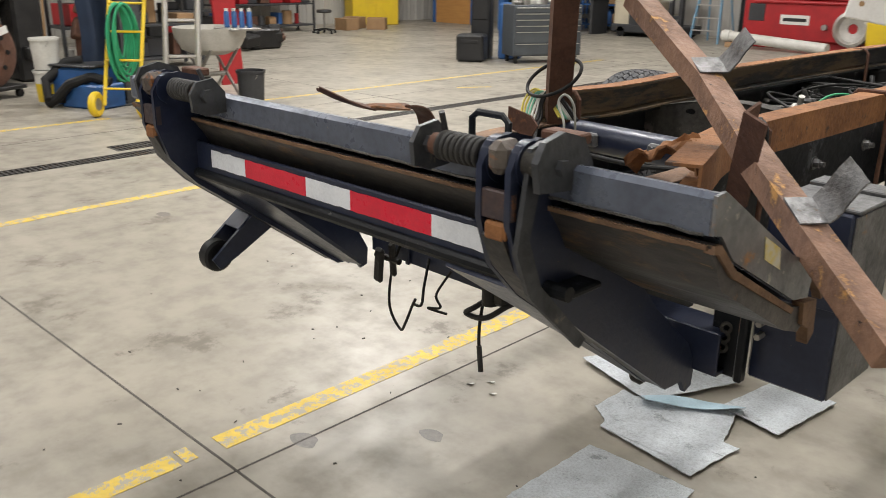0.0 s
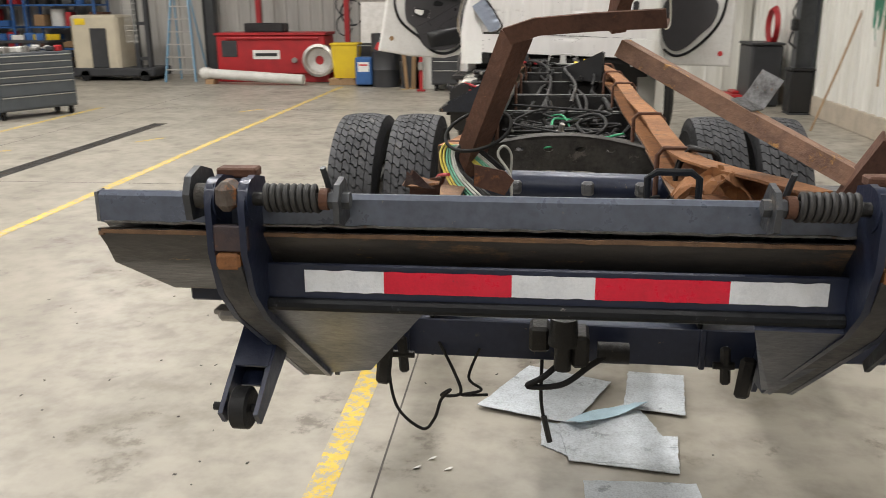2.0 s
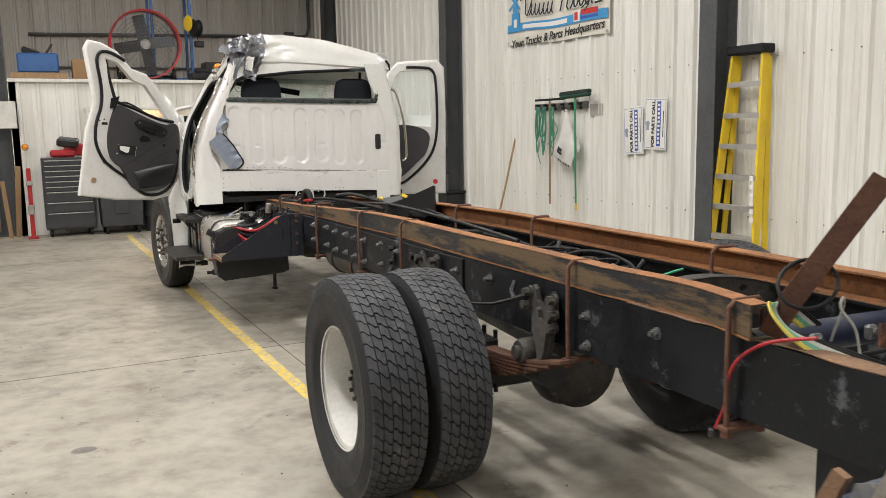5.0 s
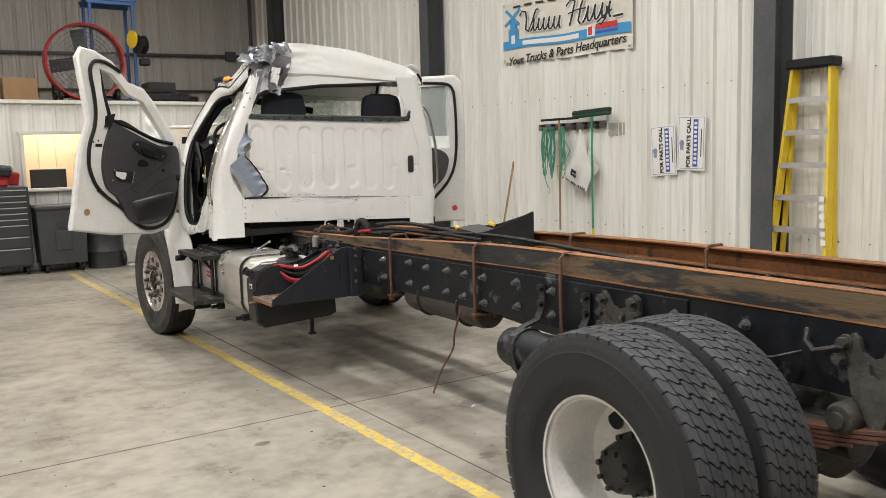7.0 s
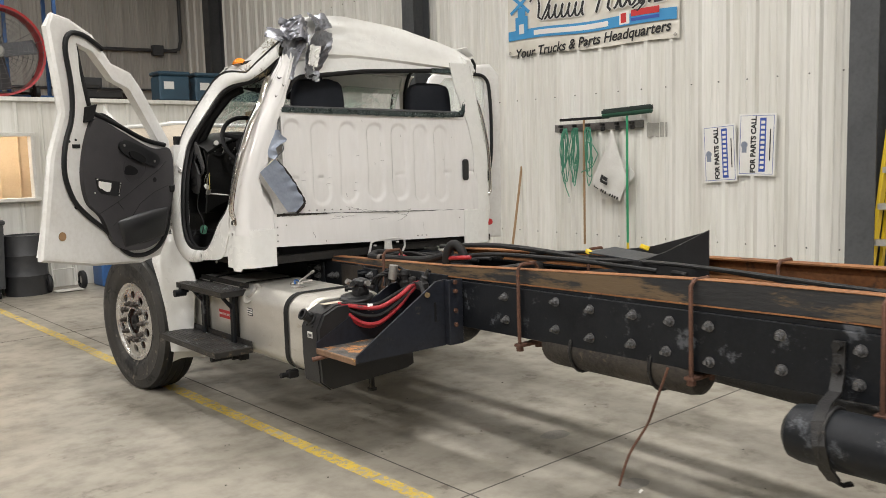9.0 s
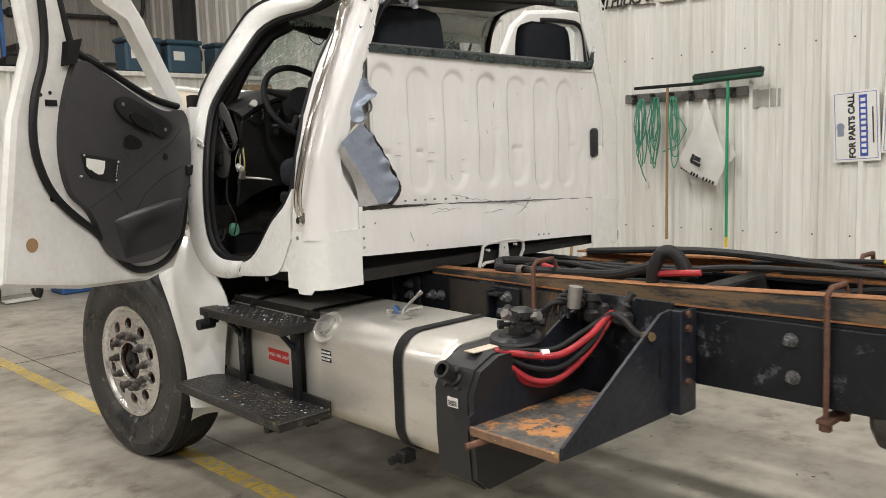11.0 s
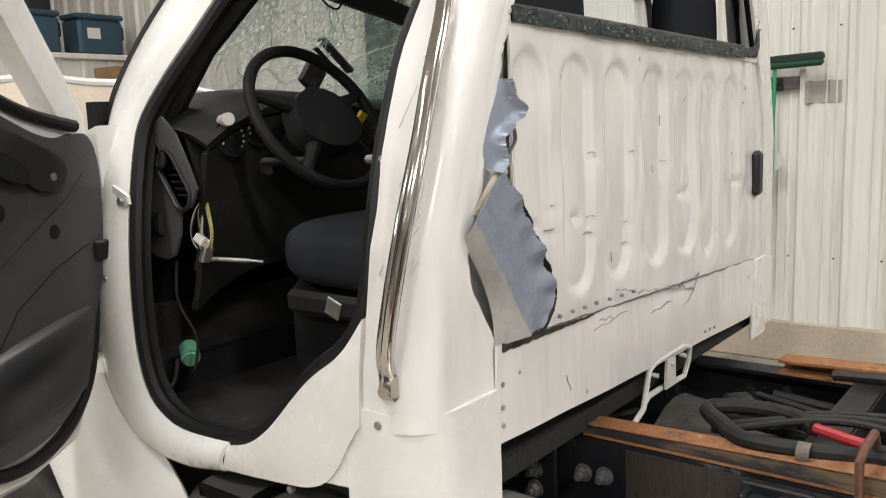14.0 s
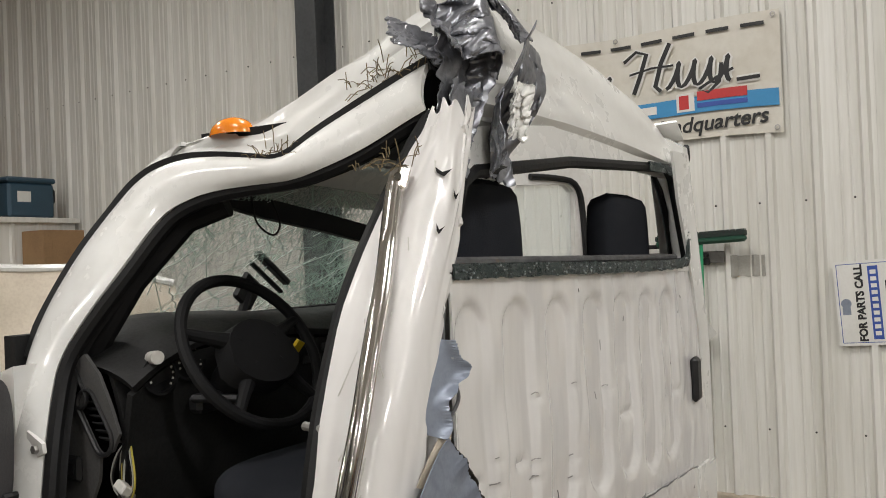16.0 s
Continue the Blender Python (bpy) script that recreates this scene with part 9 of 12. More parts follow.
part("rust_plate", MB().grid(lambda u, v: (-0.4335 - 0.002 * noise.noise(Vector((u * 9, v * 9, 3))), 6.56 + 1.18 * u, 0.79 + 0.225 * v), 40, 10, 0.002), mat("oily_rust_stained_plate", (0.022, 0.02, 0.019), (0.05, 0.037, 0.025), 0.5, 0.75, metal=0.2, scale=5, fine=40, bump=0.3, third=(0.12, 0.065, 0.03), third_at=0.6, third_scale=6, stretch=(1, 1.6, 0.6)), truck, "oily rust-stained web plate")

# battery tray
m = MB().box((-0.84, 6.71, 0.668), (0.62, 0.4, 0.012), b=0.003)
tray = part("battery_tray", m, TRAYSLATE, truck, "empty slate steel battery tray")
part("side_panel", MB().plate([(-0.55, 1.035), (-0.61, 1.03), (-1.15, 0.70), (-1.15, 0.662), (-0.55, 0.662)], lambda a, b, t: (a, t, b), 6.5, 6.512), TRAYSLATE, tray)
part("side_panel", MB().plate([(-0.48, 1.0), (-0.63, 0.98), (-1.15, 0.71), (-1.15, 0.662), (-0.48, 0.662)], lambda a, b, t: (a, t, b), 6.9, 6.912), TRAYSLATE, tray)
part("back_wall", MB().box((-0.515, 6.71, 0.86), (0.01, 0.4, 0.39), b=0.003), BLACKSTEEL, tray, "black back wall of the tray")
part("front_lip", MB().box((-1.152, 6.705, 0.667), (0.012, 0.385, 0.034), b=0.004), RUSTPALE, tray, "chipped rusty front lip")
part("panel_slot", MB().box((-0.62, 6.4985, 0.86), (0.014, 0.004, 0.11), b=0.001), SEAL, tray)
part("mounting_angle", MB().box((-0.545, 6.49, 0.85), (0.012, 0.06, 0.37), b=0.003).box((-0.5, 6.465, 0.85), (0.1, 0.012, 0.37), b=0.003), TRAYSLATE, tray)
part("tray_rust", MB().grid(lambda u, v: (-1.145 + 0.6 * u, 6.515 + 0.385 * v, 0.677 + wob(u, v, 3, 9, 0.0015)), 8, 8, 0.002), mat("flaking_tray_rust", (0.105, 0.098, 0.09), (0.04, 0.037, 0.034), 0.6, 0.85, scale=12, fine=40, bump=0.5, third=(0.4, 0.175, 0.055), third_at=0.535, third_scale=8, fleck=(0.03, 0.026, 0.023), fleck_at=0.6, fleck_scale=20), tray, "flaking orange rusty tray floor")
m = MB().cyl((-1.1, 6.82, 0.65), (-1.2, 6.87, 0.63), 0.013, n=8)
for z in (0.78, 0.86, 0.97, 1.02):
    m.cyl((-0.51, 6.46, z), (-0.51, 6.447, z), 0.013, n=6)
tagged(part("tray_bolts", m, RUSTDARK, tray), kind="stuff")
for i, (mt, rr, dz, dy) in enumerate(((REDCABLE, 0.013, 0.045, 0.0), (REDCABLE, 0.012, -0.045, 0.01), (BLACKHOSE, 0.01, 0.0, 0.0), (BLACKHOSE, 0.01, 0.06, 0.03), (REDCABLE, 0.011, -0.06, 0.03))):
    cable("battery_cable", [(-0.97, 6.95, 0.9), (-0.93, 6.92, 0.87 + dz * 0.5), (-0.86, 6.86 + dy, 0.83 + dz), (-0.78, 6.8 + dy, 0.83 + dz), (-0.68, 6.75 + dy, 0.9 + dz * 0.7), (-0.6, 6.74, 0.97 + dz * 0.3), (-0.53, 6.76, 0.99)], rr, mt, tray, n=9, label="red battery cable with crimped lugs" if mt is REDCABLE else "black battery cable")
cable("battery_cable", [(-0.56, 6.76, 0.99), (-0.58, 6.68, 0.985), (-0.62, 6.6, 0.955), (-0.66, 6.54, 0.955), (-0.67, 6.51, 0.965)], 0.013, BLACKHOSE, tray)
part("cable_lug", MB().cyl((-0.665, 6.53, 0.96), (-0.68, 6.49, 0.965), 0.016, n=8), BRASS, tray, "brass cable lug")
part("cable_tape", MB().cyl((-0.835, 6.85, 0.875), (-0.81, 6.835, 0.875), 0.019, n=10), PAPER, tray)
# thick harness over the rail behind the cab
cable("main_harness", [(-0.34, 6.68, 1.16), (-0.35, 6.76, 1.13), (-0.36, 6.88, 1.1)] + [(-0.33, 7.11, 1.08), (-0.34, 7.21, 1.08), (-0.37, 7.33, 1.08), (-0.38, 7.46, 1.08), (-0.31, 7.54, 1.08), (-0.23, 7.61, 1.08), (-0.18, 7.59, 1.08), (-0.15, 7.51, 1.08), (-0.16, 7.42, 1.08), (-0.22, 7.35, 1.08)], 0.021, BLACKHOSE, truck, n=10, label="thick taped black wiring harness")
cable("harness_sleeve", [(-0.22, 7.35, 1.08), (-0.25, 7.28, 1.08), (-0.27, 7.23, 1.08)], 0.014, REDCABLE, truck, label="red taped harness sleeve")
part("hose_clamp", MB().lathe([(0.026, -0.014), (0.026, 0.014), (0.022, 0.014), (0.022, -0.014), (0.026, -0.014)], pose(-0.39, 7.33, 1.08, 90, 0, 0), 14), RUSTGREY, truck)
cable("main_harness", [(-0.33, 6.66, 1.12), (-0.3, 6.5, 1.15), (-0.25, 6.3, 1.16), (-0.15, 5.9, 1.15), (-0.1, 5.4, 1.13)], 0.012, BLACKHOSE, truck)
cable("main_harness", [(-0.37, 6.7, 1.12), (-0.37, 6.58, 1.135), (-0.35, 6.5, 1.14)], 0.012, REDCABLE, truck)
for k in range(3):
    cable("main_harness", [(-0.26 + 0.05 * k, 7.55, 1.05), (-0.2 + 0.06 * k, 7.3, 1.1 - 0.01 * k), (-0.22 + 0.08 * k, 7.0, 1.09), (-0.2 + 0.1 * k, 6.6, 1.1)], 0.01, BLACKHOSE, truck)
cable("hose_hoop", [(-0.37, 6.69, 1.09), (-0.375, 6.68, 1.15), (-0.365, 6.655, 1.2), (-0.35, 6.62, 1.205), (-0.34, 6.585, 1.17), (-0.335, 6.56, 1.11)], 0.026, BLACKHOSE, truck, n=12, label="thick taped hose hoop")
for x, y0, y1, r_, mt in ((0.05, 3.6, 6.4, 0.012, GREASE), (0.22, 4.8, 6.6, 0.01, BLACKHOSE), (0.15, 5.4, 7.4, 0.016, GREASE)):
    cable("long_line", [(x, y0, 1.08), (x + 0.04, (2 * y0 + y1) / 3, 1.11), (x - 0.03, (y0 + 2 * y1) / 3, 1.15), (x + 0.02, y1, 1.1)], r_, mt, truck)
cable("hanging_line", [(-0.5, 5.05, 0.78), (-0.52, 5.1, 0.62), (-0.5, 5.16, 0.5), (-0.55, 5.22, 0.36), (-0.6, 5.24, 0.22)], 0.006, RUSTDARK, truck, label="thin rusty line hanging down")
part("support_leg", MB().box((-0.52, 7.3, 0.45), (0.03, 0.03, 0.42), b=0.004).box((-0.52, 7.3, 0.245), (0.05, 0.045, 0.02), b=0.004), GREASE, truck, "thin greasy strut hanging under the tray")
# loose stuff in front of the cab floor
for i in range(18):
    part("under_cab_part", MB().box((rg.uniform(-0.4, 0.7), rg.uniform(7.5, 8.6), rg.uniform(0.86, 0.98)), (rg.uniform(0.05, 0.2), rg.uniform(0.05, 0.2), rg.uniform(0.04, 0.1)), pose(0, 0, 0, rg.uniform(-20, 20), 0, rg.uniform(0, 90)), b=0.01), GREASE, truck)

# ---- loose bent steel on the truck ----
def tr(p):
    return TRUCK @ Vector(p)


def angle_bar(name, pts, a, b, th, up, material, label, flip=1):
    """Bent angle iron along pts (truck places); up: direction of its upright leg."""
    m = MB().sweep([tr(p) for p in pts], [(0, 0), (flip * a, 0), (flip * a, th), (flip * th, th), (flip * th, b), (0, b)], up)
    return solo(name, m, material, Matrix(), label, "steel bar", "bent steel bars")


def spline(pts, n=4):
    P = [Vector(p) for p in pts]
    out = []
    for i in range(len(P) - 1):
        out += [P[i].lerp(P[i + 1], k / n) for k in range(n)]
    return out + [P[-1]]


angle_bar("bent_steel_bar", [(-0.37, 1.25, 1.06), (-0.33, 1.2, 1.18), (-0.18, 1.02, 1.555)], 0.085, 0.07, 0.008, (0.7, 0.7, 0.1), RUSTDARK, "dark brown rusty angle bar leaning upright on the frame")
angle_bar("bent_steel_bar", [(-0.19, 1.02, 1.545), (-0.1, 0.97, 1.575), (0.08, 0.9, 1.59), (0.27, 0.84, 1.6)], 0.045, 0.06, 0.007, (0.3, 0.9, 0.5), RUSTDARK, "dark brown rusty angle bar bent sideways at the top")
lbar = [(0.155, 0.98, 1.54), (0.505, 0.8, 1.35), (0.755, 0.6, 1.22), (1.02, 0.4, 1.095), (1.22, 0.25, 1.0)]
m = MB().sweep([tr(p) for p in spline(lbar)], [(-0.033, -0.026), (0.033, -0.026), (0.035, 0.024), (-0.031, 0.027)], (0.55, 0.9, 0.0))
solo("bent_steel_bar", m, RUSTSCALE, Matrix(), "long scaling rusty channel bar sloping across the tail", "steel bar", "bent steel bars")
angle_bar("bent_steel_bar", [(0.12, 0.96, 1.58), (0.13, 0.92, 1.66), (0.2, 0.72, 1.84), (0.26, 0.55, 1.97)], 0.05, 0.045, 0.007, (0.8, 0.3, 0.2), RUSTDARK, "rusty angle bar bent upwards")
angle_bar("bent_steel_bar", [(0.7, 0.6, 1.12), (0.725, 0.56, 1.2), (0.775, 0.49, 1.335)], 0.06, 0.05, 0.007, (0.8, -0.3, 0.2), RUSTDARK, "short dark rusty upright bar")
bar_d = Vector((0.25, -0.2, -0.13)).normalized()
bar_a = bar_d.cross(Vector((0, 0, 1))).normalized() * -1
bar_n = bar_a.cross(bar_d).normalized() * -1
bar_n = bar_n if bar_n.z > 0 else -bar_n


def bent_tab(c, w, flat, rise, label, material=BOLTSTEEL):
    """A short strap lying across a bar and bent up at one side."""
    def fn(u, v):
        s_ = v * (flat + rise)
        k = max(0.0, s_ - flat)
        bend = min(1.0, k / 0.03)
        return tr(Vector(c) + bar_d * (u - 0.5) * w + bar_a * (min(s_, flat) - 0.03 + 0.015 * bend + 0.03 * (k / rise) ** 2) + bar_n * (0.004 + k * (0.6 + 0.4 * bend)) + Vector((0, 0, 0.003 * noise.noise(Vector((u * 3, v * 5, c[0]))))))
    solo("bent_tab", MB().grid(fn, 4, 24, 0.004), material, Matrix(), label, "steel tab")


bent_tab((0.5, 0.81, 1.385), 0.075, 0.075, 0.085, "bent bare steel tab on a rusty bar")
bent_tab((0.95, 0.455, 1.16), 0.085, 0.06, 0.1, "bent bare steel plate on a rusty bar")
solo("bent_tab", MB().grid(lambda u, v: ((u - 0.5) * 0.085, 0.05 * max(0, v - 0.4) ** 1.4, -0.04 + 0.11 * v), 4, 10, 0.004), RUSTPALE, Matrix.Translation(tr((0.21, 0.70, 1.80))) @ pose(0, 0, 0, 20, 40, 0), "small rusty plate on a bent bar", "steel tab")
bx = thing("black_tray", TRUCK, "broken black plastic tray lying on the frame", "tray")
wall_at = lambda k, z, t: (0.32 - 0.32 * k + 0.5 * t, 5.38 + 0.2 * k + 0.8 * t, z)
part("near_wall", MB().plate([(0.0, 1.055), (1.0, 1.06), (1.02, 1.15), (0.6, 1.2), (0.0, 1.3)], wall_at, 0.0, 0.01), BLACKPLASTIC, bx)
part("far_wall", MB().plate([(5.4, 1.06), (5.98, 1.12), (5.98, 1.16), (5.7, 1.2), (5.4, 1.29)], lambda a, b, t: (t - 0.2 * (a - 5.4), a, b), 0.33, 0.34), BLACKPLASTIC, bx)
part("left_wall", MB().plate([(5.58, 1.06), (6.0, 1.11), (6.0, 1.15), (5.58, 1.15)], lambda a, b, t: (t + 0.22 * (a - 5.58), a, b), 0.0, 0.01), BLACKPLASTIC, bx)
part("tray_floor", MB().plate([(0.02, 5.58), (0.32, 5.4), (0.22, 5.97), (0.1, 5.99)], lambda a, b, t: (a, b, t + 0.1 * max(0, b - 5.58)), 1.06, 1.07), BLACKPLASTIC, bx)
part("grey_flap", MB().plate([(0.0, 5.6), (0.14, 5.56), (0.26, 5.95), (0.11, 6.03)], lambda a, b, t: (a, b, t + 0.12 * a - 0.02 * (b - 5.6)), 1.152, 1.158), BINGREY, bx, "grey dusty flap")
part("yellow_clip", MB().box((0.12, 6.02, 1.16), (0.03, 0.04, 0.025), pose(0, 0, 0, 20, 10, 0), b=0.004), YELLOW, bx)
part("yellow_clip", MB().box((0.2, 5.7, 1.2), (0.03, 0.05, 0.025), pose(0, 0, 0, 20, 10, 40), b=0.004), YELLOW, bx)

# ---- pads on the floor ----
pads = [[(-1.87, 2.79), (-1.65, 3.22), (-1.28, 3.07), (-1.47, 2.66)], [(-1.19, 3.2), (-0.94, 3.18), (-1.0, 2.78), (-1.25, 2.83)], [(-1.53, 2.67), (-1.2, 2.9), (-1.12, 2.6), (-1.06, 2.6), (-1.1, 2.32), (-1.5, 2.38)],
        [(-1.45, 2.25), (-1.05, 2.26), (-1.02, 1.8), (-1.46, 1.8)], [(-1.6, 2.7), (-1.45, 2.66), (-1.49, 2.42), (-1.6, 2.5)]]
rp = random.Random(8)
for k, pd in enumerate(pads):
    fine = []
    for i in range(len(pd)):
        a, b = Vector(pd[i]), Vector(pd[(i + 1) % len(pd)])
        for q in range(14):
            p = a.lerp(b, q / 14)
            fine.append((p.x + rp.uniform(-0.003, 0.003), p.y + rp.uniform(-0.003, 0.003)))
    z0 = 0.002 + 0.004 * (4 - k if k < 3 else k % 2)
    solo("absorbent_pad", MB().plate(fine, lambda a, b, t: (a, b, z0 + t + 0.002 * noise.noise(Vector((a * 6, b * 6, k)))), 0, 0.003), PAD, Matrix(), "grey absorbent pad lying on the concrete", "pad", "pads under the tail", smooth=60)
m = MB().grid(lambda u, v: (-1.5 + 0.3 * u + 0.05 * v, 2.66 + 0.22 * u - 0.05 * v, 0.026 + 0.012 * math.sin(5 * u + 2 * v) + 0.012 * v), 16, 8, 0.002)
solo("shop_cloth", m, PADBLUE, Matrix(), "crumpled pale blue shop cloth on the pads", "cloth")
for x, y in ((-2.05, 2.35), (-1.98, 2.28), (-2.1, 2.28), (-3.1, 3.4), (-1.6, 6.7)):
    solo("paper_scrap", MB().grid(lambda u, v: (x + 0.04 * u + 0.01 * v, y + 0.018 * v, 0.003 + 0.006 * math.sin(4 * u + x)), 5, 3, 0.001), PAPER, Matrix(), "tiny torn white paper scrap on the floor", "scrap", "floor scraps")
m = MB()
for i in range(150):
    x, y = rp.uniform(-4.5, -0.5), rp.uniform(0.2, 9)
    m.box((x, y, 0.002), (rp.uniform(0.004, 0.016), rp.uniform(0.003, 0.008), 0.003), pose(0, 0, 0, 0, 0, rp.uniform(0, 180)))
solo("floor_crumbs", m, JOINT, Matrix(), "dark dirt crumbs scattered on the floor", "dirt", kind="stuff", smooth=0)
m = MB()
for cx, cy, rr in ((-2.2, 1.55, 0.06), (-1.9, 1.9, 0.05), (-3.8, 5.6, 0.07), (-1.5, 6.8, 0.09), (-1.2, 7.6, 0.1), (-6.9, 4.2, 0.12), (-5.2, 2.6, 0.06), (-3.0, 6.9, 0.05)):
    k = 18
    m.add([(cx + rr * (1 + 0.3 * noise.noise(Vector((cx, math.cos(a * 6.283 / k), math.sin(a * 6.283 / k))))) * math.cos(a * 6.283 / k), cy + 0.7 * rr * math.sin(a * 6.283 / k), 0.0012) for a in range(k)], [tuple(range(k))])
solo("oil_spots", m, mat("dried_oil", (0.12, 0.11, 0.1), (0.2, 0.18, 0.16), 0.4, scale=9), Matrix(), "dark dried oil spots on the concrete", "stain", kind="stuff", smooth=0)

# ---- east wall things ----
XI = XE - 0.035
lad = thing("stepladder", pose(2.42, 6.92, 0.0), "tall yellow fibreglass stepladder folded against the wall", "ladder", "ladders")
for s, yb, yt in ((1, 0.33, 0.14), (-1, -0.33, -0.24)):
    m = MB().sweep([(-0.06, yb, 0.0), (0.1, yt, 2.43)], [(-0.015, -0.045), (0.015, -0.045), (0.015, 0.045), (-0.015, 0.045)], (0, 1, 0))
    part("side_rail", m, YELLOW, lad)
    part("foot", MB().box((-0.06, yb, 0.02), (0.1, 0.05, 0.04), b=0.008), SEAL, lad)
    m = MB().sweep([(0.12, yb * 0.9, 0.0), (0.15, yt, 2.38)], [(-0.012, -0.03), (0.012, -0.03), (0.012, 0.03), (-0.012, 0.03)], (0, 1, 0))
    part("rear_rail", m, YELLOW, lad)
for i in range(7):
    f = (0.3 + 0.305 * i) / 2.43
    yb, yt = 0.33 + (0.14 - 0.33) * f, -0.33 + (-0.24 + 0.33) * f
    m = MB().box((-0.06 + 0.16 * f, (yb + yt) / 2, 0.3 + 0.305 * i), (0.09, yb - yt, 0.025), b=0.004).box((-0.105 + 0.16 * f, (yb + yt) / 2, 0.285 + 0.305 * i), (0.006, yb - yt, 0.05))
    part("rung", m, ALU, lad)
part("top_cap", MB().box((0.1, -0.05, 2.45), (0.17, 0.48, 0.09), b=0.015), SEAL, lad, "black plastic top cap")
m = MB()
for i in range(6):
    m.box((-0.05 + 0.1 * (0.7 + 0.12 * i) / 2.4 - 0.06, -0.32 + 0.09 * (0.6 + 0.2 * i) / 2.43, 0.8 + 0.08 * i), (0.003, 0.05, 0.05))
tagged(part("label", m, PAPER, lad), kind="stuff")

# banner: cream vinyl, brand marks as plain shapes
bn = thing("banner", pose(XI - 0.01, 0, 0), "cream vinyl advertising banner hung on the ribbed wall", "banner")
def bz(y, f):
    k = (11.64 - y) / 2.42
    return 2.925 - 0.07 * k + f * (0.80 + 0.06 * k) + 0.012 * math.sin(k * 9)


part("sheet", MB().grid(lambda u, v: (0.005 * math.sin(u * 16), 11.64 - 2.42 * u, bz(11.64 - 2.42 * u, v)), 50, 10, 0.003), BANNER, bn)
def bbar(y0, y1, f0, f1, mt, nm="printed_bar", off=0.016):
    m = MB().grid(lambda u, v: (-off + 0.005 * math.sin((11.64 - (y0 + (y1 - y0) * u)) / 2.42 * 16), y0 + (y1 - y0) * u, bz(y0 + (y1 - y0) * u, f0 + (f1 - f0) * v)), max(2, int(abs(y1 - y0) * 20)), 1, 0.001)
    part(nm, m, mt, bn)


bbar(11.62, 9.24, 0.22, 0.36, INKCYAN)
# big script name as plain looping strokes with a pale outline
def stroke(pts, w, off, mt):
    P = [Vector((p[0], bz(p[0], p[1]))) for p in pts]
    vs, fs = [], []
    for i, p in enumerate(P):
        d = (P[min(i + 1, len(P) - 1)] - P[max(i - 1, 0)])
        n_ = Vector((-d.y, d.x)).normalized() * w * (0.55 + 0.45 * abs(d.normalized().y))
        x = -off + 0.012 * math.sin((11.64 - p.x) / 2.42 * 16)
        vs += [(x, p.x + n_.x, p.y + n_.y), (x, p.x - n_.x, p.y - n_.y)]
    fs = [(2 * i, 2 * i + 1, 2 * i + 3, 2 * i + 2) for i in range(len(P) - 1)]
    part("logo_stroke", MB().add(vs, fs), mt, bn)


def loops(y0, n, step_, f0, h):
    """A slanted chain of n script loops."""
    out = []
    for i in range(n * 12 + 1):
        a = i / 12 * 2 * math.pi
        f = f0 + h * (0.5 - 0.5 * math.cos(a))
        out.append((y0 - step_ * i / 12 - 0.022 * math.sin(a) - (f - f0) * 0.22, f))
    return out


for o, w, mt in ((0.018, 0.034, PAPER), (0.022, 0.017, INK)):
    stroke([(11.26, 0.74), (11.2, 0.8), (11.12, 0.78), (11.1, 0.66), (11.12, 0.5), (11.06, 0.46), (10.98, 0.6), (10.9, 0.78), (10.86, 0.8)], w, o, mt)
    stroke(loops(11.02, 6, 0.095, 0.46, 0.19), w * 0.9, o, mt)
    stroke([(10.34, 0.76), (10.24, 0.84), (10.16, 0.8), (10.22, 0.6), (10.27, 0.46)], w, o, mt)
    stroke([(9.98, 0.86), (10.05, 0.7), (10.1, 0.5), (10.06, 0.45)], w, o, mt)
    stroke([(10.3, 0.64), (10.12, 0.67), (9.96, 0.66)], w * 0.8, o, mt)
    stroke(loops(10.02, 4, 0.115, 0.46, 0.22), w, o, mt)
    stroke([(9.62, 0.62), (9.64, 0.46), (9.72, 0.38), (9.78, 0.42), (9.66, 0.5), (9.54, 0.56)], w * 0.8, o, mt)
    stroke([(9.52, 0.46), (9.36, 0.47)], w * 1.4, o, mt)
for a0, a1, b0, b1 in ((11.58, 11.26, 0.62, 0.86), (11.56, 11.28, 0.88, 0.6)):
    stroke([(a0, b0), ((a0 + a1) / 2, (b0 + b1) / 2), (a1, b1)], 0.025, 0.019, INKCYAN)
m = MB()
for a, b, c, d in ((11.5, 11.3, 0.3, 0.55), (11.46, 11.34, 0.55, 0.68)):
    bbar(a, b, c, d, INKCYAN, "logo_shape", 0.02)
bbar(11.44, 11.36, 0.3, 0.44, PAPER, "logo_shape", 0.022)
bbar(11.2, 10.1, 0.255, 0.325, PAPER, "text_bar", 0.02)
bbar(9.95, 9.82, 0.24, 0.4, PAPER, "logo_shape", 0.02)
bbar(9.93, 9.86, 0.26, 0.38, INKRED, "logo_shape", 0.022)
bbar(9.8, 9.45, 0.32, 0.4, INKRED, "logo_shape", 0.02)
bbar(9.8, 9.45, 0.26, 0.3, INKBLUE, "logo_shape", 0.02)
for i in range(9):
    bbar(11.4 - 0.24 * i, 11.24 - 0.24 * i, 0.885, 0.915, INK, "text_bar", 0.02)
words("Your Trucks & Parts Headquarters", 0.155, INK, pose(-0.011, 10.42, bz(10.42, 0.1), 90, 0, -90) @ pose(0, 0, 0, 0, 0, 1.6), bn, shear=0.25, bold=0.0025)
m = MB()
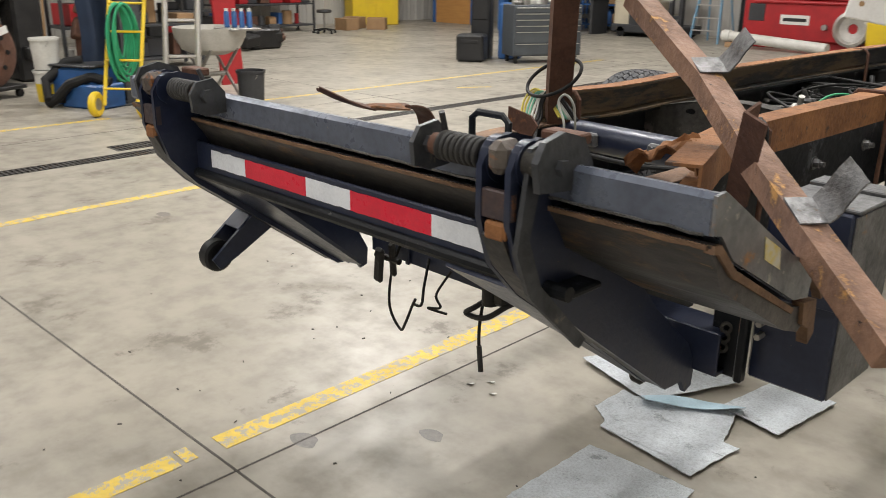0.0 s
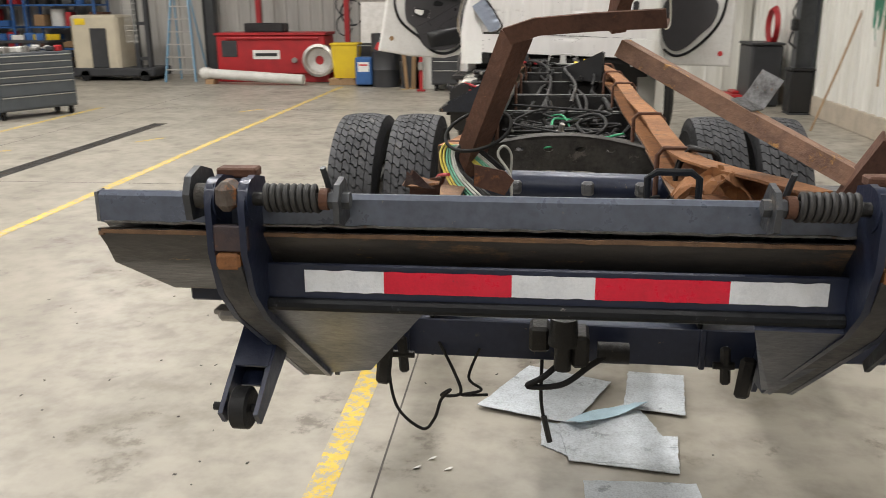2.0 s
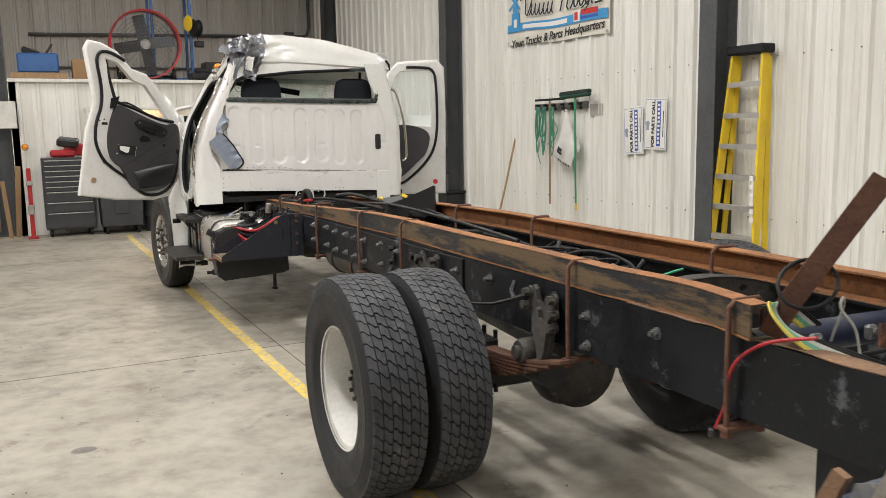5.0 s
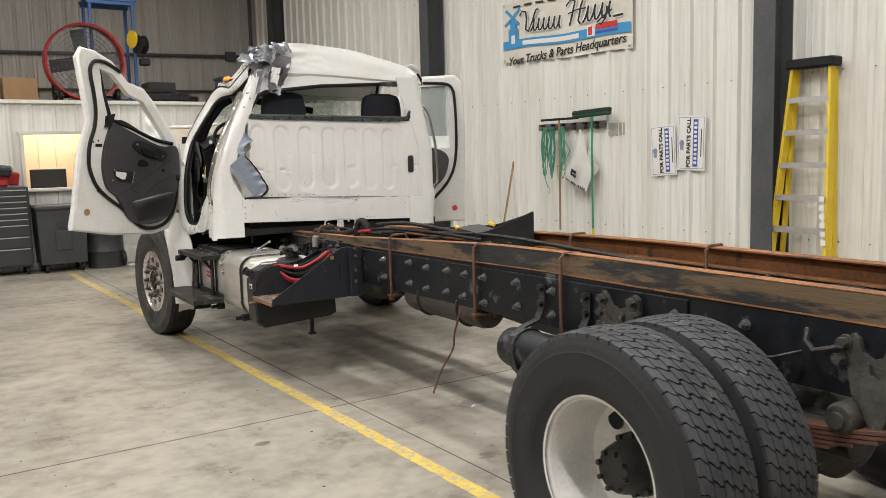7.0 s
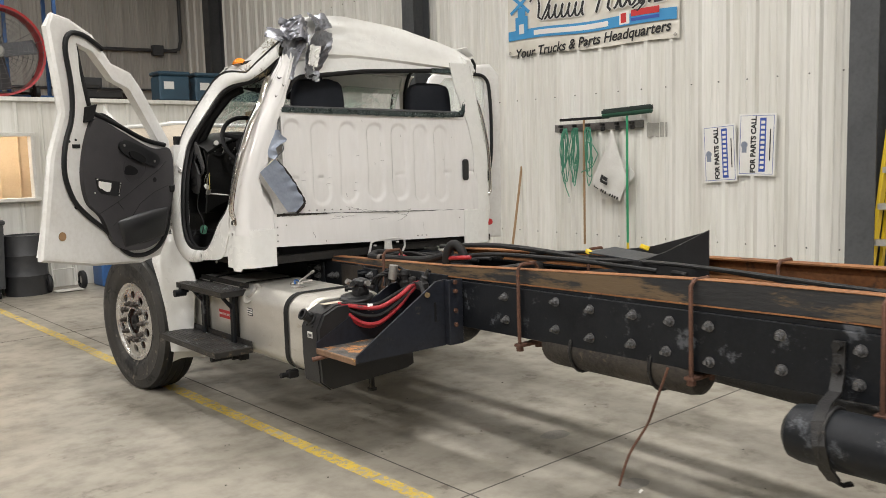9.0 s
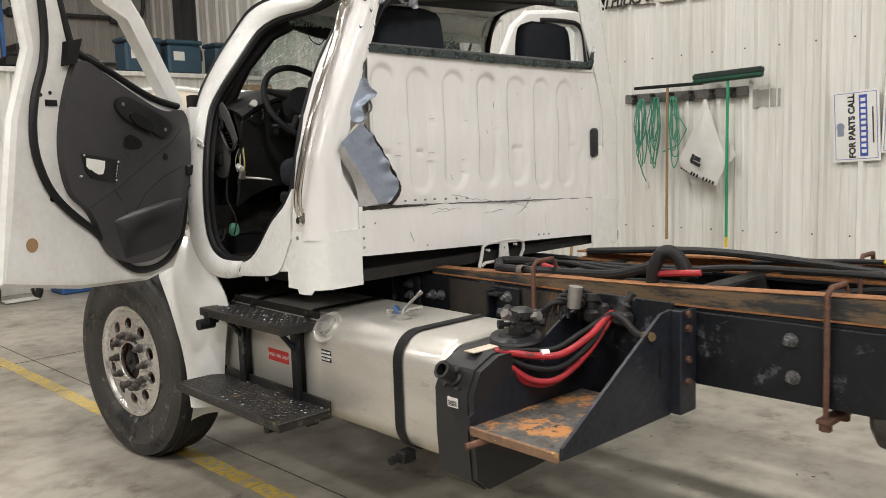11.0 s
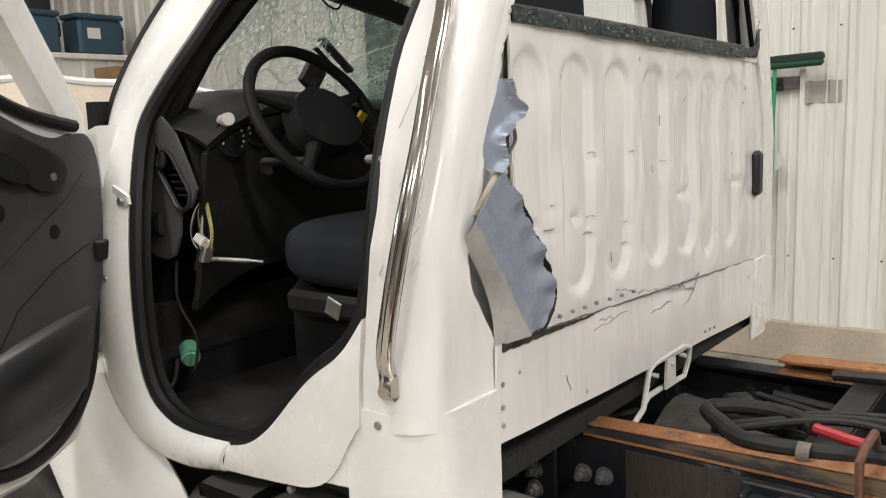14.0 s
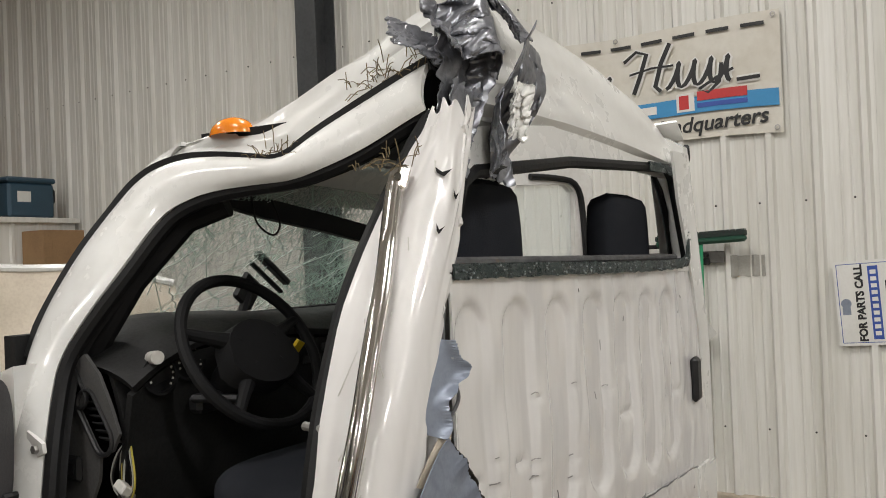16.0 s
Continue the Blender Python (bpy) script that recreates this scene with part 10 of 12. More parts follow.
for yy, f in ((11.6, 0.96), (11.6, 0.04), (9.26, 0.96), (9.26, 0.04), (10.4, 0.97), (10.4, 0.03)):
    m.lathe([(0.012, 0), (0.02, 0.003), (0.012, 0.004)], pose(-0.012, yy, bz(yy, f), 0, -90, 0), 12)
part("eyelet", m, STEEL, bn)


# posters
def poster(y0, y1, z0, z1, tilt, label):
    p = thing("poster", pose(XI - 0.005, (y0 + y1) / 2, (z0 + z1) / 2, tilt, 0, 0), label, "poster", "parts posters")
    w, hh = abs(y1 - y0), z1 - z0
    part("sheet", MB().box((0, 0, 0), (0.004, w, hh)), PAPER, p)
    q = MB()
    for a, b, c, d in ((0, hh / 2 - 0.02, w - 0.04, 0.004), (0, -hh / 2 + 0.02, w - 0.04, 0.004), (w / 2 - 0.02, 0, 0.004, hh - 0.04), (-w / 2 + 0.02, 0, 0.004, hh - 0.04)):
        q.box((-0.003, a, b), (0.001, c, d))
    part("border", q, INKBLUE, p)
    part("number_bar", MB().box((-0.003, -w * 0.16, 0.0), (0.002, w * 0.17, hh * 0.86)), INKBLUE, p, "blue bar with a line of digits")
    d = MB()
    for i in range(10):
        d.box((-0.0045, -w * 0.16, hh * (-0.36 + 0.08 * i)), (0.001, w * 0.1, hh * 0.048))
    part("digit_bars", d, PAPER, p)
    words("FOR PARTS CALL", hh * 0.118, INK, pose(-0.004, w * 0.08, 0.0, 90, 0, -90) @ pose(0, 0, 0, 0, 0, 90), p, bold=0.003)
    d = MB().lathe([(0, 0), (w * 0.09, 0), (w * 0.09, 0.001), (0, 0.001)], pose(-0.003, w * 0.33, 0.0, 0, -90, 0), 14).box((-0.003, w * 0.33, -0.05), (0.001, 0.05, 0.05))
    part("logo_shape", d, BLUEGREY, p)
    d = MB().box((-0.003, -w * 0.36, 0.0), (0.001, w * 0.03, hh * 0.5))
    part("text_bar", d, INK, p)
    return p


poster(8.56, 8.18, 1.45, 2.045, 1.5, "white poster with sideways blue and black lettering")
poster(8.94, 8.58, 1.39, 1.955, -3, "white poster with sideways lettering, partly covered")

# grey patch that follows the ribs beside the rack
def rib_depth(y):
    q = (y - YS) % 0.305
    if 0.03 < q < 0.105:
        return 0.038 * min(1, (q - 0.03) / 0.02, (0.105 - q) / 0.02)
    return max(0, 0.008 - min(abs(q - 0.16), abs(q - 0.225)) * 0.66)


def patch_at(u, v):
    y = 9.39 + 0.23 * u
    e = 0.012 * noise.noise(Vector((u * 5, v * 5, 2)))
    return (XE - rib_depth(y) - 0.004, y, 1.865 + 0.15 * v + e)


solo("wall_smudge", MB().grid(patch_at, 60, 6), mat("grey_wall_patch", (0.3, 0.29, 0.26), (0.4, 0.39, 0.35), 0.6, scale=6), Matrix(), "small grey patch on the ribbed wall", "stain", kind="structure", smooth=0)
# tool rack with brooms, cord and cloth
rk = thing("tool_rack", pose(XI - 0.01, 10.28, 2.03), "grey wall rack with spring clips", "rack")
part("rail", MB().box((0, 0, -0.02), (0.03, 1.24, 0.085), b=0.006), RACKGREY, rk)
m = MB()
for y in (-0.5, -0.3, -0.1, 0.1, 0.3, 0.5):
    m.box((-0.04, y, 0.0), (0.07, 0.03, 0.03), b=0.006).box((-0.03, y, -0.05), (0.03, 0.05, 0.05), b=0.008)
tagged(part("clip", m, GREASE, rk), kind="stuff")
br = thing("push_broom", pose(2.55, 9.8, 0), "dark green push broom hung with its head up", "broom", "brooms")
part("head", MB().box((-0.03, 0.0, 2.128), (0.075, 0.64, 0.05), pose(0, 0, 0, -2, 0, 0), b=0.018), GREEN, br)
m = MB()
m.box((-0.03, 0, 2.165), (0.06, 0.64, 0.04), pose(0, 0, 0, -2, 0, 0), b=0.006)
for i in range(240):
    m.box((-0.03 + rp.uniform(-0.028, 0.028), -0.31 + 0.62 * i / 239, 2.19 - 0.02 * i / 239), (0.006, 0.004, 0.03), pose(0, 0, 0, rp.uniform(-6, 6), rp.uniform(-6, 6), 0))
part("bristles", m, BRISTLE, br)
part("handle", MB().tube([(-0.03, -0.005, 2.12), (-0.02, 0.004, 1.4), (0.0, 0.014, 0.72)], 0.013, 10), GREENWIRE, br)
part("handle_tip", MB().tube([(0.0, 0.014, 0.73), (0.002, 0.015, 0.64)], 0.014, 10), YELLOW, br)
br2 = thing("floor_squeegee", pose(2.55, 10.385, 0), "floor squeegee hung on the rack by its wooden handle", "squeegee", "brooms")
part("blade", MB().box((-0.03, 0.0, 2.1), (0.03, 0.7, 0.03), b=0.006), SEAL, br2)
part("handle", MB().tube([(-0.03, 0.0, 2.1), (-0.02, 0.01, 1.4), (-0.01, 0.02, 0.68)], 0.013, 10), WOOD, br2)
cd_ = thing("cord_coil", pose(2.55, 10.55, 2.0), "tangled pale green cord hung on the rack", "cord")
for i in range(17):
    oy = (0.1, -0.05, -0.22)[i % 3] + rp.uniform(-0.02, 0.02)
    dp, r1 = rp.uniform(0.38, 0.68), rp.uniform(0.02, 0.055)
    sw_ = rp.uniform(-0.05, 0.07)
    pts = [(-0.03 - 0.008 * (i % 4), oy + r1 * math.sin(a) + (sw_ + 0.03 * noise.noise(Vector((i * 3.1, a * 0.8, 1)))) * (1 - math.cos(a)) / 2 + 0.022 * noise.noise(Vector((a * 1.4, i * 2.3, 5))), -dp / 2 + dp / 2 * math.cos(a)) for a in [2 * math.pi * k / 26 for k in range(26)]]
    part("loop", MB().tube(pts, 0.0055, 6, closed=True), GREENROPE, cd_)
part("cord_end", MB().tube([(-0.04, 0.12, -0.3), (-0.04, 0.16, -0.5), (-0.03, 0.1, -0.7), (-0.03, 0.06, -0.78)], 0.006, 6), GREENROPE, cd_)
part("cord_end", MB().tube([(-0.04, -0.2, -0.15), (-0.04, -0.3, -0.2), (-0.03, -0.36, -0.3), (-0.03, -0.28, -0.44), (-0.03, -0.12, -0.5)], 0.006, 6), GREENROPE, cd_)
part("plug", MB().box((-0.03, 0.055, -0.82), (0.03, 0.04, 0.07), b=0.008), PLASTIC_WHITE, cd_)
# cloth hung by its middle: left and right edges as they fall
c_l = resample([(10.03, 1.963, 0), (10.1, 1.76, 0), (10.19, 1.58, 0), (10.273, 1.42, 0), (10.25, 1.37, 0)], 30)
c_r = resample([(10.008, 1.963, 0), (9.94, 1.75, 0), (9.86, 1.56, 0), (9.79, 1.414, 0), (9.898, 1.182, 0)], 30)


def bag(u, v):
    p = c_l[round(v * 30)].lerp(c_r[round(v * 30)], u)
    k = 1 - abs(2 * u - 0.9)
    return (2.54 - 0.07 * max(0, k) ** 0.8 * min(1, v * 1.6) + 0.02 * math.sin(u * 7 + v * 4) * v, p.x, p.y)


cb = solo("cloth_bag", MB().grid(bag, 24, 30, 0.003), CLOTHWHITE, Matrix(), "white printed cloth bag hung by its middle", "bag")
part("back_fold", MB().plate([(10.2, 1.36), (10.195, 1.292), (10.148, 1.193), (10.06, 1.23), (9.98, 1.3)], lambda a, b, t: (t, a, b), 2.552, 2.556), CLOTHWHITE, cb)
part("side_fold", MB().plate([(9.9, 1.7), (9.79, 1.56), (9.716, 1.466), (9.8, 1.38), (9.86, 1.45)], lambda a, b, t: (t, a, b), 2.552, 2.556), CLOTHWHITE, cb)
m = MB()
on_bag = lambda u, v: Vector(bag(u, round(v * 30) / 30))
for i in range(12):
    if i not in (3, 7):
        p = Vector((2.47 + 0.006 * abs(i - 5), 10.225 - 0.0275 * i, 1.352 - 0.0125 * i))
        m.box(p, (0.003, 0.017, 0.03), pose(0, 0, 0, 24, 0, 0))
m.box((2.464, 10.07, 1.39), (0.003, 0.1, 0.03), pose(0, 0, 0, 24, 0, 0)).box((2.464, 10.05, 1.43), (0.003, 0.06, 0.04), pose(0, 0, 0, 24, 0, 0)).box((2.466, 10.1, 1.44), (0.003, 0.03, 0.07), pose(0, 0, 0, 24, 0, 0))
tagged(part("print_bars", m, INK, cb), kind="stuff")
solo("broom_handle", MB().tube([(2.08, 11.24, 0.014), (2.4, 11.37, 0.87), (2.64, 11.47, 1.57)], 0.015, 10), WOOD, Matrix(), "bare wooden broom handle leaning on the ribbed wall", "handle")
pb = thing("floor_brush", pose(1.5, 12.55, 0, 0, 0, 20), "wide wooden push broom head lying on the floor", "broom", "brooms")
part("head", MB().box((0, 0, 0.055), (0.09, 0.75, 0.05), b=0.012), WOOD, pb)
part("bristle_row", MB().box((0, 0, 0.015), (0.07, 0.72, 0.03)), WOOD, pb)
cabl = MB()
cabl.box((2.3, 13.18, 1.35), (0.1, 0.12, 0.18), b=0.02).tube([(2.3, 13.1, 1.3), (2.2, 13.0, 1.55), (2.3, 13.0, 1.8), (2.33, 13.1, 2.2)], 0.012, 6).tube([(2.25, 13.1, 1.25), (2.2, 13.05, 1.1), (2.3, 13.0, 1.0)], 0.02, 6)
solo("switch_box", cabl, BLACKPLASTIC, Matrix(), "black switch box with a cable on the column", "switch box")
m = MB()
for i in range(9):
    m.tube([(2.35 + 0.03 * math.sin(i), 14.6 + (0.22 + 0.012 * i) * math.cos(a), 1.3 + (0.22 + 0.012 * i) * math.sin(a)) for a in [2 * math.pi * k / 20 for k in range(20)]], 0.014, 6, closed=True)
solo("red_hose_coil", m, REDPAINT, Matrix(), "red air hose coiled on the wall", "hose")
m = MB().box((2.2, 14.6, 0.5), (0.5, 0.9, 1.0), b=0.03).box((2.2, 14.6, 1.02), (0.54, 0.94, 0.04), b=0.01)
solo("steel_cupboard", m, CHARCOAL, Matrix(), "black low steel cupboard by the wall", "cupboard")
jk = thing("floor_jack", pose(1.9, 14.9, 0), "red trolley jack on the floor", "jack")
part("body", MB().box((0, 0, 0.1), (0.3, 0.7, 0.1), b=0.03).box((0, 0.1, 0.17), (0.12, 0.4, 0.06), b=0.02), REDPAINT, jk)
for s in (-1, 1):
    for yy in (-0.28, 0.3):
        part("wheel", MB().cyl((s * 0.15, yy, 0.055), (s * 0.19, yy, 0.055), 0.055, n=14), GREASE, jk)

# ---- things along the office ----
def drawer_chest(name, m_, w, d, hh, rows, material, label, casters=True):
    c = thing(name, m_, label, "tool chest", "tool chests")
    z0 = 0.13 if casters else 0.0
    part("body", MB().box((0, 0, z0 + (hh - z0) / 2), (w, d, hh - z0), b=0.01), material, c)
    zt = hh - 0.03
    dh = (hh - z0 - 0.05) / sum(rows)
    for k in rows:
        z1 = zt - dh * k
        part("drawer", MB().box((0, -d / 2 - 0.008, (zt + z1) / 2), (w - 0.05, 0.016, dh * k - 0.012), b=0.004), material, c)
        part("pull", MB().box((0, -d / 2 - 0.022, zt - 0.012 - 0.005), (w - 0.08, 0.014, 0.014), b=0.003), ALU, c)
        zt = z1
    if casters:
        for sx in (-1, 1):
            for sy in (-1, 1):
                part("caster", MB().cyl((sx * (w / 2 - 0.08) - 0.02, sy * (d / 2 - 0.08), 0.055), (sx * (w / 2 - 0.08) + 0.02, sy * (d / 2 - 0.08), 0.055), 0.055, n=14).box((sx * (w / 2 - 0.08), sy * (d / 2 - 0.08), 0.11), (0.06, 0.07, 0.04), b=0.005), SEAL, c)
    return c


drawer_chest("tool_chest", pose(-3.25, 16.8, 0), 0.8, 0.5, 1.36, [1, 1, 1, 1, 1, 1, 2, 2, 3], CHARCOAL, "charcoal roller tool chest with bright drawer pulls")
solo("tool_pile", MB().box((-3.3, 16.8, 1.43), (0.4, 0.3, 0.12), b=0.03).box((-3.1, 16.85, 1.5), (0.3, 0.22, 0.2), pose(0, 0, 0, 8, 5, 20), b=0.02), REDPAINT, Matrix(), "red case on the tool chest", "case")
solo("tool_case", MB().box((-3.2, 16.75, 1.62), (0.34, 0.26, 0.14), pose(0, 0, 0, 10, 8, -10), b=0.03), BLACKPLASTIC, Matrix(), "black tool case on the tool chest", "case")
wb = thing("wheeled_bin", pose(-2.42, 16.72, 0), "dark grey plastic wheeled bin with a lid", "bin")
m = MB()
m.add([(sx * (0.33 + (0.03 if z > 0.5 else 0)), sy * (0.27 + (0.02 if z > 0.5 else 0)), z) for z in (0.14, 0.98) for sx, sy in ((-1, -1), (1, -1), (1, 1), (-1, 1))], [(0, 1, 5, 4), (1, 2, 6, 5), (2, 3, 7, 6), (3, 0, 4, 7), (0, 3, 2, 1), (4, 5, 6, 7)])
m.box((-0.0, -0.28, 0.5), (0.24, 0.03, 0.3), b=0.01)
part("body", m, BINGREY, wb)
part("lid", MB().box((0, 0, 1.02), (0.76, 0.64, 0.07), b=0.02), BINGREY, wb)
part("label", MB().box((0.0, -0.302, 0.75), (0.2, 0.006, 0.1)), CHARCOAL, wb)
for sx in (-1, 1):
    for sy in (-1, 1):
        part("caster", MB().cyl((sx * 0.26 - 0.02, sy * 0.2, 0.06), (sx * 0.26 + 0.02, sy * 0.2, 0.06), 0.06, n=14).box((sx * 0.26, sy * 0.2, 0.12), (0.05, 0.06, 0.05)), SEAL, wb)


def drum(x, y, r_, hh, material, label, name="steel_drum"):
    m = MB().lathe([(0, 0), (r_, 0), (r_, hh * 0.32), (r_ * 1.02, hh * 0.33), (r_, hh * 0.34), (r_, hh * 0.66), (r_ * 1.02, hh * 0.67), (r_, hh * 0.68), (r_, hh), (r_ * 0.97, hh), (r_ * 0.96, hh - 0.02), (0, hh - 0.02)], Matrix(), 32)
    return solo(name, m, material, pose(x, y, 0), label, "drum")


drum(-1.75, 16.72, 0.28, 0.82, CHARCOAL, "black steel waste drum by the office wall")
d2 = drum(-4.75, 17.6, 0.3, 1.1, CHARCOAL, "black oil drum with a pump")
part("tag", MB().box((-0.1, -0.31, 0.85), (0.1, 0.004, 0.16), pose(0, 0, 0, 0, 30, 0)), INKRED, d2)
ht = thing("hand_truck", pose(-1.28, 16.55, 0), "white two-wheeled hand truck with rubber wheels", "hand truck")
m = MB()
for s in (-1, 1):
    m.tube([(s * 0.16, 0.05, 0.12), (s * 0.16, 0.25, 1.2), (s * 0.1, 0.3, 1.3)], 0.014, 8)
for z in (0.3, 0.6, 0.9):
    m.tube([(-0.16, 0.08 + 0.18 * z, z), (0.16, 0.08 + 0.18 * z, z)], 0.01, 6)
m.box((0, -0.06, 0.02), (0.36, 0.2, 0.012))
part("frame", m, PLASTIC_WHITE, ht)
for s in (-1, 1):
    w = part("wheel", MB().lathe([(0.06, -0.03), (0.11, -0.035), (0.13, -0.02), (0.13, 0.02), (0.11, 0.035), (0.06, 0.03)], pose(s * 0.23, 0.05, 0.13, 0, 90, 0), 24), RUBBER, ht)
    part("hub", MB().cyl((s * 0.23 - 0.02, 0.05, 0.13), (s * 0.23 + 0.02, 0.05, 0.13), 0.06, n=16), ALU, w)
solo("blue_crate", MB().box((-0.55, 16.7, 0.2), (0.5, 0.4, 0.4), b=0.02), BLUEPAINT, Matrix(), "blue plastic crate by the office wall", "crate")
rj = thing("long_jack", pose(-3.86, 16.55, 0), "red farm jack standing upright", "jack")
part("bar", MB().box((0, 0, 0.6), (0.07, 0.05, 1.2), b=0.008), REDPAINT, rj)
part("base", MB().box((0, 0, 0.02), (0.16, 0.14, 0.04), b=0.008), REDPAINT, rj)
part("runner", MB().box((0, -0.04, 0.5), (0.1, 0.09, 0.16), b=0.01), STEEL, rj)
part("top_block", MB().box((0, -0.05, 0.95), (0.1, 0.07, 0.08), b=0.01), STEEL, rj)
solo("plank", MB().box((0, 0, 0.62), (0.09, 0.03, 1.24), b=0.004), WOOD, pose(-4.08, 17.0, 0, 7, 3, 0), "bare wooden plank leaning on the column", "plank", "planks")
solo("plank", MB().box((0, 0, 0.5), (0.07, 0.03, 1.0), b=0.004), WOOD, pose(-4.2, 16.95, 0, 10, -4, 0), "bare wooden plank leaning on the column", "plank", "planks")
solo("amber_lamp", MB().lathe([(0.05, 0), (0.06, 0.03), (0.04, 0.1), (0, 0.12)], Matrix(), 18), AMBER, pose(-3.87, 16.98, 1.55, 90, 0, 0), "amber warning lamp on the office corner", "lamp")
solo("wall_box", MB().box((-4.1, 17.06, 2.1), (0.28, 0.14, 0.46), b=0.01), PLASTIC_WHITE, Matrix(), "white electrical box on the wall", "box")
pal = thing("pallet", pose(-5.2, 18.3, 0), "low bare wooden pallet under the tubs", "pallet")
for i in range(6):
    part("board", MB().box((-0.75 + 0.3 * i, 0, 0.12), (0.24, 1.0, 0.02), b=0.003), WOOD, pal)
for y in (-0.45, 0, 0.45):
    part("runner", MB().box((0, y, 0.055), (1.7, 0.09, 0.11), b=0.004), WOOD, pal)
yt = thing("yellow_tub", pose(-5.75, 18.3, 0.13), "yellow plastic tub on a pallet", "tub")
part("body", MB().add([(sx * (0.24 + 0.05 * k), sy * (0.2 + 0.04 * k), 0.72 * k) for k in (0, 1) for sx, sy in ((-1, -1), (1, -1), (1, 1), (-1, 1))], [(0, 1, 5, 4), (1, 2, 6, 5), (2, 3, 7, 6), (3, 0, 4, 7), (0, 3, 2, 1), (4, 5, 6, 7)]), YELLOW, yt)
part("rim", MB().box((0, 0, 0.73), (0.62, 0.52, 0.05), b=0.015), YELLOW, yt)
dc = thing("blue_charger", pose(-5.2, 17.55, 0), "blue wheeled battery charger with a label", "charger")
part("case", MB().box((0, 0, 0.33), (0.36, 0.3, 0.58), b=0.03), BLUEPAINT, dc)
part("label", MB().box((0, -0.153, 0.42), (0.24, 0.004, 0.2)), PAPER, dc)
part("stripe", MB().box((0, -0.157, 0.46), (0.18, 0.003, 0.03)), INKRED, dc)
part("handle", MB().tube([(-0.16, 0.1, 0.6), (-0.16, 0.1, 0.85), (0.16, 0.1, 0.85), (0.16, 0.1, 0.6)], 0.012, 8), STEEL, dc)
part("wheels", MB().cyl((-0.2, 0.1, 0.07), (0.2, 0.1, 0.07), 0.07, n=16), SEAL, dc)


def bucket(x, y, z, r_, hh, material, label, band=None):
    b = thing("bucket", pose(x, y, z), label, "bucket", "buckets")
    part("body", MB().lathe([(0, 0), (r_ * 0.86, 0), (r_, hh), (r_ * 1.06, hh), (r_ * 1.06, hh - 0.03), (r_ * 0.97, hh - 0.005), (r_ * 0.83, 0.01), (0, 0.01)], Matrix(), 28), material, b)
    if band:
        part("band", MB().lathe([(r_ * 0.885, hh * 0.1), (r_ * 0.95, hh * 0.62)], Matrix(), 28), band, b)
    part("bail", MB().tube([(r_ * 1.04 * math.cos(a), -0.05 * math.sin(a) - 0.02, hh - 0.04 - r_ * 0.7 * math.sin(a)) for a in [math.pi * k / 12 for k in range(13)]], 0.004, 5), STEEL, b)
    return b


bucket(-4.7, 17.5, 0.13, 0.15, 0.37, PLASTIC_WHITE, "white plastic bucket on the pallet")
bpy.data.objects["bucket"].location = (-4.62, 17.95, 0.13)
solo("leaning_aluminium", MB().box((0, 0, 0.45), (1.0, 0.02, 0.9), b=0.003), ALU, pose(-5.0, 18.75, 0.85, -6, 0, 0), "shiny aluminium sheet leaning on the wall", "sheet")
solo("sheet_stand", MB().box((-5.0, 18.78, 0.43), (1.1, 0.06, 0.84), b=0.01), CHARCOAL, Matrix(), "dark low stand under the sheet", "stand")
solo("hose_loop", MB().tube([(-6.1 + 0.28 * math.cos(2 * math.pi * k / 24), 20.735, 1.5 + 0.3 * math.sin(2 * math.pi * k / 24)) for k in range(24)], 0.02, 8, closed=True), BINGREY, Matrix(), "grey hose loop hung on the wall", "hose")

# on the loft
fan = thing("drum_fan", pose(-1.72, 17.45, 2.72), "big red-rimmed drum fan standing on the loft", "fan")
FZ = 0.66
m = MB().lathe([(0.6, -0.14), (0.63, -0.15), (0.63, 0.15), (0.6, 0.14), (0.6, -0.14)], pose(0, 0, FZ, 90, 0, 0), 48)
part("housing", m, REDPAINT, fan, "red painted fan ring")
for sy in (-0.15, 0.15):
    m = MB()
    for i in range(9):
        rr = 0.07 + 0.065 * i
        m.tube([(rr * math.cos(2 * math.pi * k / 36), sy, FZ + rr * math.sin(2 * math.pi * k / 36)) for k in range(36)], 0.003, 4, closed=True)
    for i in range(24):
        a = 2 * math.pi * i / 24
        m.tube([(0.06 * math.cos(a), sy, FZ + 0.06 * math.sin(a)), (0.6 * math.cos(a), sy, FZ + 0.6 * math.sin(a))], 0.003, 4)
    part("guard", m, GREYPAINTLIT, fan)
for i in range(4):
    a = radians(10 + 90 * i)
    m = MB().grid(lambda u, v: (math.cos(a) * (0.08 + 0.46 * u) - math.sin(a) * (v - 0.5) * 0.2, (v - 0.5) * 0.09, FZ + math.sin(a) * (0.08 + 0.46 * u) + math.cos(a) * (v - 0.5) * 0.2), 6, 4, 0.004)
    part("blade", m, BINGREY, fan)
part("motor", MB().cyl((0, -0.1, FZ), (0, 0.14, FZ), 0.09, n=20), STEEL, fan)
m = MB().tube([(-0.5, 0.1, 0.08), (-0.5, 0.1, 0.35)], 0.02, 8).tube([(0.5, 0.1, 0.08), (0.5, 0.1, 0.35)], 0.02, 8).tube([(-0.5, 0.1, 0.09), (0.5, 0.1, 0.09)], 0.02, 8)
part("stand", m, SEAL, fan)
for s in (-1, 1):
    part("wheel", MB().cyl((s * 0.45, -0.1, 0.09), (s * 0.45 + 0.05, -0.1, 0.09), 0.09, n=20).cyl((s * 0.45, 0.1, 0.08), (s * 0.5, 0.1, 0.08), 0.08, n=18), SEAL, fan)
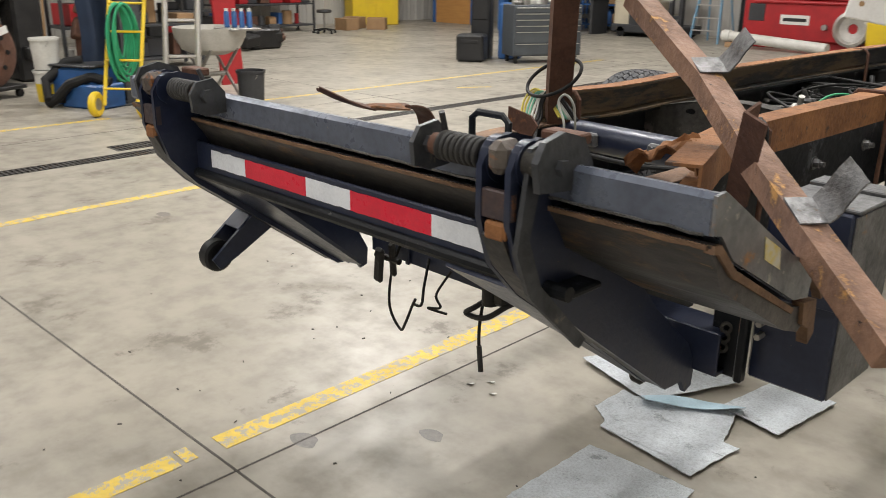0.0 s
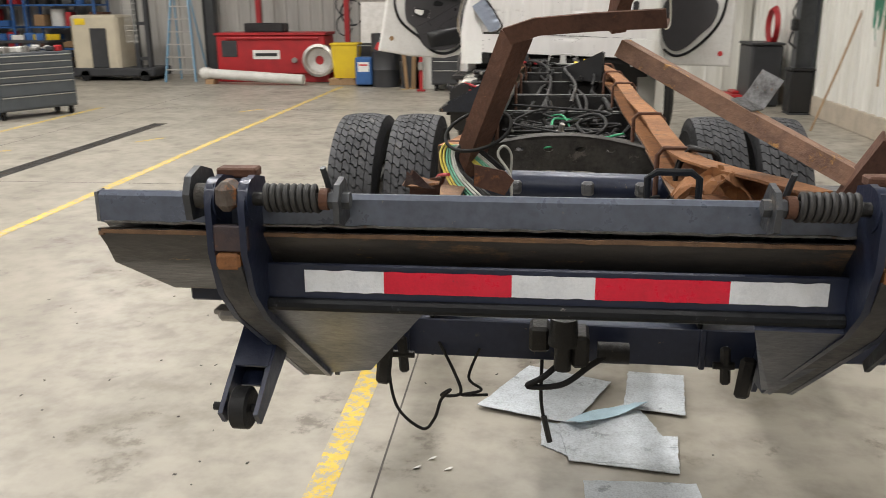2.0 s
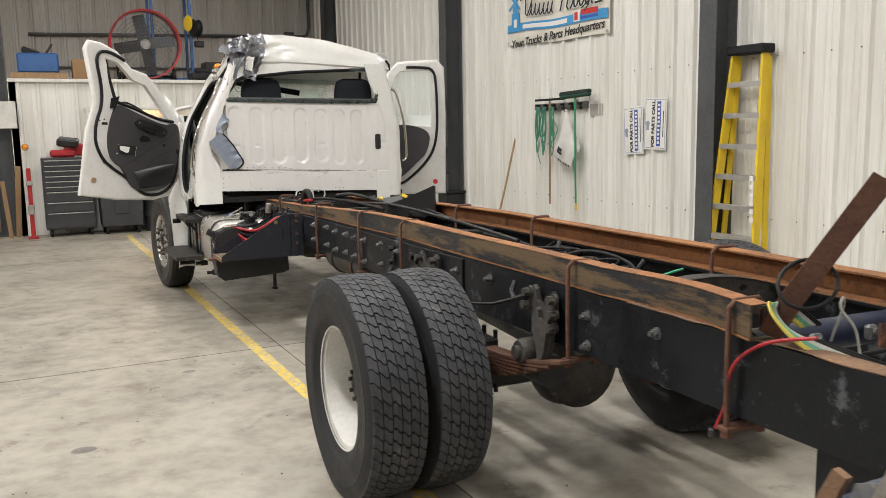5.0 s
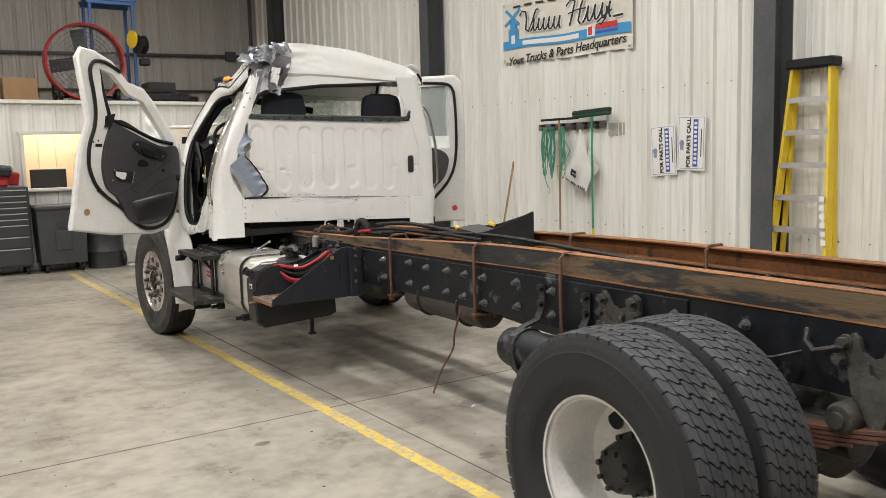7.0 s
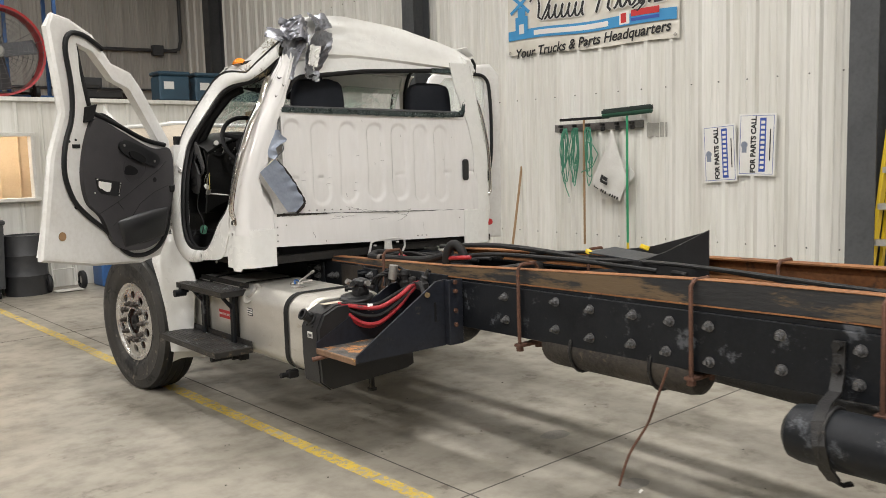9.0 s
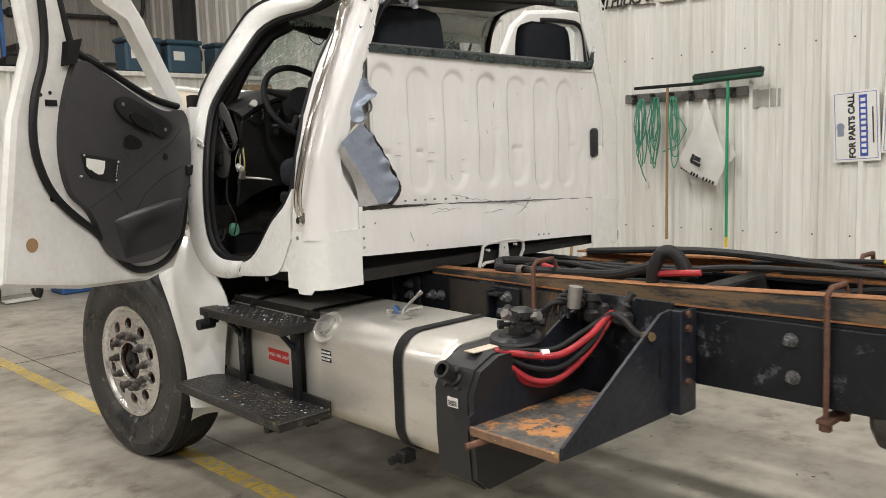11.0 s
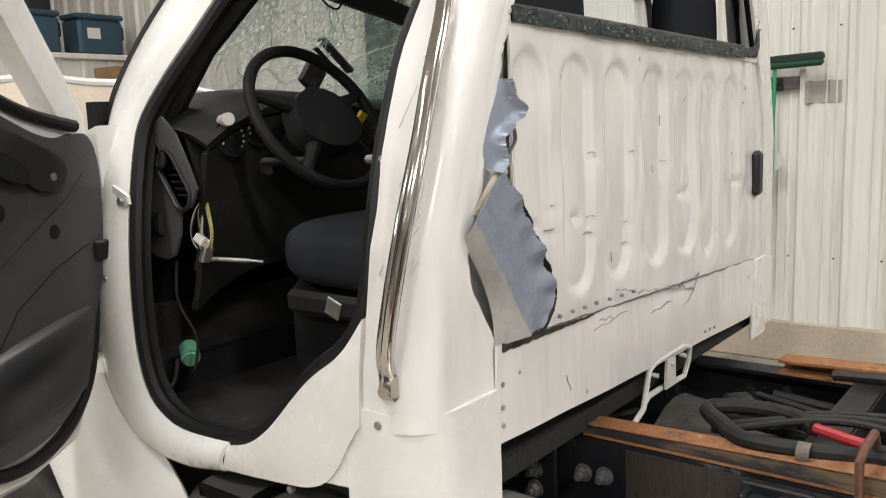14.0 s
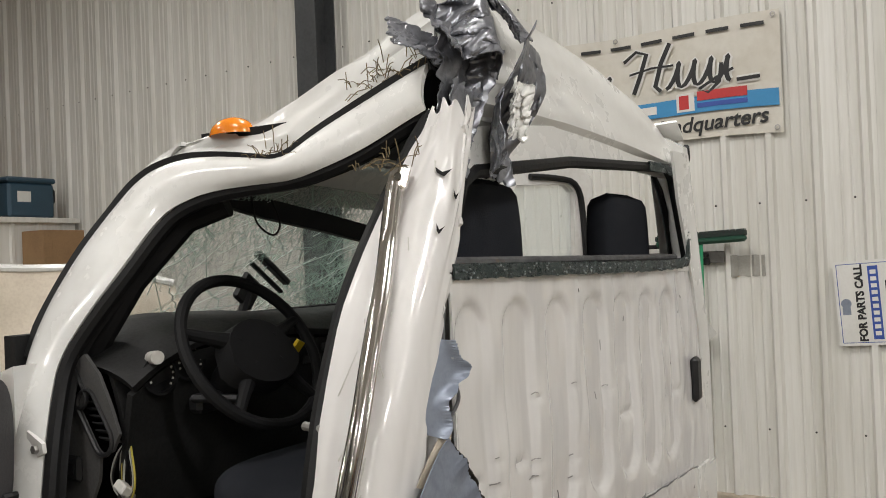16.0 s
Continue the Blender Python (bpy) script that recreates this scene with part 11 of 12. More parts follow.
bf = thing("loft_rack", pose(-1.2, 17.6, 2.72), "tall blue steel frame standing on the loft", "frame")
for x in (-0.35, 0.35):
    for y in (0, 0.5):
        part("post", MB().box((x, y, 0.85), (0.05, 0.05, 1.7), b=0.004), BLUEPAINT, bf)
part("top", MB().box((0, 0.0, 1.7), (0.8, 0.06, 0.07), b=0.004).box((0, 0.5, 1.7), (0.8, 0.06, 0.07), b=0.004).box((0, 0.25, 1.74), (0.84, 0.6, 0.03), b=0.004), BLUEPAINT, bf)
for y_ in (0.0, 0.5):
    part("foot_bar", MB().box((0, y_, 0.04), (0.8, 0.06, 0.06), b=0.004), BLUEPAINT, bf)
rl = thing("cord_reel", pose(-0.82, 17.5, 3.72), "black and yellow cord reel hung on the blue frame", "reel")
part("drum", MB().lathe([(0, -0.06), (0.16, -0.06), (0.16, -0.05), (0.1, -0.045), (0.1, 0.045), (0.16, 0.05), (0.16, 0.06), (0, 0.06)], pose(0.05, 0, 0, 0, 90, 20), 28), BLACKPLASTIC, rl)
part("flange", MB().lathe([(0, 0), (0.15, 0), (0.15, 0.012), (0, 0.012)], pose(-0.1, -0.03, 0.08, 0, 90, 20), 28), YELLOW, rl)
part("drop", MB().box((0.1, 0, -0.3), (0.18, 0.1, 0.12), b=0.02).tube([(0.05, 0, -0.1), (0.1, 0, -0.3)], 0.008, 6), BLACKPLASTIC, rl)
solo("loft_pile", MB().box((-0.5, 17.4, 2.8), (0.9, 0.4, 0.14), b=0.03).box((-0.6, 17.4, 2.9), (0.5, 0.3, 0.08), b=0.03).box((-0.1, 17.5, 2.79), (0.5, 0.3, 0.1), pose(0, 0, 0, 0, 0, 20), b=0.02), GREASE, Matrix(), "low heap of dark car parts on the loft", "parts")
for x, w in ((2.1, 0.56), (1.35, 0.5), (0.75, 0.5)):
    c = thing("cooler", pose(x, 17.32, 2.72), "teal-blue wheeled cooler on the loft", "cooler", "coolers")
    part("body", MB().box((0, 0, 0.2), (w, 0.36, 0.4), b=0.03), mat("teal_cooler_plastic", (0.035, 0.08, 0.12), (0.03, 0.06, 0.09), 0.45) if x == 2.1 else bpy.data.materials["teal_cooler_plastic"], c)
    part("lid", MB().box((0, 0, 0.43), (w + 0.03, 0.39, 0.06), b=0.02), bpy.data.materials["teal_cooler_plastic"], c)
    part("label", MB().box((-0.1, -0.183, 0.24), (0.16, 0.004, 0.12)), PAPER, c)
    part("handle", MB().box((w / 2 + 0.01, -0.05, 0.26), (0.04, 0.2, 0.16), b=0.015), BLACKPLASTIC, c)
solo("cardboard_box", MB().box((0, 0, 0.22), (0.5, 0.4, 0.44), b=0.005).box((0, -0.201, 0.22), (0.3, 0.004, 0.2)), CARDBOARD, pose(2.15, 16.85, 2.12), "printed brown cardboard box on a ledge", "box")
solo("ledge", MB().box((2.1, 16.9, 2.09), (0.9, 0.36, 0.05), b=0.005).box((2.1, 17.05, 1.95), (0.8, 0.06, 0.24)), WALL, Matrix(), "white wall ledge", "ledge", kind="structure")
tb = thing("storage_tub", pose(-3.55, 17.4, 2.72), "blue plastic storage tub with tools on a pallet", "tub")
part("base", MB().box((0, 0, 0.06), (0.9, 0.5, 0.1), b=0.01), WOOD, tb)
part("tub", MB().box((0, 0, 0.28), (0.66, 0.4, 0.34), b=0.03), BLUEPAINT, tb)
part("tools", MB().box((-0.1, 0, 0.48), (0.3, 0.2, 0.1), pose(0, 0, 0, 10, 20, 0), b=0.02).tube([(0.1, 0, 0.4), (0.25, 0, 0.62)], 0.02, 6), BLACKPLASTIC, tb)
solo("cardboard_box", MB().box((0, 0, 0.18), (0.5, 0.4, 0.36), b=0.005), CARDBOARD, pose(-2.75, 17.45, 2.72), "plain brown cardboard box on the loft", "box")
solo("cardboard_box", MB().box((0, 0, 0.22), (0.5, 0.5, 0.44), b=0.005), BINGREY, pose(-0.2, 18.6, 2.72), "grey plastic box on the loft", "box")

# ---- west half of the shop ----
cart = drawer_chest("tool_cart", pose(-9.62, 12.33, 0, 0, 0, 62), 1.3, 0.56, 1.0, [1, 1, 1, 1, 2, 2], CABINET, "slate-grey wheeled tool cart with clutter on top")
for i in range(14):
    solo("cart_clutter", MB().box((0, 0, 0.04), (rp.uniform(0.06, 0.2), rp.uniform(0.05, 0.14), rp.uniform(0.04, 0.12)), pose(0, 0, 0, 0, 0, rp.uniform(0, 90)), b=0.015), rp.choice([REDPAINT, PLASTIC_WHITE, STEEL, CLOTHWHITE, CHARCOAL, STEEL]), pose(-9.62, 12.33, 1.0, 0, 0, 62) @ pose(rp.uniform(-0.55, 0.55), rp.uniform(-0.18, 0.18), 0), "small tool lying on the tool cart", "tool", "cart clutter")
solo("black_case", MB().box((0, 0, 0.24), (0.5, 0.42, 0.48), b=0.04).box((0, -0.215, 0.36), (0.3, 0.02, 0.06), b=0.008), BLACKPLASTIC, pose(-10.5, 11.45, 0, 0, 0, 30), "black moulded tool case on the floor", "case")
solo("black_case", MB().box((0, 0, 0.7), (0.36, 0.34, 1.4), b=0.03).box((0, -0.175, 0.9), (0.26, 0.02, 0.4), b=0.01), BLACKPLASTIC, pose(-10.75, 12.0, 0, 0, 0, 30), "tall black upright case", "case")
solo("blue_bin", MB().box((0, 0, 0.5), (0.4, 0.4, 1.0), b=0.03), BLUEPAINT, pose(-10.35, 12.35, 0, 0, 0, 30), "blue plastic bin behind the cart", "bin")

fk = thing("reach_truck", pose(-11.5, 19.2, 0), "ivory stand-up reach truck with a black mast", "forklift")
part("body", MB().box((-0.3, 0, 0.85), (1.15, 0.9, 1.3), b=0.06), IVORY, fk)
part("panel", MB().box((-0.2, -0.46, 0.75), (0.4, 0.03, 0.9), b=0.02), CHARCOAL, fk)
part("base", MB().box((0.1, 0, 0.2), (2.0, 1.0, 0.2), b=0.03), CHARCOAL, fk)
part("label", MB().box((-0.62, -0.455, 1.35), (0.26, 0.01, 0.14)), YELLOW, fk)
m = MB()
for x in (0.62, 0.9):
    m.box((x, -0.2, 1.3), (0.1, 0.14, 2.4), b=0.01)
for z in (0.5, 1.3, 2.1):
    m.box((0.76, -0.2, z), (0.3, 0.08, 0.08))
part("mast", m, CHARCOAL, fk)
m = MB()
for i in range(9):
    m.box((0.55, -0.3, 0.9 + 0.12 * i), (0.3, 0.01, 0.008))
for i in range(5):
    m.box((0.42 + 0.06 * i, -0.3, 1.4), (0.008, 0.01, 1.1))
part("mesh_guard", m, PLASTIC_WHITE, fk)
for x in (-0.6, 0.85):
    part("wheel", MB().cyl((x, -0.5, 0.12), (x, 0.5, 0.12), 0.12, n=18), SEAL, fk)

def stepladder(m_, hh, material, label):
    l = thing("stepladder", m_, label, "ladder", "ladders")
    for s in (-1, 1):
        part("side_rail", MB().sweep([(s * 0.36, -0.35, 0), (s * 0.18, 0, hh)], [(-0.012, -0.04), (0.012, -0.04), (0.012, 0.04), (-0.012, 0.04)], (1, 0, 0)), material, l)
        part("rear_rail", MB().sweep([(s * 0.34, 0.5, 0), (s * 0.17, 0.05, hh)], [(-0.01, -0.03), (0.01, -0.03), (0.01, 0.03), (-0.01, 0.03)], (1, 0, 0)), material, l)
    for i in range(int(hh / 0.3)):
        f = 0.28 * (i + 1) / hh
        part("rung", MB().box((0, -0.35 * (1 - f), 0.28 * (i + 1)), (0.72 - 0.36 * f, 0.08, 0.025), b=0.004), ALU, l)
    part("top_cap", MB().box((0, 0.02, hh), (0.42, 0.2, 0.06), b=0.01), material, l)
    return l


stepladder(pose(-9.65, 18.75, 0), 2.1, LIGHTBLUE, "pale blue fibreglass stepladder standing open")
rm = thing("red_machine", pose(-7.5, 18.85, 0), "big red steel machine with a round blower", "machine")
part("body", MB().box((0, 0, 0.62), (2.5, 0.9, 0.86), b=0.03).box((0, -0.02, 1.07), (2.56, 0.94, 0.06), b=0.01), REDPAINT, rm)
part("base_rail", MB().box((0, -0.3, 0.1), (2.6, 0.1, 0.18), b=0.01).box((0, 0.3, 0.1), (2.6, 0.1, 0.18), b=0.01), REDPAINT, rm)
part("label", MB().box((-0.1, -0.456, 0.62), (0.62, 0.01, 0.2)), PAPER, rm)
part("label_bar", MB().box((-0.1, -0.463, 0.62), (0.5, 0.004, 0.07)), INK, rm)
part("opening", MB().box((-0.95, -0.455, 0.75), (0.36, 0.02, 0.36), b=0.01), CHARCOAL, rm)
m = MB().lathe([(0.1, -0.16), (0.34, -0.16), (0.36, -0.1), (0.36, 0.1), (0.3, 0.12), (0.26, 0.0), (0.1, -0.02), (0.1, -0.16)], pose(1.12, -0.5, 0.5, 90, 0, 0), 36)
part("blower", m, ALU, rm, "round grey blower housing")
part("tray", MB().box((-0.2, 0, 1.2), (0.9, 0.5, 0.2), b=0.02), BLACKPLASTIC, rm)
part("knob", MB().cyl((0.55, -0.45, 0.5), (0.55, -0.52, 0.5), 0.06, n=14), STEEL, rm)
part("side_pipe", MB().cyl((-1.0, -0.46, 0.98), (1.1, -0.46, 0.98), 0.04, n=10), REDPAINT, rm)
solo("plastic_pipe", MB().cyl((-9.0, 18.05, 0.24), (-6.6, 17.75, 0.12), 0.11, n=20, caps=False).cyl((-9.0, 18.05, 0.24), (-6.6, 17.75, 0.12), 0.1, n=20).cyl((-8.96, 18.04, 0.238), (-8.8, 18.02, 0.23), 0.13, n=20), PLASTIC_WHITE, Matrix(), "long white plastic pipe lying before the machine", "pipe")
solo("pipe_block", MB().box((-8.8, 18.1, 0.055), (0.2, 0.3, 0.11), b=0.005), WOOD, Matrix(), "wooden block under the pipe", "block")
m = MB()
for z in (1.2, 1.7, 2.2):
    m.tube([(-6.3 + 0.2 * math.cos(k * 0.5), 20.735, z + 0.25 * math.sin(k * 0.5)) for k in range(13)], 0.015, 6)
solo("hanging_hoses", m, BINGREY, Matrix(), "grey hoses hung on the end wall", "hose")
for x in (-6.05, -8.2):
    solo("red_post", MB().box((0, 0, 1.2), (0.12, 0.12, 2.4), b=0.01), REDPAINT, pose(x, 19.9, 0), "red steel post behind the machine", "post", "red posts")


def shelf_unit(m_, w, d, hh, n, seed, frame_mat, label):
    s = thing("shelf_unit", m_, label, "shelf", "shelves")
    for sx in (-1, 1):
        for sy in (-1, 1):
            part("post", MB().box((sx * w / 2, sy * d / 2, hh / 2), (0.05, 0.05, hh), b=0.004), frame_mat, s)
    rr = random.Random(seed)
    for k in range(n):
        z = 0.15 + (hh - 0.2) * k / (n - 1)
        part("shelf_board", MB().box((0, 0, z), (w, d, 0.04), b=0.004), frame_mat, s)
    for k in range(n - 1):
        z = 0.17 + (hh - 0.2) * k / (n - 1)
        gap = (hh - 0.2) / (n - 1) - 0.08
        x = -w / 2 + 0.1
        while x < w / 2 - 0.2:
            bw, bh = rr.uniform(0.12, 0.4), rr.uniform(0.3, 0.95) * gap
            mt = rr.choice([CHARCOAL, CARDBOARD, GREASE, BINGREY, BLUEPAINT, REDPAINT, PLASTIC_WHITE, RUSTDARK, GREASE, CHARCOAL])
            cx = x + bw / 2
            if rr.random() < 0.3:
                mm = MB().cyl((0, 0, 0), (0, 0, bh), bw / 2.2, n=16)
            else:
                mm = MB().box((0, 0, bh / 2), (bw, rr.uniform(0.2, d * 0.8), bh), pose(0, 0, 0, 0, 0, rr.uniform(-12, 12)), b=0.012)
            solo("stored_part", mm, mt, m_ @ pose(cx, rr.uniform(-0.05, 0.05), z + 0.004), "boxed or bare spare part kept on a shelf", "part", "parts on shelves")
            x += bw + rr.uniform(0.03, 0.12)
    return s


for i, (x, y, a, w) in enumerate([(-13.6, 3.4, 78, 2.4), (-13.4, 6.4, 85, 2.2), (-17.0, 8.6, 80, 2.6), (-18.6, 12.4, 90, 2.8), (-15.6, 20.0, 0, 2.6), (-13.2, 20.2, 0, 1.8)]):
    shelf_unit(pose(x, y, 0, 0, 0, a), w, 0.7, 2.3, 5, 30 + i, BLUEPAINT if i > 3 else CHARCOAL, "crowded steel shelf unit with dark spare parts")
pn = thing("plywood_booth", pose(-18.1, 18.9, 0), "orange plywood panel booth with a notice", "booth")
part("panel", MB().box((0, 0, 1.15), (1.5, 0.06, 2.3), b=0.005), PLY, pn)
for sx in (0.78, -0.78):
    part("post", MB().box((sx, 0, 1.2), (0.12, 0.12, 2.4), b=0.01), BLUEPAINT, pn)
part("notice", MB().box((0.2, -0.035, 1.6), (0.5, 0.006, 0.4)), PAPER, pn)
part("notice_box", MB().box((0.78, -0.1, 1.1), (0.26, 0.1, 0.36), b=0.01), PLASTIC_WHITE, pn)
solo("yellow_cabinet", MB().box((0, 0, 1.0), (1.4, 0.7, 2.0), b=0.02).box((0, -0.36, 1.0), (0.02, 0.02, 1.9)), YELLOW, pose(-19.2, 16.6, 0, 0, 0, 70), "yellow steel safety cabinet", "cabinet")
solo("workbench", MB().box((0, 0, 0.9), (3.2, 0.8, 0.06), b=0.01).box((-1.5, 0, 0.45), (0.08, 0.7, 0.9)).box((1.5, 0, 0.45), (0.08, 0.7, 0.9)).box((0, 0.3, 0.4), (3.0, 0.05, 0.1)), CHARCOAL, pose(-14.4, 18.9, 0), "dark steel workbench covered with clutter", "workbench")
for i in range(16):
    solo("bench_clutter", MB().box((0, 0, 0.06), (rp.uniform(0.1, 0.3), rp.uniform(0.1, 0.2), rp.uniform(0.08, 0.2)), pose(0, 0, 0, 0, 0, rp.uniform(0, 90)), b=0.01), rp.choice([BLUEPAINT, PLASTIC_WHITE, CARDBOARD, YELLOW, CHARCOAL, STEEL]), pose(-15.8 + 0.19 * i, 18.9 + rp.uniform(-0.2, 0.2), 0.935), "small item on the workbench", "item", "bench clutter")
solo("blue_post", MB().box((0, 0, 2.0), (0.2, 0.2, 4.0), b=0.01), BLUEPAINT, pose(-15.3, 17.9, 0), "blue painted steel post", "post", kind="structure")
stl = thing("shop_stool", pose(-17.3, 13.4, 0), "black wheeled shop stool", "stool")
part("seat", MB().lathe([(0, 0.5), (0.18, 0.5), (0.2, 0.53), (0.18, 0.57), (0, 0.58)], Matrix(), 24), BLACKPLASTIC, stl)
part("stem", MB().cyl((0, 0, 0.1), (0, 0, 0.5), 0.03, n=10), STEEL, stl)
m = MB()
for i in range(5):
    a = 2 * math.pi * i / 5
    m.tube([(0, 0, 0.12), (0.28 * math.cos(a), 0.28 * math.sin(a), 0.07)], 0.02, 6).cyl((0.28 * math.cos(a), 0.28 * math.sin(a), 0.0), (0.28 * math.cos(a), 0.28 * math.sin(a), 0.06), 0.03, n=10)
part("base", m, SEAL, stl)
for i, (x, y) in enumerate([(-17.9, 14.6), (-18.3, 15.2), (-17.6, 15.4)]):
    solo("cardboard_box", MB().box((0, 0, 0.15), (0.5, 0.4, 0.3), b=0.005), CARDBOARD, pose(x, y, 0, 0, 0, 20 * i), "brown cardboard box on the floor", "box")

# corner near the dark column
dr_ = thing("brake_drum_axle", pose(-11.2, 3.55, 0.1, 0, 0, 25), "rusty axle end with a big round drum on a dolly", "axle")
m = MB().lathe([(0.0, -0.75), (0.3, -0.75), (0.36, -0.7), (0.36, -0.1), (0.42, -0.08), (0.42, 0.02), (0.36, 0.05), (0.2, 0.06), (0.16, 0.03), (0.06, 0.03), (0.05, 0.08), (0, 0.08)], pose(0, 0, 0.46, 90, 0, 90), 36)
part("drum", m, RUSTDARK, dr_)
m = MB()
for i in range(8):
    a = 2 * math.pi * i / 8
    part("stud_hole", MB().cyl((0.05, 0.25 * math.cos(a), 0.46 + 0.25 * math.sin(a)), (0.07, 0.25 * math.cos(a), 0.46 + 0.25 * math.sin(a)), 0.03, n=10), SEAL, dr_)
part("tag", MB().box((0.075, 0.2, 0.72), (0.006, 0.16, 0.09), pose(0, 0, 0, 15, 0, 0)), PAPER, dr_)
part("dolly", MB().box((-0.35, 0, 0.03), (0.9, 0.9, 0.05), b=0.01), GREASE, dr_)
for s in (-1, 1):
    part("caster", MB().cyl((0.0, s * 0.38, -0.05), (0.05, s * 0.38, -0.05), 0.05, n=12), SEAL, dr_)
solo("rag_pile", MB().grid(lambda u, v: (-11.6 + 0.5 * u, 3.2 + 0.5 * v, 0.98 + 0.1 * math.sin(3 * u) * math.sin(3 * v)), 10, 10, 0.02), CLOTHWHITE, Matrix(), "pale rag draped on the axle", "rag")
bucket(-10.45, 3.95, 0.42, 0.16, 0.36, PLASTIC_WHITE, "white plastic bucket on a yellow pail")
bucket(-10.45, 3.95, 0.0, 0.16, 0.41, PLASTIC_WHITE, "white pail with a yellow label on the floor", YELLOW)
solo("broom_handle", MB().cyl((-10.75, 4.05, 0.0), (-10.7, 4.1, 1.5), 0.016, n=10), WOOD, Matrix(), "bare wooden broom handle standing upright", "handle")
bc = thing("blue_parts_bin", pose(-9.95, 4.25, 0, 0, 0, 20), "dark blue plastic parts bin with a hose", "bin")
part("bin", MB().box((0, 0, 0.14), (0.6, 0.42, 0.28), b=0.02), BLUEPAINT, bc)
part("hose", MB().tube([(-0.4, -0.3, 0.05), (-0.25, -0.3, 0.12), (-0.1, -0.25, 0.28), (0.1, -0.1, 0.36), (0.3, 0.0, 0.3)], 0.06, 10), BLACKHOSE, bc)
for i, (x, y, z, r_) in enumerate([(-9.22, 4.28, 1.9, 0.0), (-9.2, 4.34, 1.9, 0.03)]):
    m = MB()
    for k in range(4):
        dp = 0.62 + 0.07 * k
        m.tube([(x + 0.02 * k, y + (0.09 + 0.02 * k) * math.sin(a), 1.2 - dp / 2 + dp / 2 * math.cos(a)) for a in [2 * math.pi * q / 24 for q in range(24)]], 0.016, 7, closed=True)
    solo("green_hose", m, GREENWIRE, Matrix(), "green garden hose looped on the column", "hose", "hoses")
solo("hanging_coverall", MB().grid(lambda u, v: (-10.3 + 0.05 * math.sin(7 * u), 4.3 + 0.4 * u + 0.03 * math.sin(5 * v), 0.45 + 1.2 * v), 12, 12, 0.05), mat("dark_blue_cloth", (0.02, 0.035, 0.07), (0.015, 0.025, 0.05), 0.9), Matrix(), "dark blue coverall hung from a hook", "coverall")
hd = thing("yellow_hand_truck", pose(-8.95, 4.05, 0, 0, 0, 40), "yellow hand truck with yellow-rimmed wheels", "hand truck")
m = MB()
for s in (-1, 1):
    m.tube([(s * 0.2, 0.15, 0.12), (s * 0.2, 0.6, 1.4)], 0.022, 8)
for z in (0.3, 0.6, 0.9, 1.2):
    m.tube([(-0.2, 0.09 + 0.35 * z, z), (0.2, 0.09 + 0.35 * z, z)], 0.014, 6)
part("frame", m, YELLOW, hd)
for s in (-1, 1):
    w = part("wheel", MB().lathe([(0.07, -0.03), (0.12, -0.04), (0.14, -0.02), (0.14, 0.02), (0.12, 0.04), (0.07, 0.03)], pose(s * 0.27, 0.1, 0.14, 0, 90, 0), 24), YELLOW, hd)
    part("hub", MB().cyl((s * 0.27 - 0.03, 0.1, 0.14), (s * 0.27 + 0.03, 0.1, 0.14), 0.07, n=16), STEEL, w)
solo("aluminium_ladder", MB().tube([(-9.15, 4.75, 0), (-9.35, 5.0, 2.0)], 0.035, 8).tube([(-8.95, 5.05, 0), (-9.15, 5.3, 2.0)], 0.035, 8).tube([(-9.2, 4.85, 0.6), (-9.0, 5.12, 0.6)], 0.02, 6).tube([(-9.25, 4.9, 1.0), (-9.05, 5.17, 1.0)], 0.02, 6).tube([(-9.3, 4.95, 1.4), (-9.1, 5.22, 1.4)], 0.02, 6), ALU, Matrix(), "aluminium ladder leaning beside the column", "ladder", "ladders")
sk = thing("parts_basin", pose(-9.35, 5.5, 0), "white half-round wash basin on a pipe stand", "basin")
m = MB().lathe([(0.42, 0.9), (0.44, 0.9), (0.42, 0.78), (0.34, 0.64), (0.2, 0.58), (0, 0.57), (0, 0.59), (0.19, 0.6), (0.32, 0.66), (0.4, 0.79), (0.42, 0.9)], Matrix(), 36)
part("bowl", m, mat("dirty_white_enamel", (0.5, 0.48, 0.44), (0.36, 0.34, 0.3), 0.5, scale=5), sk)
m = MB()
for q in (-0.18, 0.18):
    m.tube([(-0.3, q, 0.66), (0.38, q, 0.0)], 0.02, 8).tube([(0.3, q, 0.66), (-0.38, q, 0.0)], 0.02, 8)
m.tube([(0.36, -0.18, 0.02), (0.36, 0.18, 0.02)], 0.018, 8).tube([(-0.36, -0.18, 0.02), (-0.36, 0.18, 0.02)], 0.018, 8)
m.cyl((0, -0.2, 0.34), (0, 0.2, 0.34), 0.03, n=10)
part("stand", m, STEEL, sk)
for i in range(4):
    c = thing("spray_can", pose(-9.15 + 0.07 * i, 5.62 + 0.06 * i, 0.9), "blue and white spray can on the basin shelf", "can", "spray cans")
    part("can", MB().lathe([(0, 0), (0.033, 0), (0.033, 0.17), (0.02, 0.19), (0, 0.19)], Matrix(), 16), BLUEPAINT, c)
    part("cap", MB().cyl((0, 0, 0.185), (0, 0, 0.22), 0.022, n=12), PLASTIC_WHITE, c)
part("can_shelf", MB().box((0.3, 0.2, 0.885), (0.42, 0.4, 0.025), b=0.004), STEEL, sk)
bucket(-8.95, 5.78, 0.0, 0.17, 0.4, CHARCOAL, "black plastic bucket on the floor")
bucket(-9.6, 5.0, 0.0, 0.16, 0.38, CHARCOAL, "black plastic bucket with scrap")
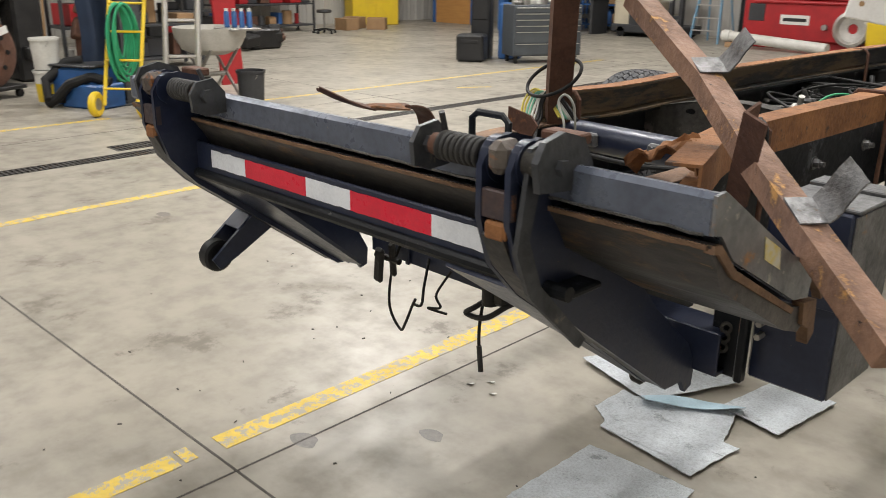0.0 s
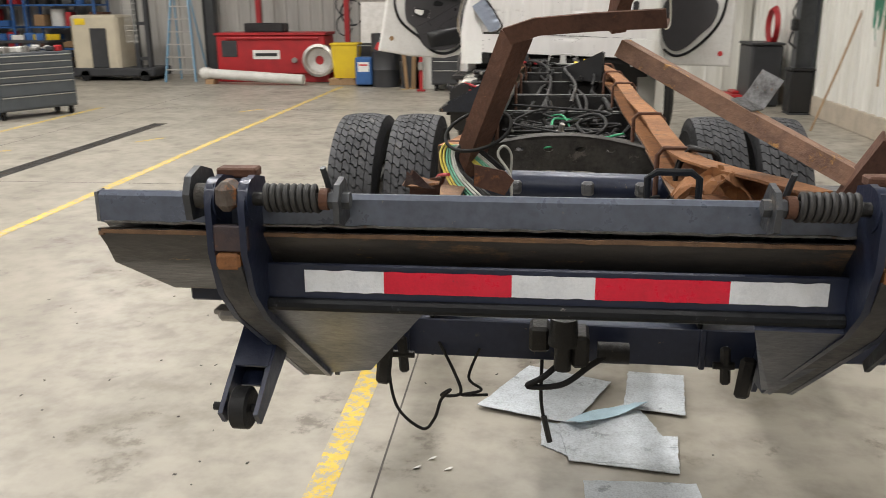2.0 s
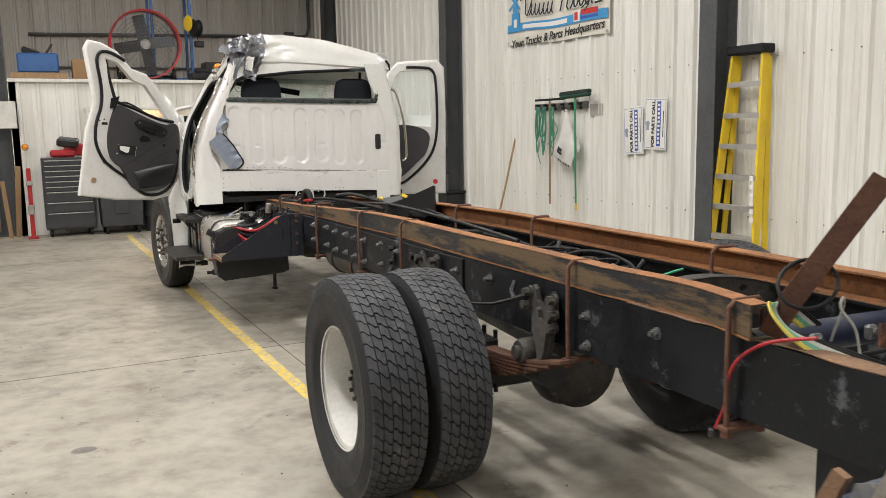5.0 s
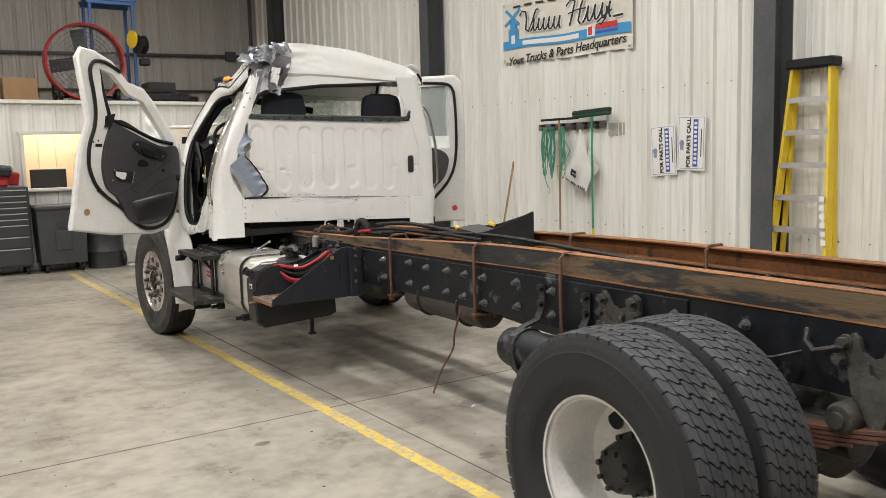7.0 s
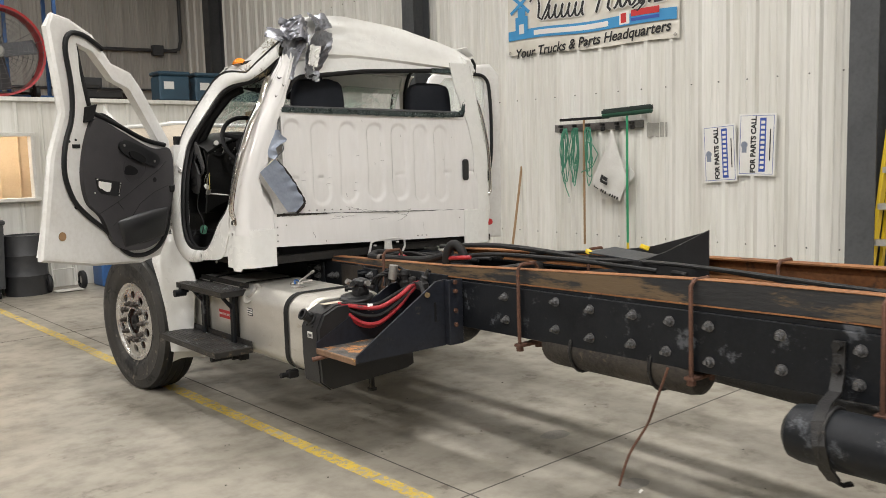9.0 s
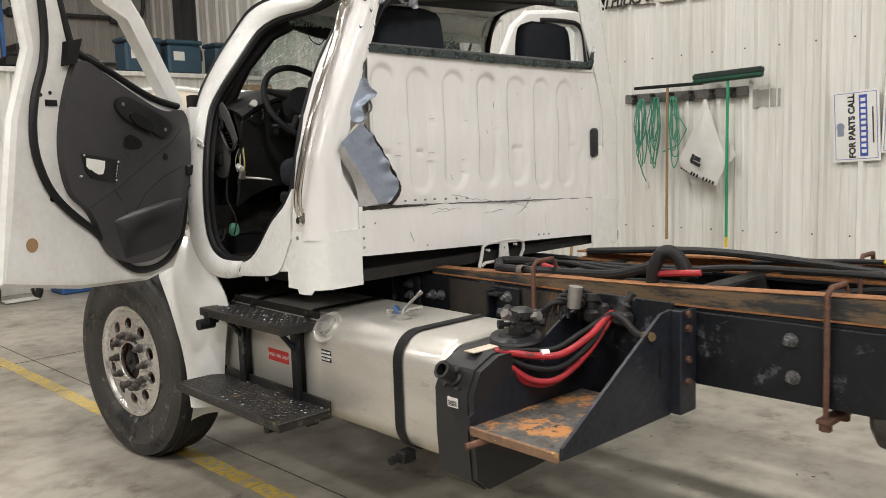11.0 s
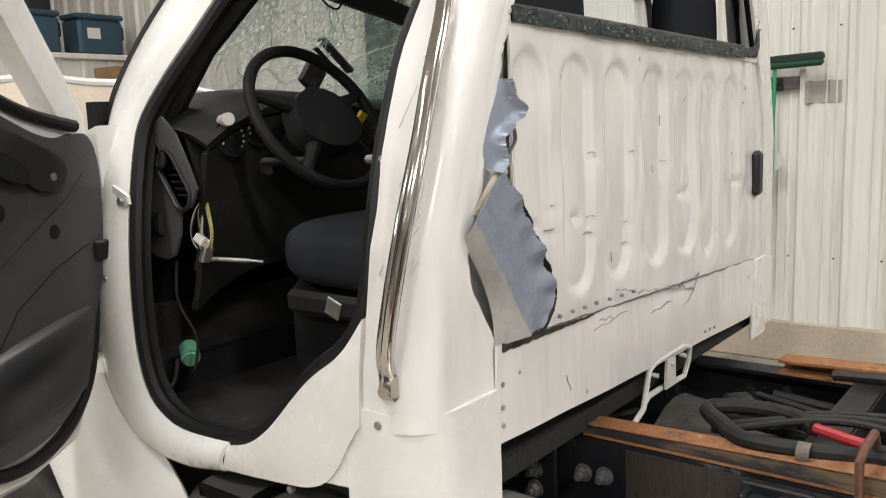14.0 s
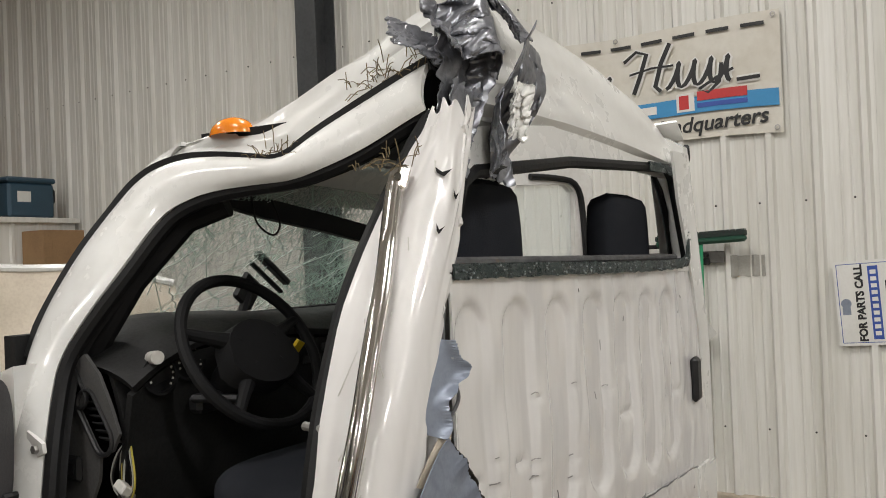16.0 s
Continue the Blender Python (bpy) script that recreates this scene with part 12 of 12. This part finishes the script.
solo("scrap_tray", MB().box((0, 0, 0.12), (0.7, 0.5, 0.24), b=0.02), GREASE, pose(-10.4, 5.6, 0, 0, 0, 20), "low dark steel scrap tray", "tray")
rc = solo("red_board", MB().box((0, 0, 0.75), (0.04, 0.36, 1.5), b=0.005), REDPAINT, pose(-10.6, 6.55, 0, 4, 0, 0), "red board standing upright on the floor", "board")

ac = thing("air_compressor", pose(-10.15, 4.25, 0, 0, 0, 25), "dark blue steel box with a black suction hose", "machine")
part("case", MB().box((0, 0, 0.24), (0.62, 0.44, 0.44), b=0.03), BLUEPAINT, ac)
part("lid", MB().box((0, 0, 0.475), (0.66, 0.48, 0.03), b=0.01), CHARCOAL, ac)
part("suction_hose", MB().tube([(-0.1, -0.25, 0.1), (-0.2, -0.4, 0.12), (-0.3, -0.3, 0.3), (-0.15, -0.1, 0.5), (0.0, 0.0, 0.52)], 0.06, 12), BLACKHOSE, ac)
part("label", MB().box((0.12, -0.222, 0.3), (0.16, 0.004, 0.05)), PAPER, ac)
hp = random.Random(77)
for i, (x, y, w, d, h) in enumerate([(-12.9, 4.6, 0.7, 0.5, 1.5), (-12.4, 5.4, 0.5, 0.5, 1.1), (-13.0, 6.0, 0.6, 0.6, 1.7), (-14.9, 9.9, 0.9, 0.6, 0.5), (-15.7, 10.6, 0.8, 0.6, 0.4), (-12.2, 3.4, 0.5, 0.5, 1.2)]):
    m = MB()
    for k in range(9):
        m.box((hp.uniform(-w, w) / 2, hp.uniform(-d, d) / 2, hp.uniform(0.1, h - 0.1)), (hp.uniform(0.1, 0.4), hp.uniform(0.1, 0.35), hp.uniform(0.08, 0.3)), pose(0, 0, 0, hp.uniform(-20, 20), hp.uniform(-20, 20), hp.uniform(0, 90)), b=0.02)
    m.box((0, 0, h * 0.4), (w * 0.8, d * 0.8, h * 0.8), b=0.04)
    solo("scrap_pile", m, (GREASE, RUSTDARK, CHARCOAL)[i % 3], pose(x, y, 0, 0, 0, 30 * i), "pile of dark greasy salvaged parts", "parts", "scrap piles", kind="stuff")
